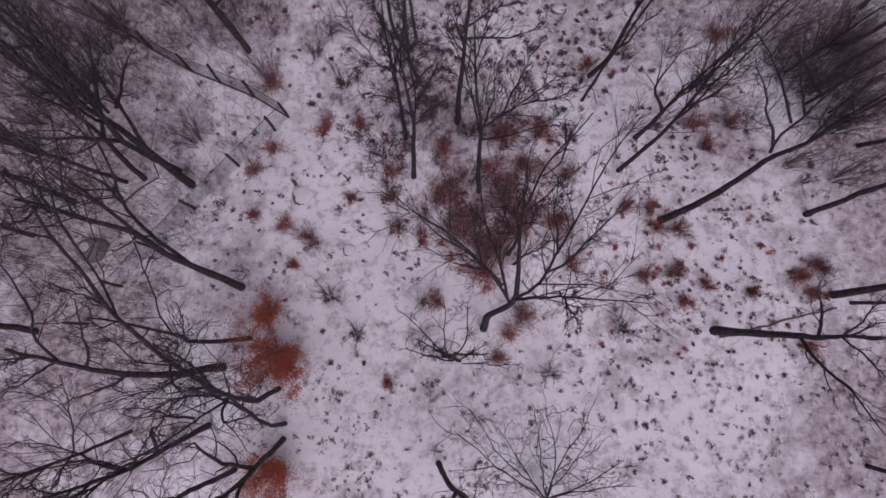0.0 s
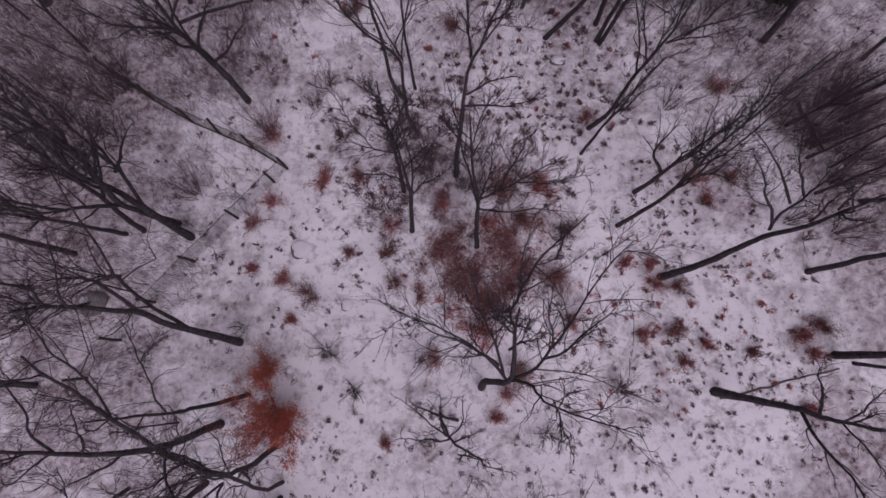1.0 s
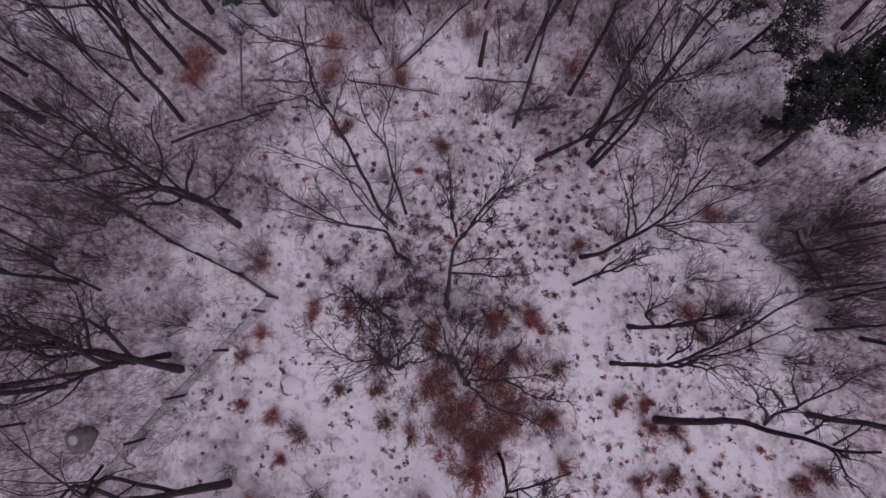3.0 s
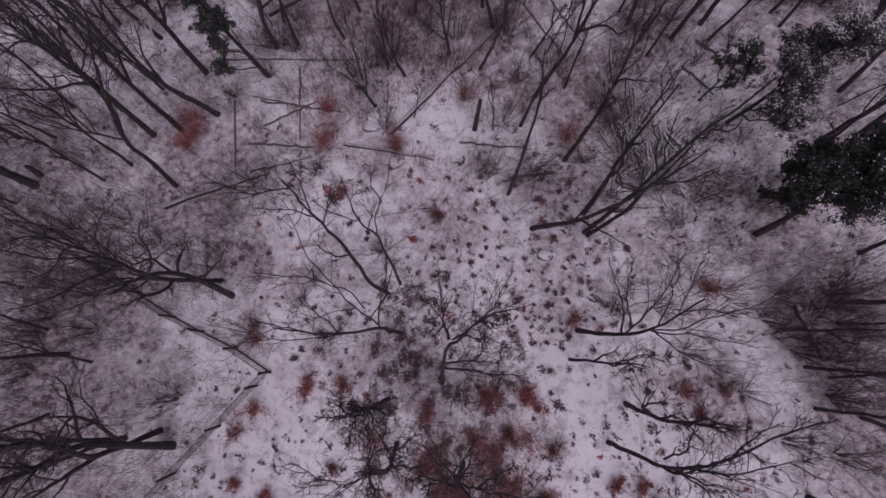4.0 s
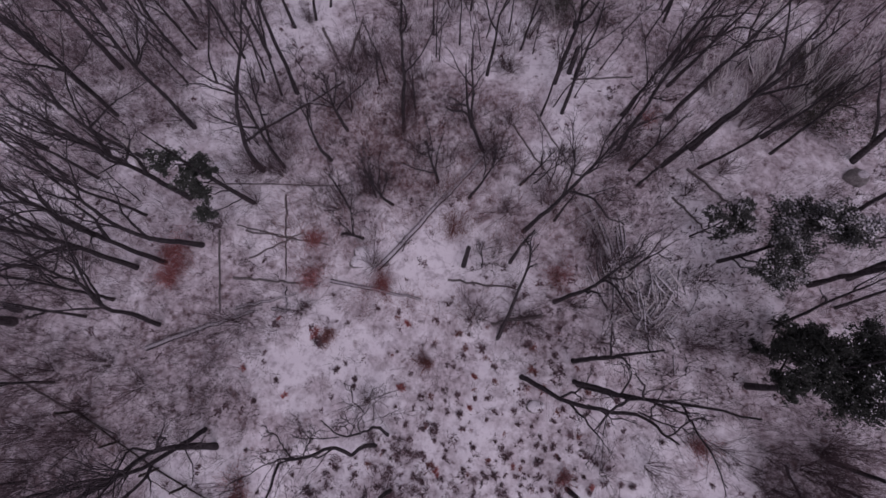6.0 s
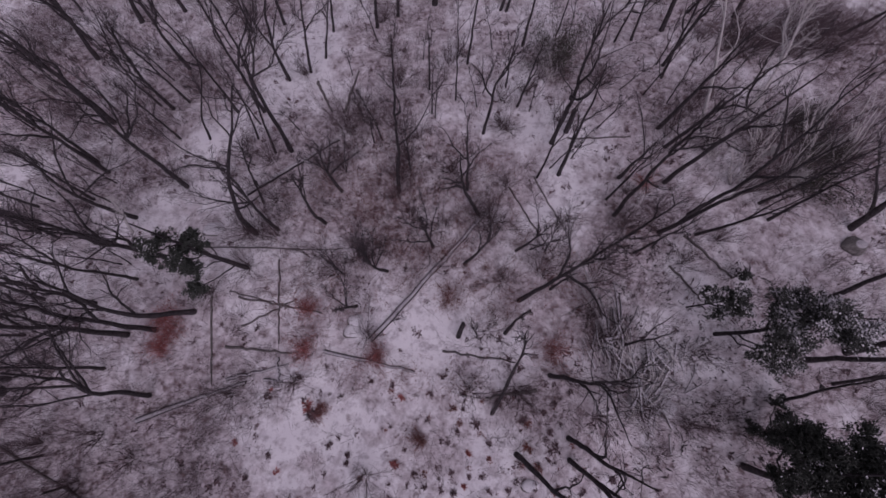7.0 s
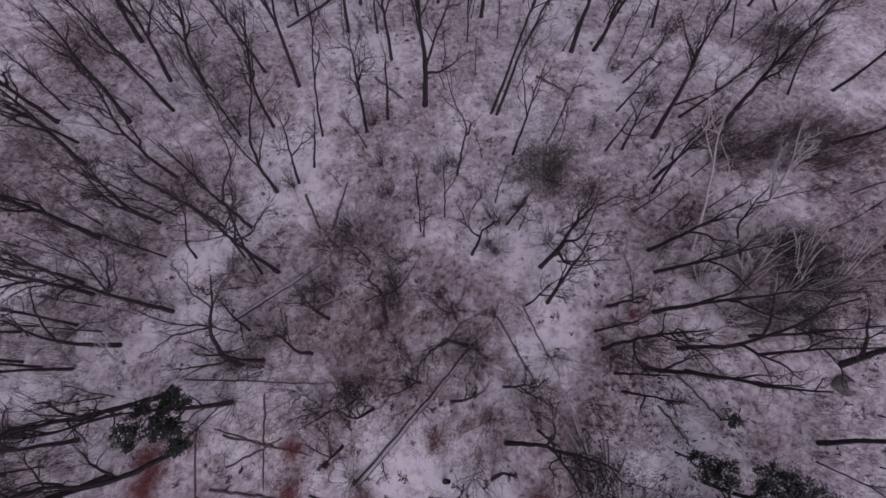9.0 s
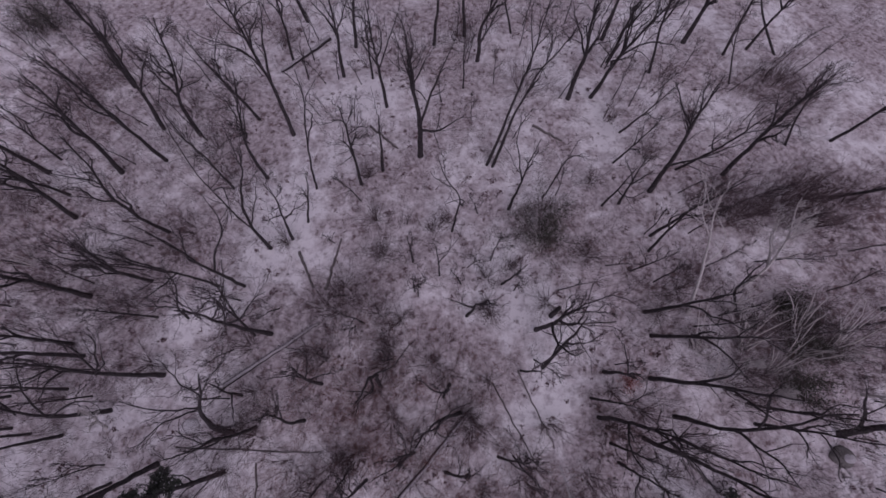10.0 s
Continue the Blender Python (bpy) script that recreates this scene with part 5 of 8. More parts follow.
bare_tree(10.6, 40.99, 8.13, 0.09, ((-0.15, 0.12, 4.6), (-0.4, 0.29, 6.51)), 328, "thin young upright leafless tree with dark bark in snow", 0.42)
bare_tree(9.65, 47.57, 7.02, 0.11, ((0.15, -0.07, 3.08), (0.28, -0.12, 5.61)), 329, "thin young upright leafless tree with dark bark in snow", 0.42)
bare_tree(8.89, 49.56, 6.19, 0.07, ((-0.23, 0.07, 2.4),), 330, "thin young upright leafless tree with dark bark in snow", 0.7)
bare_tree(-0.46, 34.02, 4.60, 0.12, ((-0.63, -0.23, 1.95), (-0.89, -0.07, 2.95), (-1.04, 0.36, 4.35),), 332, "thin young upright leafless tree with dark bark in snow", 1.3, None, 0.5, forks=(((-0.63, -0.23, 1.95), (-0.65, 0.61, 2.85), (-0.67, 1.43, 3.75),), ((-0.80, -0.13, 2.60), (-1.09, 0.91, 3.75), (-1.04, 1.77, 4.70),), ((-0.63, -0.23, 1.95), (-0.14, 0.59, 2.95), (0.11, 1.09, 3.55),),), limbs=7, bushy=0.6)
bare_tree(21.86, 50.09, 9.64, 0.12, ((-0.76, 0.7, 4.25),), 334, "thin young leaning leafless tree with dark bark in snow", 0.5)
bare_tree(27.66, 44.5, 5.6, 0.11, ((-1.4, 1.95, 1.67), (-2.0, 2.9, 4.2)), 335, "slender leaning leafless tree with dark bark in snow", 0.5)
bare_tree(20.53, 45.15, 9.47, 0.16, ((-0.03, 0.04, 5.13),), 336, "slender upright leafless tree with dark bark in snow", 0.5)
bare_tree(20.59, 43.38, 9.62, 0.15, ((0.16, -0.23, 4.59),), 337, "slender upright leafless tree with dark bark in snow", 0.5)
bare_tree(38.9, 54.95, 10.54, 0.15, ((0.44, -0.68, 3.2),), 338, "slender leaning leafless tree with dark bark in snow")
bare_tree(-25.14, 32.48, 9.45, 0.12, ((0.04, 0.53, 2.72),), 339, "slender leaning leafless tree with dark bark in snow", 0.7)
bare_tree(-19.82, 27.7, 8.15, 0.12, ((-0.05, 0.37, 6.1),), 340, "thin young upright leafless tree with dark bark in snow", 0.7)
bare_tree(-26.72, 37.47, 7.15, 0.11, ((0.09, 0.39, 2.67),), 341, "thin young leaning leafless tree with dark bark in snow", 0.7)
bare_tree(29.27, 31.45, 10.51, 0.17, ((-0.05, 0.88, 3.76),), 342, "slender leaning leafless tree with dark bark in snow")
bare_tree(29.37, 27.95, 10.15, 0.22, ((0.04, 0.49, 2.52),), 343, "thick leaning leafless tree with dark bark in snow", 1.15)
bare_tree(-15.24, 10.32, 11.3, 0.19, ((-0.03, -0.44, 4.6), (0.14, 0.86, 7.2), (0.19, 1.08, 8.74)), 344, "thick crooked leafless tree with dark bark in snow", 1.15)
bare_tree(-22.55, 11.28, 6.45, 0.11, ((-0.05, -0.59, 3.3),), 346, "thin young leaning leafless tree with dark bark in snow", 0.8)
bare_tree(22.83, 11.32, 6.58, 0.1, ((-0.01, 0.07, 3.57),), 348, "thin young upright leafless tree with dark bark in snow", 0.35)
bare_tree(24.08, 12.94, 7.34, 0.08, ((-0.06, 0.28, 2.87),), 349, "thin young upright leafless tree with dark bark in snow", 0.35)
bare_tree(-20.34, 14.3, 6.82, 0.09, ((0.45, 0.6, 3.35), (0.94, 1.17, 5.83)), 350, "thin young leaning leafless tree with dark bark in snow", 0.8)
bare_tree(-23.61, 16.36, 7.38, 0.09, ((0.51, 0.69, 3.43),), 351, "thin young leaning leafless tree with dark bark in snow", 0.8)
bare_tree(-23.91, 6.35, 6.86, 0.09, ((0.03, 0.12, 1.92),), 352, "thin young upright leafless tree with dark bark in snow", 0.8)
bare_tree(-14.04, -1.35, 6.16, 0.06, ((-0.03, 0.5, 3.5), (0.02, 1.55, 5.16)), 353, "thin young leaning leafless tree with dark bark in snow", 0.7)
bare_tree(15.06, 28.64, 6.11, 0.09, ((-0.25, 0.43, 4.89),), 355, "thin young upright leafless tree with dark bark in snow", 0.42)
bare_tree(10.76, 32.47, 5.4, 0.1, ((-0.21, 0.16, 4.32),), 356, "thin young upright leafless tree with dark bark in snow", 0.42)
bare_tree(28.03, 26.04, 6.95, 0.11, ((-0.13, 0.68, 3.03),), 358, "thin young leaning leafless tree with dark bark in snow", 0.35)
bare_tree(25.5, 17.25, 9.7, 0.14, ((0.08, -0.19, 1.45),), 359, "slender upright leafless tree with dark bark in snow", 0.35)
bare_tree(21.93, 15.72, 5.85, 0.1, ((0.07, -0.17, 1.91),), 363, "thin young upright leafless tree with dark bark in snow", 0.35)
bare_tree(-22.89, 22.33, 6.51, 0.1, ((0.13, 0.22, 2.88), (0.33, 0.54, 5.03)), 364, "thin young upright leafless tree with dark bark in snow", 0.8)
bare_tree(-25.87, 19.17, 7.35, 0.09, ((0.07, 0.18, 2.14),), 365, "thin young upright leafless tree with dark bark in snow", 0.8)
bare_tree(-21.64, 26.6, 7.19, 0.1, ((0.08, 0.1, 3.47), (0.24, 0.29, 5.7)), 366, "thin young upright leafless tree with dark bark in snow", 0.7)
bare_tree(22.77, 13.57, 6.94, 0.1, ((-0.02, -0.1, 3.91),), 368, "thin young upright leafless tree with dark bark in snow", 0.35)
bare_tree(25.21, 16.02, 7.14, 0.08, ((-0.01, -0.22, 2.44),), 369, "thin young upright leafless tree with dark bark in snow", 0.35)
bare_tree(-25.94, 30.08, 7.56, 0.1, ((-0.17, -0.37, 3.03),), 370, "thin young upright leafless tree with dark bark in snow", 0.7)
bare_tree(-27.63, 25.06, 7.18, 0.08, ((0, -0.01, 0.69),), 371, "thin young upright leafless tree with dark bark in snow", 0.8)
bare_tree(-25.22, 37.1, 6.92, 0.11, ((0.17, 0.29, 3.17), (0.34, 0.57, 5.15)), 372, "thin young upright leafless tree with dark bark in snow", 0.7)
bare_tree(3.2, 0.56, 11.24, 0.2, ((-0.12, 0.64, 2.34), (0.08, 0.86, 4.14), (0.29, 1.01, 6.14), (0.07, 2.18, 7.44), (-0.27, 2.85, 9.24), (-0.47, 3.49, 10.99),), 420, "tall leaning tree with a broad open bare crown", 2.3, None, 0.5, forks=(((0.29, 1.01, 6.14), (0.91, 1.25, 6.89), (1.23, 1.82, 7.59), (1.26, 2.25, 9.04), (1.52, 2.85, 9.79), (1.70, 3.58, 10.64), (1.91, 4.02, 11.24),), ((1.23, 1.82, 7.59), (1.80, 2.18, 8.34), (2.31, 2.76, 9.19), (2.58, 3.22, 9.79),), ((0.29, 1.01, 6.14), (0.90, 0.93, 6.84), (0.70, 0.80, 10.34), (1.10, 0.67, 10.79), (1.42, 0.60, 11.14),), ((0.70, 0.80, 10.34), (0.71, 0.30, 10.89), (0.76, -0.04, 11.29),), ((0.24, 0.97, 5.64), (-0.35, 1.81, 6.69), (-1.15, 2.46, 7.79), (-1.95, 2.89, 8.79), (-2.94, 3.29, 9.94),), ((-0.17, 1.56, 6.38), (-1.24, 2.07, 7.58), (-2.25, 2.60, 8.78), (-2.84, 2.82, 9.48),), ((0.12, 1.14, 5.85), (-0.28, 2.22, 7.05), (-0.79, 2.95, 8.00), (-1.29, 3.93, 9.20),), ((1.26, 2.25, 9.04), (0.75, 2.99, 10.04), (0.64, 3.56, 10.69),), ((0.07, 2.18, 7.44), (0.57, 2.52, 8.09), (1.04, 2.75, 8.64),),), limbs=13, bushy=0.75)
bare_tree(4.75, 4.75, 10.6, 0.11, ((-0.4, 0.05, 3.54), (-0.85, 0.17, 6.74), (-0.65, 1.15, 9.14), (0.15, 1.85, 10.14),), 422, "slender bare tree among the russet ferns", 0.9, None, 0.6, forks=(((-0.85, 0.17, 6.74), (-0.15, 0.55, 8.24), (0.65, 1.15, 9.34)), ((-0.85, 0.17, 6.74), (-1.15, 0.85, 8.14), (-1.05, 1.65, 9.54))), limbs=6, bushy=0.5)
bare_tree(-0.77, 9.53, 9.79, 0.15, ((0.19, 0.18, 5.19), (0.01, 0.38, 6.79), (-0.22, 0.80, 8.04), (-0.58, 1.24, 9.54),), 416, "thick forked leafless tree with dark bark in snow", 2.3, None, 0.5, forks=(((0.19, 0.18, 5.19), (0.36, 0.92, 6.04), (0.16, 1.61, 6.84), (-0.08, 2.24, 7.59),), ((0.11, 0.27, 5.91), (-0.60, 0.44, 6.71), (-1.38, 0.21, 7.61),), ((0.20, 0.21, 5.23), (0.82, 0.35, 5.93), (1.44, 0.41, 6.63),), ((-0.22, 0.80, 8.04), (-0.59, 0.56, 8.54), (-1.13, 0.73, 9.14), (-1.73, 1.44, 10.19),), ((0.36, 0.92, 6.04), (0.83, 1.38, 6.74), (1.21, 1.93, 7.44),),), limbs=10, bushy=0.7)
bare_tree(3.11, 8.5, 10.11, 0.15, ((-0.59, 0.53, 5.06), (-0.84, 0.92, 6.56), (-1.07, 1.51, 8.16), (-1.33, 2.10, 9.86),), 418, "slender forked leafless tree with dark bark in snow", 2.3, None, 0.5, forks=(((-0.63, 0.58, 5.29), (-1.03, 1.24, 6.14), (-1.32, 1.83, 6.84), (-1.75, 2.36, 7.59), (-2.00, 3.04, 8.39),), ((-0.69, 0.68, 5.66), (0.07, 0.75, 6.51), (0.76, 0.84, 7.26), (1.55, 1.22, 8.26),), ((0.76, 0.84, 7.26), (1.59, 0.39, 8.31), (2.28, 0.30, 9.06),), ((-0.62, 0.57, 5.21), (-0.47, 1.48, 6.21), (-0.43, 2.26, 7.06),), ((0.07, 0.75, 6.51), (0.63, 1.44, 7.51), (1.15, 1.93, 8.31),), ((-0.59, 0.53, 5.06), (0.62, -0.23, 6.56), (1.57, -0.72, 7.71),),), limbs=10, bushy=0.7)
bare_tree(0.9, -0.85, 9.9, 0.11, ((0.1, 0.01, 4.08), (0.35, 0.02, 7.58), (1.1, 0.08, 9.88),), 424, "crooked slender tree with short spreading bare limbs", 0.9, None, 0.45, forks=(((0.2, 0.01, 5.58), (-0.7, 0.15, 6.58), (-1.58, 0.39, 7.48)), ((0.4, 0.02, 7.78), (1, 0.15, 8.38), (1.7, 0.29, 9.28)), ((0.3, 0.02, 6.08), (1.18, 0.41, 7.18)), ((0.1, 0.01, 4.78), (-0.1, 0.85, 6.08), (-0.32, 1.95, 7.58)), ((0.2, 0.05, 5.58), (0.5, 1.05, 7.08), (0.4, 1.75, 8.08)), ((0.1, 0.01, 5.08), (-0.5, 0.75, 6.08), (-1.1, 1.35, 6.88))), limbs=7, bushy=0.5)
bare_tree(6.28, -8.39, 2.2, 0.085, ((-0.15, 0.56, 0.6), (-0.38, 1.12, 1.3),), 426, "many-stemmed bare shrub with long arching rods", 0.7, None, 0.1, forks=(((-0.09, 0.34, 0.36), (-1.31, 3.33, 3.91), (-1.79, 4.85, 5.66)), ((-0.09, 0.34, 0.36), (-2.83, 2.87, 4.46), (-4.43, 4.53, 7.01)), ((-0.09, 0.34, 0.36), (-0.42, 2.87, 3.16), (-1.12, 4.65, 5.26)), ((-0.13, 0.48, 0.51), (0.07, 2.84, 3.11), (0.28, 4.85, 5.31)), ((-0.13, 0.48, 0.51), (0.23, 2.32, 2.56), (0.58, 3.52, 3.96)), ((-0.09, 0.34, 0.36), (1.06, 1.76, 2.36), (1.7, 2.57, 3.51)), ((-0.08, 0.31, 0.33), (1.34, 1.3, 2.23), (2.22, 1.8, 3.33)), ((-0.09, 0.34, 0.36), (-2, 3.18, 4.11), (-2.62, 4.18, 5.41)), ((-0.09, 0.34, 0.36), (-3.21, 3.67, 5.36), (-4.11, 4.91, 7.06)),), limbs=9, bushy=0.6)

bare_tree(23.79, 44.83, 8.96, 0.14, ((-0.94, 3.09, 3.60), (-1.98, 4.43, 6.00), (-2.84, 5.53, 7.76),), 950, "bleached dead tree with pale barkless branches", 0.5, PALE, 0.5, "dead_tree", "bleached dead trees", forks=(((-2.84, 5.53, 7.76), (-3.89, 6.29, 9.23), (-4.75, 6.84, 10.43),), ((-2.84, 5.53, 7.76), (-3.19, 5.88, 9.03), (-3.84, 5.93, 10.23),), ((-1.98, 4.43, 6.00), (-3.59, 5.46, 7.63), (-4.81, 6.18, 9.63),), ((-0.94, 3.09, 3.60), (0.59, 4.36, 3.83), (0.34, 4.82, 4.63), (-0.65, 5.38, 5.63),),), limbs=5, bushy=0.6)
bare_tree(27.85, 46.5, 8.37, 0.12, ((-0.25, 1.15, 3.17), (-0.8, 2.77, 6.14), (-1.49, 4.14, 7.61)), 951, "bleached dead tree with pale barkless branches", 1.1, PALE, 0.35, "dead_tree", "bleached dead trees")
bare_tree(34.94, 38.96, 3, 0.14, (), 952, "bleached dead tree with pale barkless branches", 1.1, PALE, 0.35, "dead_tree", "bleached dead trees")
bare_tree(27.31, 39.46, 3, 0.09, (), 953, "bleached dead tree with pale barkless branches", 1.1, PALE, 0.35, "dead_tree", "bleached dead trees")
bare_tree(25.99, 41.43, 3, 0.09, (), 954, "bleached dead tree with pale barkless branches", 1.1, PALE, 0.35, "dead_tree", "bleached dead trees")
bare_tree(-19.79, 37.31, 3, 0.12, ((0.2, 0.62, 0.95), (0.42, 1.2, 1.88)), 955, "bleached dead tree with pale barkless branches", 1.1, PALE, 0.35, "dead_tree", "bleached dead trees")

evergreen(21.5, 21.45, 0.23, ((-0.4, 0.1, 2.5), (-0.4, 1.0, 5.0), (0.2, 1.8, 8.0)), ((-0.8, 1.4, 5.4, 1.6), (0.7, 1.7, 6.4, 1.7), (0.2, 0.1, 5.6, 1.5), (-0.5, 2.7, 4.8, 1.2), (1.4, 0.5, 7.0, 1.4), (-1.4, 0.4, 4.2, 0.9)), 901, "broad dark evergreen tree dusted with snow, thick trunk", GREEN, 0.015)
evergreen(21.22, 29.3, 0.15, ((0.4, 0.0, 2.2), (1.0, 0.3, 5.0), (1.2, 0.7, 8.0)), ((1.3, -1.5, 2.6, 1.2), (0.5, 1.6, 5.2, 1.2), (1.0, 0.1, 7.0, 1.4), (0.6, -0.1, 4.6, 1.5), (0.3, -1.2, 3.6, 1.1), (1.6, 0.8, 6.0, 1.1)), 902, "dark evergreen tree with snow-flecked leaf clumps", FROSTED, 0.34)
evergreen(19.69, 31.08, 0.07, ((0.05, 0.0, 2.0), (0.0, 0.05, 4.6)), ((0.1, 0.1, 4.2, 0.85), (-0.7, 0.3, 3.3, 0.7), (0.6, -0.5, 3.6, 0.75), (0.0, -0.6, 2.6, 0.7)), 904, "slim young evergreen with greyish snow-dusted leaves", FROSTED, 0.16)
evergreen(22.62, 23.41, 0.06, ((0.0, 0.0, 1.0), (0.1, 0.1, 2.0)), ((0.0, 0.0, 1.4, 0.8), (0.9, 0.8, 1.2, 0.7), (-0.8, 0.3, 0.9, 0.6), (0.9, 1.8, 1.1, 0.6)), 905, "low spreading evergreen bush under a taller evergreen", FROSTED, 0.03, 0.055)
evergreen(23.25, 33.07, 0.04, ((0.0, 0.0, 0.6), (0.0, 0.05, 1.1)), ((0.0, 0.0, 0.8, 0.5), (0.6, 0.1, 0.6, 0.45)), 906, "small low evergreen bush in the snow", FROSTED, 0.05, 0.055)
evergreen(-10.6, 34.5, 0.19, ((-0.8, 0.1, 2.8), (-1.5, 0.3, 5.0), (-2.1, 0.5, 8.3)), ((-1.5, 0.45, 4.3, 0.9), (-1.4, -2.0, 3.2, 0.75), (-1.7, -0.6, 7.2, 0.85), (-1.5, -0.7, 5.2, 0.9), (-2.0, 0.4, 6.0, 0.7), (-1.4, -0.9, 3.8, 0.8), (-1.5, 1.2, 4.2, 0.55)), 903, "small leaning dark evergreen with sparse crown", GREEN, 0.02)


# ---- shrubs ----
def leafy_sapling(x, y, h, w, seed):
    shrub(x, y, h, w, 300 + seed, "young tree holding bright orange-red withered leaves", TWIG, int(520 * w ** 3), ORANGE, 14, 0.035, "leafy_sapling", "young trees with withered leaves", 36, 0.12)


def red_clump(x, y, h, w, seed):
    big = w > 1.2
    label = "wide clump of withered red-brown leaves above the snow" if big else "low tuft of withered red leaves poking through snow"
    shrub(x, y, h * 0.9, w, 300 + seed, label, REDTWIG, int(280 + 800 * w), RED if seed % 4 else RUSSET, 15, 0.03, "withered_shrub", "withered red shrubs", 68, 0.05 + 0.085 * w)


def bare_bush(x, y, h, w, seed):
    label = "tall thicket of bare purple-brown stems" if h > 2 else "low bare bush of thin brown twigs in snow"
    shrub(x, y, h, w, 300 + seed, label, BRUSH, stems=int(8 + 3 * h), name="bare_shrub", spread=38 if h > 2 else 55)


def ivy_bush(x, y, h, w, seed):
    shrub(x, y, h, w, 300 + seed, "dense bush overgrown with dark ivy leaves", BRUSH, int(1100 * w), IVY, 16, 0.05, "ivy_shrub", "ivy-grown bushes", 60, 0.3)


def pale_bush(x, y, h, w, seed):
    shrub(x, y, h, w, 300 + seed, "bush of pale bleached bare branches", PALE, stems=9, name="pale_shrub", group="pale dead bushes", spread=34, thick=2.0, lean=(-0.4, 0.5))


def dark_shrub(x, y, h, w, seed):
    shrub(x, y, h, w, 300 + seed, "low dark bare shrub with crooked stems in snow", TWIG, stems=11, name="bare_shrub", spread=74, thick=1.9)


leafy_sapling(-7.93, -1.01, 3.2, 3.33, 1)
leafy_sapling(-8.92, 1.69, 1.8, 1.82, 2)
leafy_sapling(-7.87, -6.82, 3, 2.72, 3)
red_clump(5.33, 1.21, 1.2, 1.91, 4)
red_clump(4.57, 0.26, 0.9, 1.23, 5)
red_clump(3.86, -1.02, 0.6, 0.74, 6)
red_clump(-8.38, 6.86, 0.6, 0.87, 7)
red_clump(-6.77, 5.94, 0.9, 1.25, 8)
red_clump(-6.17, 12.65, 0.8, 1.03, 9)
red_clump(-9.29, 11.42, 0.8, 1.03, 10)
red_clump(-10.48, 10.12, 0.7, 0.89, 11)
red_clump(-2.14, 8.13, 0.8, 0.99, 12)
red_clump(-2, 9.87, 0.7, 1.01, 13)
red_clump(-4.05, 13.01, 0.6, 0.83, 14)
red_clump(-0.32, 5.79, 0.5, 0.72, 15)
red_clump(-1.8, 6.47, 0.6, 0.79, 16)
red_clump(0.48, 2.06, 0.8, 1.07, 17)
red_clump(7.37, 6.69, 1, 1.28, 18)
red_clump(8.21, 4.13, 0.8, 1.07, 19)
red_clump(14.33, 6.11, 0.7, 0.89, 20)
red_clump(13.08, 6.13, 0.7, 0.77, 21)
red_clump(11.5, 7.35, 0.5, 0.65, 22)
red_clump(12.93, 7.32, 0.5, 0.52, 23)
red_clump(13.95, 3.58, 0.6, 1.25, 24)
red_clump(12.23, 3.29, 0.6, 0.88, 25)
red_clump(14.27, 1.88, 0.5, 0.62, 26)
red_clump(20.66, 3.33, 0.6, 1.24, 27)
red_clump(22.11, 3.77, 0.6, 1.25, 28)
red_clump(21.31, 2.25, 0.5, 0.62, 29)
red_clump(15.73, 12.3, 0.9, 1.52, 30)
red_clump(16.54, 11, 0.5, 0.73, 31)
red_clump(18.05, 12.28, 0.8, 0.86, 32)
red_clump(20.54, -0.44, 0.6, 0.91, 33)
red_clump(-10.26, 7.38, 0.4, 0.54, 34)
red_clump(-7.71, 4.31, 0.4, 0.53, 35)
red_clump(-4.45, 8.27, 0.4, 0.47, 36)
red_clump(-2.17, -2.32, 0.4, 0.5, 37)
red_clump(15.48, 2.79, 0.4, 0.56, 39)
red_clump(17.88, 2.45, 0.4, 0.5, 40)
red_clump(3.18, 3.81, 0.8, 0.95, 41)
red_clump(-5.9, 28.95, 1.0, 2.0, 42)
red_clump(-1.1, 28.0, 1.1, 2.3, 43)
red_clump(1.77, 23.12, 0.8, 1.23, 44)
red_clump(10.4, 28.6, 1.5, 2.5, 45)
red_clump(-15.73, 31.11, 1, 2.4, 46)
red_clump(-9.83, 15.81, 1.2, 1.72, 47)
red_clump(3.76, 31.97, 1.2, 2.3, 48)
red_clump(9.92, 16.41, 0.6, 0.87, 51)
red_clump(-6.1, 31.5, 0.9, 2.1, 53)
red_clump(17.72, 18.04, 0.9, 1.66, 53)
red_clump(-15.55, 29.86, 0.9, 2.3, 55)
red_clump(-4.61, 25.03, 0.7, 1.23, 56)
red_clump(18.45, 40.19, 0.8, 1.24, 58)
red_clump(-15.87, 29.09, 0.9, 2.26, 59)
red_clump(4.59, 12.12, 0.8, 1.95, 197)
red_clump(7, 11.89, 0.7, 1.42, 198)
red_clump(3.88, 9.88, 0.7, 1.47, 199)
red_clump(5.79, 10.03, 0.7, 1.47, 200)
red_clump(4.75, 11.98, 0.8, 1.5, 248)
red_clump(8.28, 9.35, 0.8, 1.7, 252)
red_clump(7.64, 6.59, 0.8, 1, 256)
red_clump(1.18, 10.97, 0.8, 1, 249)
red_clump(6.84, 12.29, 0.8, 1, 253)
bare_bush(-9.74, 15.82, 2.2, 2.4, 60)
bare_bush(-14.14, 12.04, 2.6, 3.33, 61)
bare_bush(10.7, 0.46, 1.2, 1.82, 62)
bare_bush(-5.58, 2.46, 0.9, 1.15, 63)
bare_bush(6.51, -1.91, 0.9, 1.21, 64)
bare_bush(-3.87, 0.27, 0.7, 0.95, 65)
bare_bush(-10.6, 4, 0.8, 1.31, 66)
bare_bush(2.71, -4.05, 0.8, 1.2, 67)
bare_bush(-0.15, 2.21, 1, 1.26, 68)
bare_bush(-8.63, -6.62, 0.7, 0.91, 69)
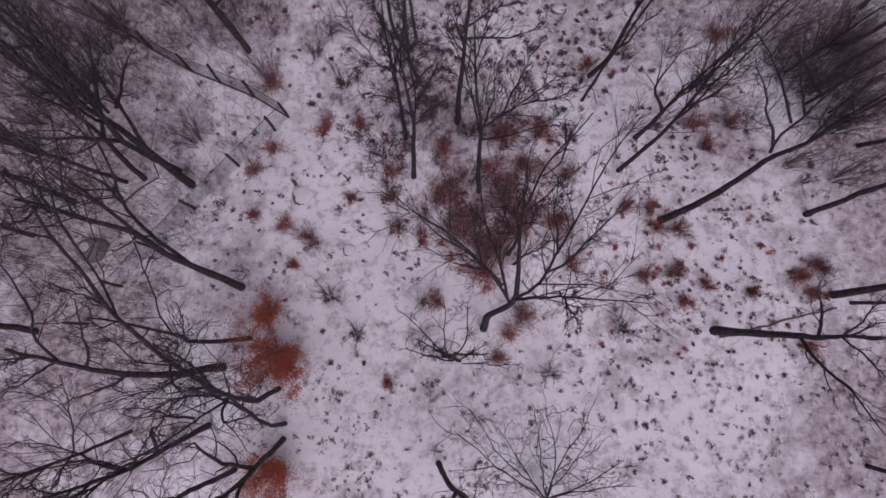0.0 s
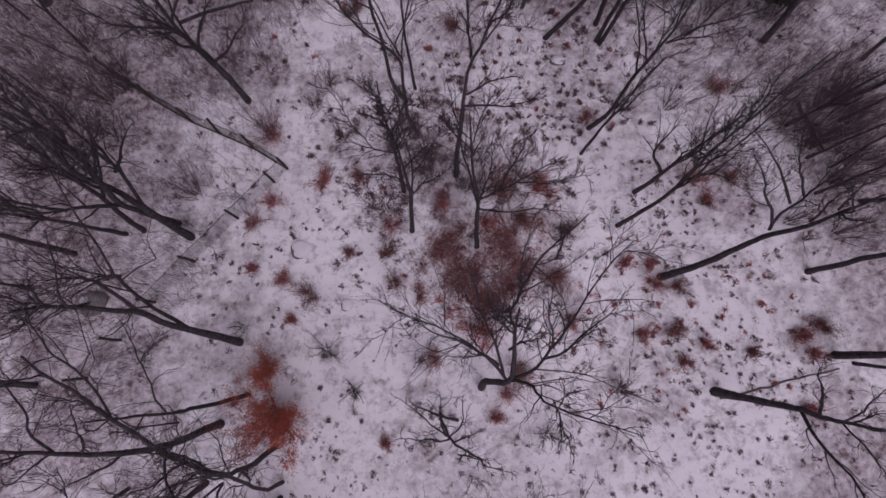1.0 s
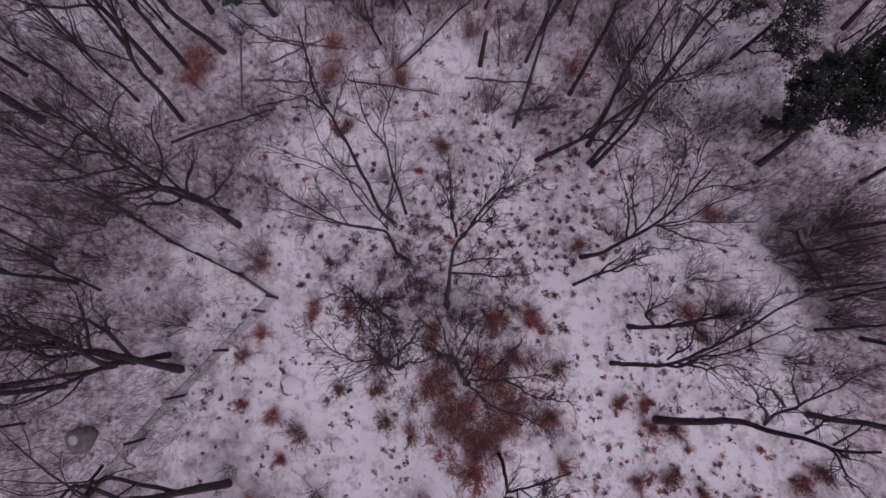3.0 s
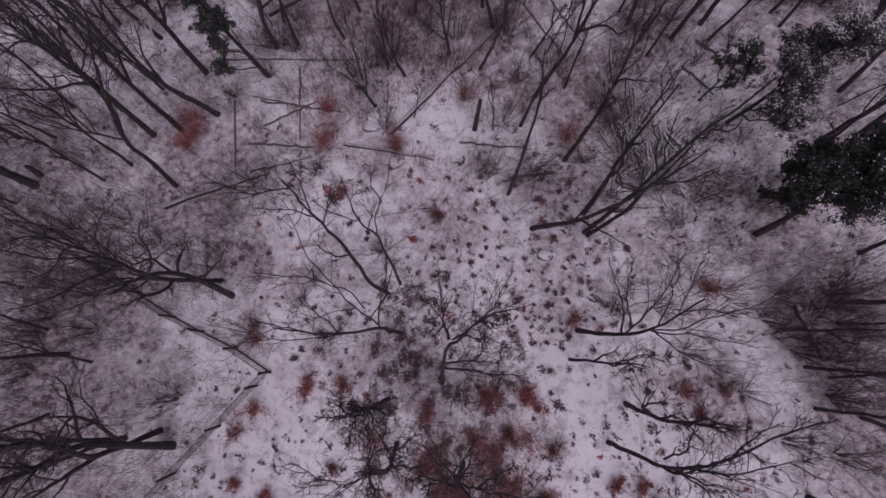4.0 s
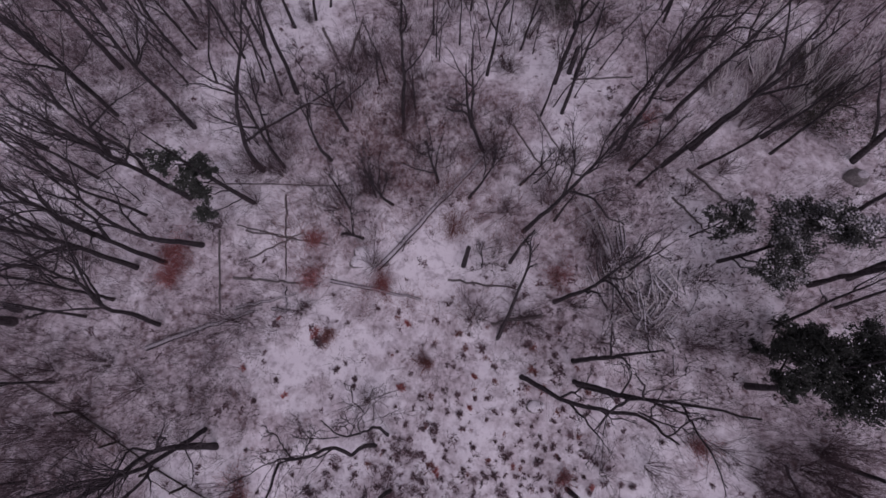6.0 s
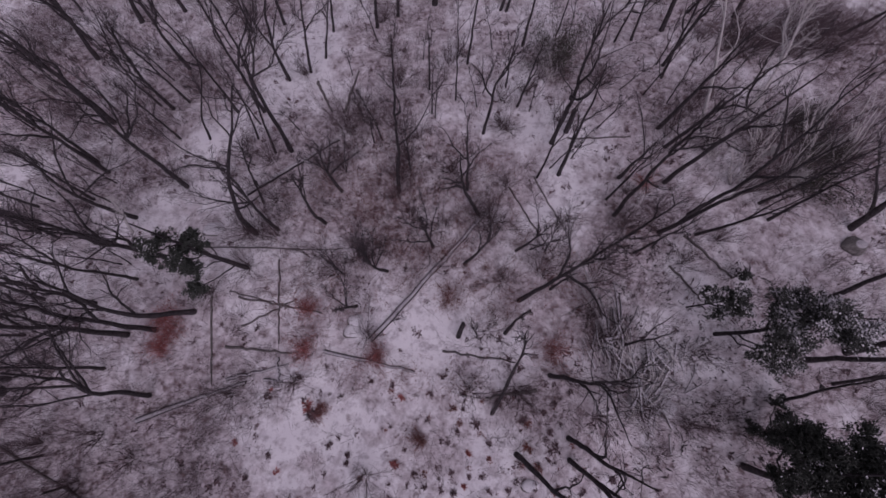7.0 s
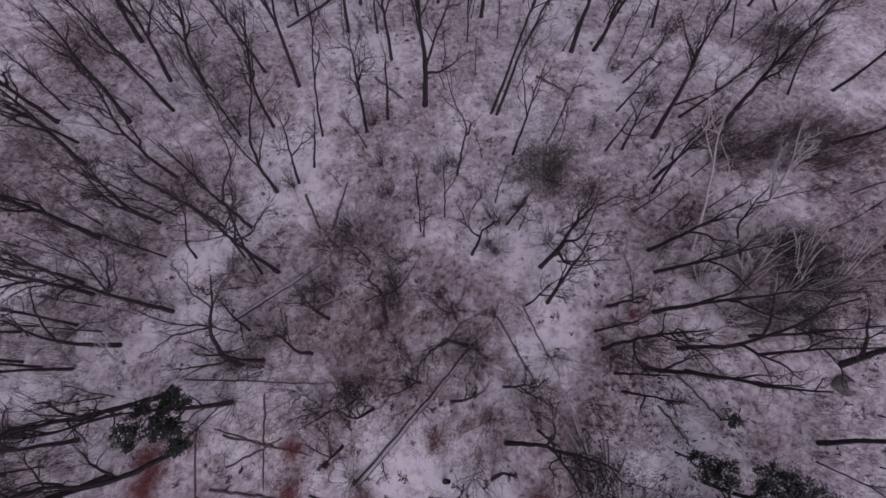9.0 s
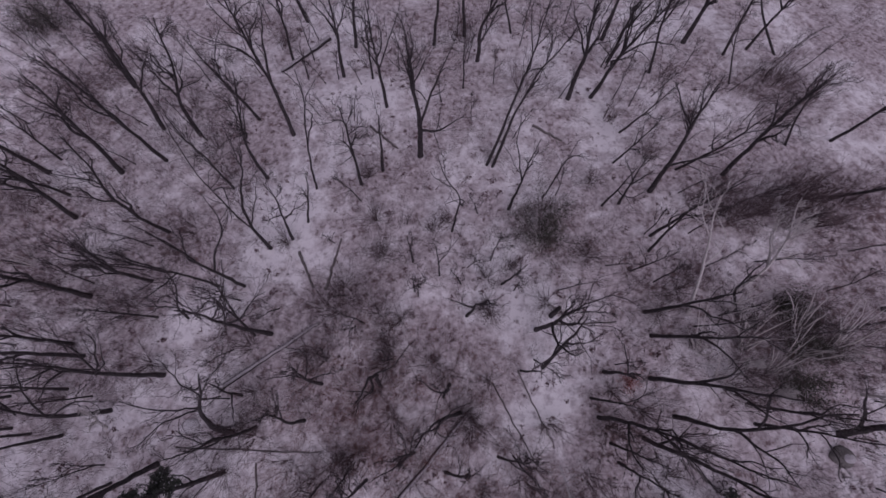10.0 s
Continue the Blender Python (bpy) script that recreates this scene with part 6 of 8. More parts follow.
bare_bush(-7.07, 17.59, 1.4, 2.11, 70)
bare_bush(-5.16, 15.53, 1.6, 2.06, 71)
bare_bush(2.62, 12.11, 2, 1.95, 72)
bare_bush(-2.48, 10.96, 2.2, 2.86, 73)
bare_bush(4.98, 25.87, 2.6, 3.19, 74)
bare_bush(-6.36, 19.36, 1.2, 2.11, 75)
bare_bush(16.53, 22.1, 0.9, 1.39, 76)
bare_bush(12.23, 16.7, 1.4, 1.97, 77)
bare_bush(13.45, 28.96, 3, 3.92, 78)
bare_bush(-2.8, 35.01, 2.4, 2.36, 79)
bare_bush(14.92, 17.03, 2.2, 2.57, 80)
bare_bush(16.29, 14.46, 2.6, 2.79, 81)
bare_bush(3.34, 13.79, 1.6, 1.94, 82)
bare_bush(-1.66, 21.01, 2, 2.42, 83)
bare_bush(-4.13, 45.75, 3.2, 5.61, 84)
bare_bush(-5.71, 42.84, 2.4, 3.81, 85)
bare_bush(0.19, 45.4, 3, 3.86, 86)
bare_bush(-1.95, 35.42, 2.4, 3.1, 87)
bare_bush(1.13, 37.77, 2.4, 3.57, 88)
bare_bush(5.2, 40.74, 2, 2.88, 89)
bare_bush(7.02, 37.59, 2.6, 3.92, 90)
bare_bush(12.09, 37.5, 2.4, 3.52, 91)
bare_bush(16.48, 36.91, 3, 4.59, 92)
bare_bush(10.18, 33.63, 2.4, 3.37, 93)
bare_bush(13.82, 32.83, 2.2, 2.97, 94)
bare_bush(6.31, 29.74, 1.8, 2.56, 95)
bare_bush(-4.19, 33.92, 2.4, 3.06, 96)
bare_bush(25.39, 39.54, 3.4, 5.08, 97)
bare_bush(19.73, 28.17, 1.6, 2.49, 98)
bare_bush(15.78, 24.78, 2.6, 3.71, 99)
bare_bush(18.41, 23.79, 2.2, 3.02, 100)
bare_bush(8.22, 25.7, 1.8, 2.8, 101)
bare_bush(-16.44, 52.85, 2.4, 4.27, 102)
bare_bush(-19.44, 45.89, 2.2, 3.96, 103)
bare_bush(-26.75, 47.94, 2.4, 4.51, 104)
bare_bush(0.15, 41.49, 2.6, 3.27, 105)
bare_bush(3.39, 37.14, 2.4, 4.27, 106)
bare_bush(6.87, 37.09, 2.4, 4.26, 107)
bare_bush(-1.24, 35.36, 2.2, 3.46, 108)
bare_bush(2.61, 34.24, 2, 3.42, 109)
bare_bush(10.92, 34.86, 2.2, 4.15, 110)
bare_bush(14.51, 34.13, 2.4, 4.09, 111)
bare_bush(31.55, 53.72, 3, 5.62, 112)
bare_bush(35.1, 54.97, 2.6, 4.79, 113)
bare_bush(23.63, 43.15, 2.4, 3.71, 114)
bare_bush(-0.21, 50.8, 2.2, 3.67, 115)
bare_bush(4.41, 52.28, 2.2, 3.26, 116)
bare_bush(-5.94, 35.04, 1.8, 3.5, 117)
bare_bush(-9.72, 43.01, 2, 2.97, 119)
bare_bush(-2.33, 71.68, 2.6, 5.2, 120)
bare_bush(13.22, 67.05, 3.4, 5.97, 121)
bare_bush(20.94, 63.82, 2.2, 3.71, 122)
bare_bush(38.58, 68.44, 3.2, 7.25, 123)
bare_bush(36.23, 55.39, 3, 6.65, 124)
bare_bush(-19.5, 66.14, 2.6, 4.92, 125)
bare_bush(-13.92, 57.69, 2.4, 3.97, 126)
bare_bush(-21.36, 54, 2.4, 4.3, 127)
bare_bush(-30.47, 56.85, 2.8, 5.9, 128)
bare_bush(7.63, 74.87, 2.4, 4.79, 129)
bare_bush(-11.55, 75.25, 2.8, 5.4, 130)
bare_bush(27.6, 68.8, 2.4, 5.06, 131)
bare_bush(-5.39, 24.61, 0.5, 1.11, 142)
bare_bush(22.5, 14.5, 2.6, 2.78, 146)
bare_bush(23.78, 12.16, 2.6, 2.71, 147)
bare_bush(20.93, 16.37, 2.2, 2.55, 148)
bare_bush(18.86, 17.87, 1.8, 2.29, 149)
bare_bush(25.42, 15.96, 2.8, 2.79, 150)
bare_bush(20.87, 9.63, 2.2, 2.69, 151)
bare_bush(23.47, 8.82, 2.4, 2.64, 152)
bare_bush(19.22, 12.15, 1.6, 2.18, 153)
bare_bush(-23.21, 22.86, 3, 3.65, 154)
bare_bush(-19.33, 23.56, 2.6, 3.3, 155)
bare_bush(-23.69, 19.24, 2.8, 3.56, 156)
bare_bush(-20.22, 20.59, 2.8, 3.57, 157)
bare_bush(-16.95, 22.05, 2.2, 2.91, 158)
bare_bush(-23.38, 17.38, 3, 3.51, 159)
bare_bush(-24.3, 13.84, 2.8, 3.1, 160)
bare_bush(-20.29, 16.36, 2.2, 2.82, 161)
bare_bush(-19.55, 19.29, 2.4, 2.87, 162)
bare_bush(22.97, 14.35, 3, 3.12, 163)
bare_bush(23.98, 11.8, 3, 3.05, 164)
bare_bush(22.03, 17.56, 2.4, 2.94, 165)
bare_bush(25.64, 17.71, 2.8, 2.9, 166)
bare_bush(-23.89, 16.04, 3, 3.44, 167)
bare_bush(-20.74, 18.61, 3, 3.49, 168)
bare_bush(23.98, 16.72, 3.2, 3.54, 169)
bare_bush(21.62, 15.33, 2.4, 2.93, 170)
bare_bush(24.74, 13.6, 3, 3.15, 171)
bare_bush(29.51, 55.73, 3, 5.26, 172)
bare_bush(33.03, 54.83, 3, 5.21, 173)
bare_bush(36.99, 55.08, 3, 5.23, 174)
bare_bush(39.97, 54.2, 3, 5.18, 175)
bare_bush(26.46, 54.51, 2.4, 4.27, 176)
bare_bush(39.68, 68.36, 3, 6.17, 177)
bare_bush(41.59, 66.08, 2.8, 5.48, 178)
bare_bush(30.8, 43.34, 2.6, 5.31, 190)
bare_bush(28.29, 44.2, 2.4, 4.56, 191)
bare_bush(32.41, 42.14, 2.6, 5.23, 192)
bare_bush(32.59, 44.55, 2.4, 4.58, 193)
bare_bush(26.7, 41.06, 2, 4.01, 194)
bare_bush(25.58, 15.10, 2.4, 4.2, 210)
bare_bush(26.50, 13.20, 2.4, 4, 211)
bare_bush(25.13, 17.07, 1.8, 3.4, 212)
bare_bush(23.55, 14.81, 1.6, 3, 213)
bare_bush(22.24, 15.47, 1.5, 2.8, 214)
bare_bush(29.3, 52.6, 2.9, 3.2, 240)
bare_bush(30.6, 53.4, 2.6, 3, 241)
bare_bush(28.4, 53.6, 2.4, 2.6, 242)
bare_bush(33.6, 52.4, 3.2, 3.6, 243)
bare_bush(35, 53.2, 3, 3.6, 244)
bare_bush(36.2, 52.2, 2.8, 3.2, 245)
bare_bush(34.4, 54.2, 2.6, 3, 246)
bare_bush(32.2, 53.5, 2.4, 2.8, 247)
bare_bush(0, 39.6, 2.3, 2.4, 248)
dark_shrub(10.95, 0.41, 0.9, 1.5, 230)
dark_shrub(6.79, -1.80, 0.7, 1.1, 231)
dark_shrub(-5.73, 2.69, 0.8, 1.2, 232)
dark_shrub(-3.94, 0.43, 0.8, 1, 233)
dark_shrub(16.31, 10.85, 0.5, 0.8, 234)
dark_shrub(21.69, 8.57, 0.6, 1, 235)
ivy_bush(13.24, 51.78, 3.2, 5.91, 132)
ivy_bush(29.93, 39.68, 2.6, 4.36, 133)
ivy_bush(-38.6, 77.94, 4, 7.32, 134)
ivy_bush(32.27, 42.54, 1.6, 3.3, 195)
ivy_bush(31.19, 45.45, 1.6, 2.56, 196)
pale_bush(27.29, 42.17, 4.8, 4.42, 179)
pale_bush(25, 40.26, 3.8, 3.57, 180)
pale_bush(31.9, 43.73, 4.8, 4.51, 181)
pale_bush(33.28, 41.68, 4.5, 4.01, 182)
pale_bush(28.98, 40.58, 4.2, 4.36, 183)
pale_bush(13.51, 31.03, 2.6, 3.25, 184)
pale_bush(12.93, 50.37, 2.6, 4.06, 185)
pale_bush(26.85, 45.16, 4.8, 4.23, 186)
pale_bush(28.46, 43.65, 4.8, 4.15, 187)
pale_bush(-17.38, 59.57, 2.4, 3.56, 188)
pale_bush(-28.96, 50.02, 2.2, 3.71, 189)
pale_bush(23.9, 42.2, 4.4, 2.6, 190)
pale_bush(34.3, 42.3, 4.8, 3.2, 191)
pale_bush(31.4, 42.0, 4.2, 3.4, 192)


# ---- thin saplings of the understorey ----
def sapling(x, y, h, seed):
    rng = np.random.default_rng(5000 + seed)
    lean = rng.normal(0, 0.12 * h, 2)
    return bare_tree(x, y, h, 0.022 + 0.007 * h, ((lean[0] * 0.4, lean[1] * 0.4, h * 0.5), (lean[0], lean[1], h * 0.95)), 5000 + seed, "thin bare sapling of the understorey in snow", 0.5, None, 0.3, "bare_sapling", "understorey saplings")


patterns = [sapling(x, y, h, i) for i, (x, y, h) in enumerate(((-8, 46, 4.2), (14, 47, 5.1), (-20, 35, 4.6), (24, 44, 6.3), (2, 53, 3.6), (-30, 50, 5.6), (33, 30, 4.8), (8, 64, 4.0)))]
pick = np.random.default_rng(77)
count = 0
while count < 150:
    x, y = pick.uniform(-42, 44), pick.uniform(12, 84)
    # few in the clearing, most where the wood is thick
    open_ground = math.exp(-((x - 1) / 13) ** 2 - ((y - 12) / 16) ** 2)
    if pick.random() < 0.25 + 0.75 * min(1, max(0, (y - 20) / 25)) - 1.2 * open_ground:
        copy_thing(patterns[pick.integers(8)], pose(x, y, ground_z(x, y), 0, 0, pick.uniform(0, 360)))
        count += 1


# ---- brushwood thickets between the trees ----
thickets = []
for i, (x, y, h, w) in enumerate(((-4, 42, 2.2, 1.6), (6, 38, 1.8, 1.4), (13, 46, 2.6, 1.8), (-12, 44, 2.0, 1.5), (20, 34, 1.6, 1.6), (0, 50, 2.4, 1.6))):
    thickets.append(shrub(x, y, h, w, 6000 + i, "thicket of fine bare mauve-brown shoots", BRUSH, stems=16, name="brush_thicket", group="brushwood thickets", spread=50))
count = 0
while count < 44:
    x, y = pick.normal(4, 17), pick.normal(42, 13)
    if y > 24 and abs(x) < 42 and y < 80:
        copy_thing(thickets[pick.integers(6)], pose(x, y, ground_z(x, y), 0, 0, pick.uniform(0, 360)))
        count += 1


# ---- low withered growth that nobody could count ----
def undergrowth(name, label, places, seed, mat, size, blades, wide=0.2, loose=0.62, reach=1.0):
    rng = np.random.default_rng(seed)
    n = len(places)
    c = np.repeat(places, blades, axis=0)
    s = np.repeat(rng.uniform(0.45, 1.5, n) * size, blades)
    turn = rng.random(n * blades) * 2 * np.pi
    out = np.stack([np.cos(turn), np.sin(turn), rng.uniform(0.2, 1.6, n * blades)], -1)
    drift = np.repeat(rng.uniform(0, np.pi, n), blades)
    stray = rng.normal(0, 1, (2, len(s))) * np.array([[loose], [loose * 0.65]]) * s
    start = c + np.stack([np.cos(drift) * stray[0] - np.sin(drift) * stray[1], np.sin(drift) * stray[0] + np.cos(drift) * stray[1], 0 * s - 0.01], -1)
    P = grow(rng, start, out, s * rng.uniform(0.5, 1.3, len(s)) * reach, 2, 0.3, -0.2)
    across = np.stack([-np.sin(turn), np.cos(turn), rng.normal(0, 0.4, len(turn))], -1) * (s * wide)[:, None]
    V = np.stack([P[:, 0], P[:, 1] + across, P[:, 2], P[:, 1] - across], 1)
    F = np.arange(4 * len(c)).reshape(-1, 4)
    tagged(new(name, mesh_of(name, V.reshape(-1, 3), F, mat)), label, "undergrowth", kind="stuff")


def scattered(seed, count, x, y, w, h, clump, noise_share=0.45):
    """Places in an oval stretch of ground, thinning out to its rim, denser in some patches than in others."""
    rng = np.random.default_rng(seed)
    r, a = rng.random(count * 5) ** 0.6, rng.random(count * 5) * 2 * np.pi
    px, py = x + w * r * np.cos(a), y + h * r * np.sin(a)
    keep = np.sin(px * clump + 2.1 * np.sin(py * clump * 0.7)) * np.sin(py * clump * 1.2 + 0.8 * np.sin(px * clump)) + rng.normal(0, noise_share, len(px)) > 0.05
    px, py = px[keep][:count], py[keep][:count]
    return np.stack([px, py, ground_z(px, py)], -1)


def spaced(seed, x, y, w, h, step):
    """Places about a step apart in an oval stretch of ground."""
    rng = np.random.default_rng(seed)
    u, v = np.meshgrid(np.arange(-w, w, step), np.arange(-h, h, step))
    u, v = (u + rng.normal(0, 0.27 * step, u.shape)).ravel(), (v + rng.normal(0, 0.27 * step, v.shape)).ravel()
    keep = (u / w) ** 2 + (v / h) ** 2 + rng.normal(0, 0.25, len(u)) < 0.9
    u, v = u[keep] + x, v[keep] + y
    return np.stack([u, v, ground_z(u, v)], -1)


# ---- rosettes of withered herbs and ferns, one mesh each ----
def rosette(name, label, mat, seed, fronds):
    """A low ragged tuft about a metre wide: drooping fronds of uneven length round a few roots, with frayed leaflets along them."""
    rng = np.random.default_rng(seed)
    n = fronds * 3
    root = rng.normal(0, 0.11, (3, 2))[rng.integers(0, 3, n)]
    turn = rng.random(n) * 2 * np.pi
    reach = rng.uniform(0.12, 0.40, n) * (1 + 0.3 * np.sin(turn + seed))
    out = np.stack([np.cos(turn), np.sin(turn), 0 * turn], -1)
    across = np.stack([-np.sin(turn), np.cos(turn), rng.normal(0, 0.5, n)], -1) * rng.uniform(0.018, 0.042, (n, 1))
    rise = rng.uniform(0.06, 0.36, n)[:, None] * np.array([0, 0, 1.0])
    foot = np.concatenate([root, np.full((n, 1), 0.02)], 1)
    middle, tip = foot + out * reach[:, None] * rng.uniform(0.4, 0.7, (n, 1)) + rise, foot + out * reach[:, None] + rise * rng.uniform(0.1, 0.8, (n, 1))
    V = np.stack([foot, middle + across, tip, middle - across], 1).reshape(-1, 3)
    F = np.arange(4 * n).reshape(n, 4)
    pick = rng.integers(0, n, n)
    share = rng.uniform(0.2, 1.1, (n, 1))
    leaflets = leaf_cards(rng, middle[pick] * (1 - share) + tip[pick] * share + rng.normal(0, 0.025, (n, 3)), 0.032, 0.3)
    return mesh_of(name, *joined([(V, F), leaflets]), mat), label


DARK_TUFTS = [rosette("herb_tuft", "dark mauve-brown withered herb tuft in snow", TUFT, 40 + i, 15 + i % 5) for i in range(9)]
RED_TUFTS = [rosette("herb_tuft", "red-brown withered fern tuft in snow", RED if i % 3 else RUSSET, 60 + i, 16 + i % 4) for i in range(6)]
tufts = 0


def herb_tuft(x, y, width, kinds):
    global tufts
    tufts += 1
    data, label = kinds[tufts % len(kinds)]
    ob = tagged(new("herb_tuft", data), label, "herb tuft", "withered herb tufts")
    ob.matrix_basis = pose(x, y, ground_z(x, y) - 0.01, 0, 0, tufts * 77 % 360) @ Matrix.Diagonal((width, width, min(width, 0.8), 1))


herb_tuft(-8.11, 25.74, 0.57, DARK_TUFTS)
herb_tuft(-3.44, 25.75, 0.52, DARK_TUFTS)
herb_tuft(-4.09, 22.77, 0.69, DARK_TUFTS)
herb_tuft(-5.33, 24.58, 1.41, DARK_TUFTS)
herb_tuft(-2.78, 22.20, 0.73, DARK_TUFTS)
herb_tuft(1.42, 21.22, 0.59, DARK_TUFTS)
herb_tuft(1.95, 20.33, 0.62, DARK_TUFTS)
herb_tuft(-0.20, 20.55, 0.40, DARK_TUFTS)
herb_tuft(0.52, 19.49, 0.58, DARK_TUFTS)
herb_tuft(1.58, 19.30, 0.62, DARK_TUFTS)
herb_tuft(2.18, 19.53, 0.49, DARK_TUFTS)
herb_tuft(3.01, 20.13, 0.44, DARK_TUFTS)
herb_tuft(3.72, 20.12, 0.80, DARK_TUFTS)
herb_tuft(4.80, 20.96, 0.62, DARK_TUFTS)
herb_tuft(5.99, 20.24, 0.62, DARK_TUFTS)
herb_tuft(7.03, 20.22, 0.57, DARK_TUFTS)
herb_tuft(7.31, 19.47, 0.57, DARK_TUFTS)
herb_tuft(0.69, 18.64, 0.57, DARK_TUFTS)
herb_tuft(2.28, 18.61, 0.52, DARK_TUFTS)
herb_tuft(2.73, 18.41, 0.39, DARK_TUFTS)
herb_tuft(3.86, 19.26, 0.57, DARK_TUFTS)
herb_tuft(4.52, 18.25, 0.61, DARK_TUFTS)
herb_tuft(5.44, 19.74, 0.53, DARK_TUFTS)
herb_tuft(8.68, 18.74, 0.52, DARK_TUFTS)
herb_tuft(9.34, 18.33, 0.52, DARK_TUFTS)
herb_tuft(5.91, 18.56, 0.43, DARK_TUFTS)
herb_tuft(-0.90, 17.99, 0.44, DARK_TUFTS)
herb_tuft(-0.43, 17.58, 0.39, DARK_TUFTS)
herb_tuft(-0.08, 17.71, 0.70, DARK_TUFTS)
herb_tuft(0.62, 17.97, 0.61, DARK_TUFTS)
herb_tuft(-0.53, 17.12, 0.39, DARK_TUFTS)
herb_tuft(2.78, 17.61, 0.43, DARK_TUFTS)
herb_tuft(3.97, 16.94, 0.60, DARK_TUFTS)
herb_tuft(5.66, 16.76, 0.81, DARK_TUFTS)
herb_tuft(6.56, 17.72, 0.65, DARK_TUFTS)
herb_tuft(7.57, 17.34, 0.47, DARK_TUFTS)
herb_tuft(8.42, 17.27, 0.81, DARK_TUFTS)
herb_tuft(0.94, 16.71, 0.60, DARK_TUFTS)
herb_tuft(1.45, 16.45, 0.56, DARK_TUFTS)
herb_tuft(2.96, 18.10, 0.43, DARK_TUFTS)
herb_tuft(5.05, 16.80, 0.43, DARK_TUFTS)
herb_tuft(-2.63, 16.61, 0.87, DARK_TUFTS)
herb_tuft(-0.45, 15.78, 0.73, DARK_TUFTS)
herb_tuft(10.20, 20.34, 0.62, DARK_TUFTS)
herb_tuft(10.48, 18.68, 0.78, DARK_TUFTS)
herb_tuft(8.20, 19.32, 0.44, DARK_TUFTS)
herb_tuft(8.48, 18.35, 0.56, DARK_TUFTS)
herb_tuft(8.92, 18.18, 0.56, DARK_TUFTS)
herb_tuft(9.40, 18.13, 0.52, DARK_TUFTS)
herb_tuft(9.70, 17.47, 0.43, DARK_TUFTS)
herb_tuft(7.47, 18.50, 0.48, DARK_TUFTS)
herb_tuft(6.81, 17.88, 0.47, DARK_TUFTS)
herb_tuft(11.97, 17.28, 0.51, DARK_TUFTS)
herb_tuft(11.40, 17.51, 0.39, DARK_TUFTS)
herb_tuft(12.59, 16.91, 0.64, DARK_TUFTS)
herb_tuft(12.35, 16.18, 0.67, DARK_TUFTS)
herb_tuft(13.28, 16.14, 0.55, DARK_TUFTS)
herb_tuft(11.18, 16.51, 0.47, DARK_TUFTS)
herb_tuft(14.41, 21.60, 0.49, DARK_TUFTS)
herb_tuft(15.26, 21.62, 0.35, DARK_TUFTS)
herb_tuft(13.55, 20.92, 0.66, DARK_TUFTS)
herb_tuft(15.92, 18.39, 0.56, DARK_TUFTS)
herb_tuft(9.39, 15.40, 0.84, DARK_TUFTS)
herb_tuft(9.08, 15.78, 0.59, DARK_TUFTS)
herb_tuft(7.18, 16.57, 0.51, DARK_TUFTS)
herb_tuft(7.43, 16.12, 0.42, DARK_TUFTS)
herb_tuft(7.89, 16.60, 0.34, DARK_TUFTS)
herb_tuft(8.54, 15.86, 0.51, DARK_TUFTS)
herb_tuft(9.07, 14.75, 0.59, DARK_TUFTS)
herb_tuft(7.57, 15.17, 0.46, DARK_TUFTS)
herb_tuft(8.35, 13.50, 0.70, DARK_TUFTS)
herb_tuft(6.78, 12.52, 0.49, DARK_TUFTS)
herb_tuft(8.21, 12.26, 0.57, DARK_TUFTS)
herb_tuft(8.68, 11.54, 0.73, DARK_TUFTS)
herb_tuft(13.98, 15.97, 0.63, DARK_TUFTS)
herb_tuft(10.95, 14.58, 0.75, DARK_TUFTS)
herb_tuft(14.31, 14.42, 0.70, DARK_TUFTS)
herb_tuft(16.14, 13.66, 0.98, DARK_TUFTS)
herb_tuft(13.10, 13.52, 0.49, DARK_TUFTS)
herb_tuft(13.87, 12.25, 0.97, DARK_TUFTS)
herb_tuft(-7.27, 14.46, 0.78, DARK_TUFTS)
herb_tuft(-6.77, 14.94, 0.69, DARK_TUFTS)
herb_tuft(-5.40, 15.74, 0.87, DARK_TUFTS)
herb_tuft(-3.71, 17.02, 0.66, DARK_TUFTS)
herb_tuft(-6.01, 17.39, 0.62, DARK_TUFTS)
herb_tuft(-8.61, 15.76, 0.48, DARK_TUFTS)
herb_tuft(-3.95, 14.76, 0.52, DARK_TUFTS)
herb_tuft(-8.03, 18.10, 0.44, DARK_TUFTS)
herb_tuft(-9.45, 18.12, 0.49, DARK_TUFTS)
herb_tuft(-4.99, 18.22, 0.53, DARK_TUFTS)
herb_tuft(-6.50, 16.74, 0.44, DARK_TUFTS)
herb_tuft(0.15, 21.57, 0.91, RED_TUFTS)
herb_tuft(1.94, 17.16, 0.65, RED_TUFTS)
herb_tuft(2.29, 16.89, 0.56, RED_TUFTS)
herb_tuft(6.90, 17.06, 0.51, RED_TUFTS)
herb_tuft(8.16, 15.10, 0.55, RED_TUFTS)
herb_tuft(2.42, 16.63, 0.43, RED_TUFTS)
herb_tuft(11.61, 15.94, 0.59, RED_TUFTS)
herb_tuft(-6.19, 12.52, 1.10, RED_TUFTS)
herb_tuft(-2.51, 12.25, 0.67, RED_TUFTS)
herb_tuft(1.86, 13.07, 0.50, RED_TUFTS)
herb_tuft(5.17, 12.52, 0.58, RED_TUFTS)
herb_tuft(6.75, 11.95, 0.82, RED_TUFTS)
herb_tuft(7.37, 11.52, 0.73, RED_TUFTS)
herb_tuft(-10.69, 12.59, 0.62, DARK_TUFTS)
herb_tuft(-11.95, 12.55, 0.53, DARK_TUFTS)
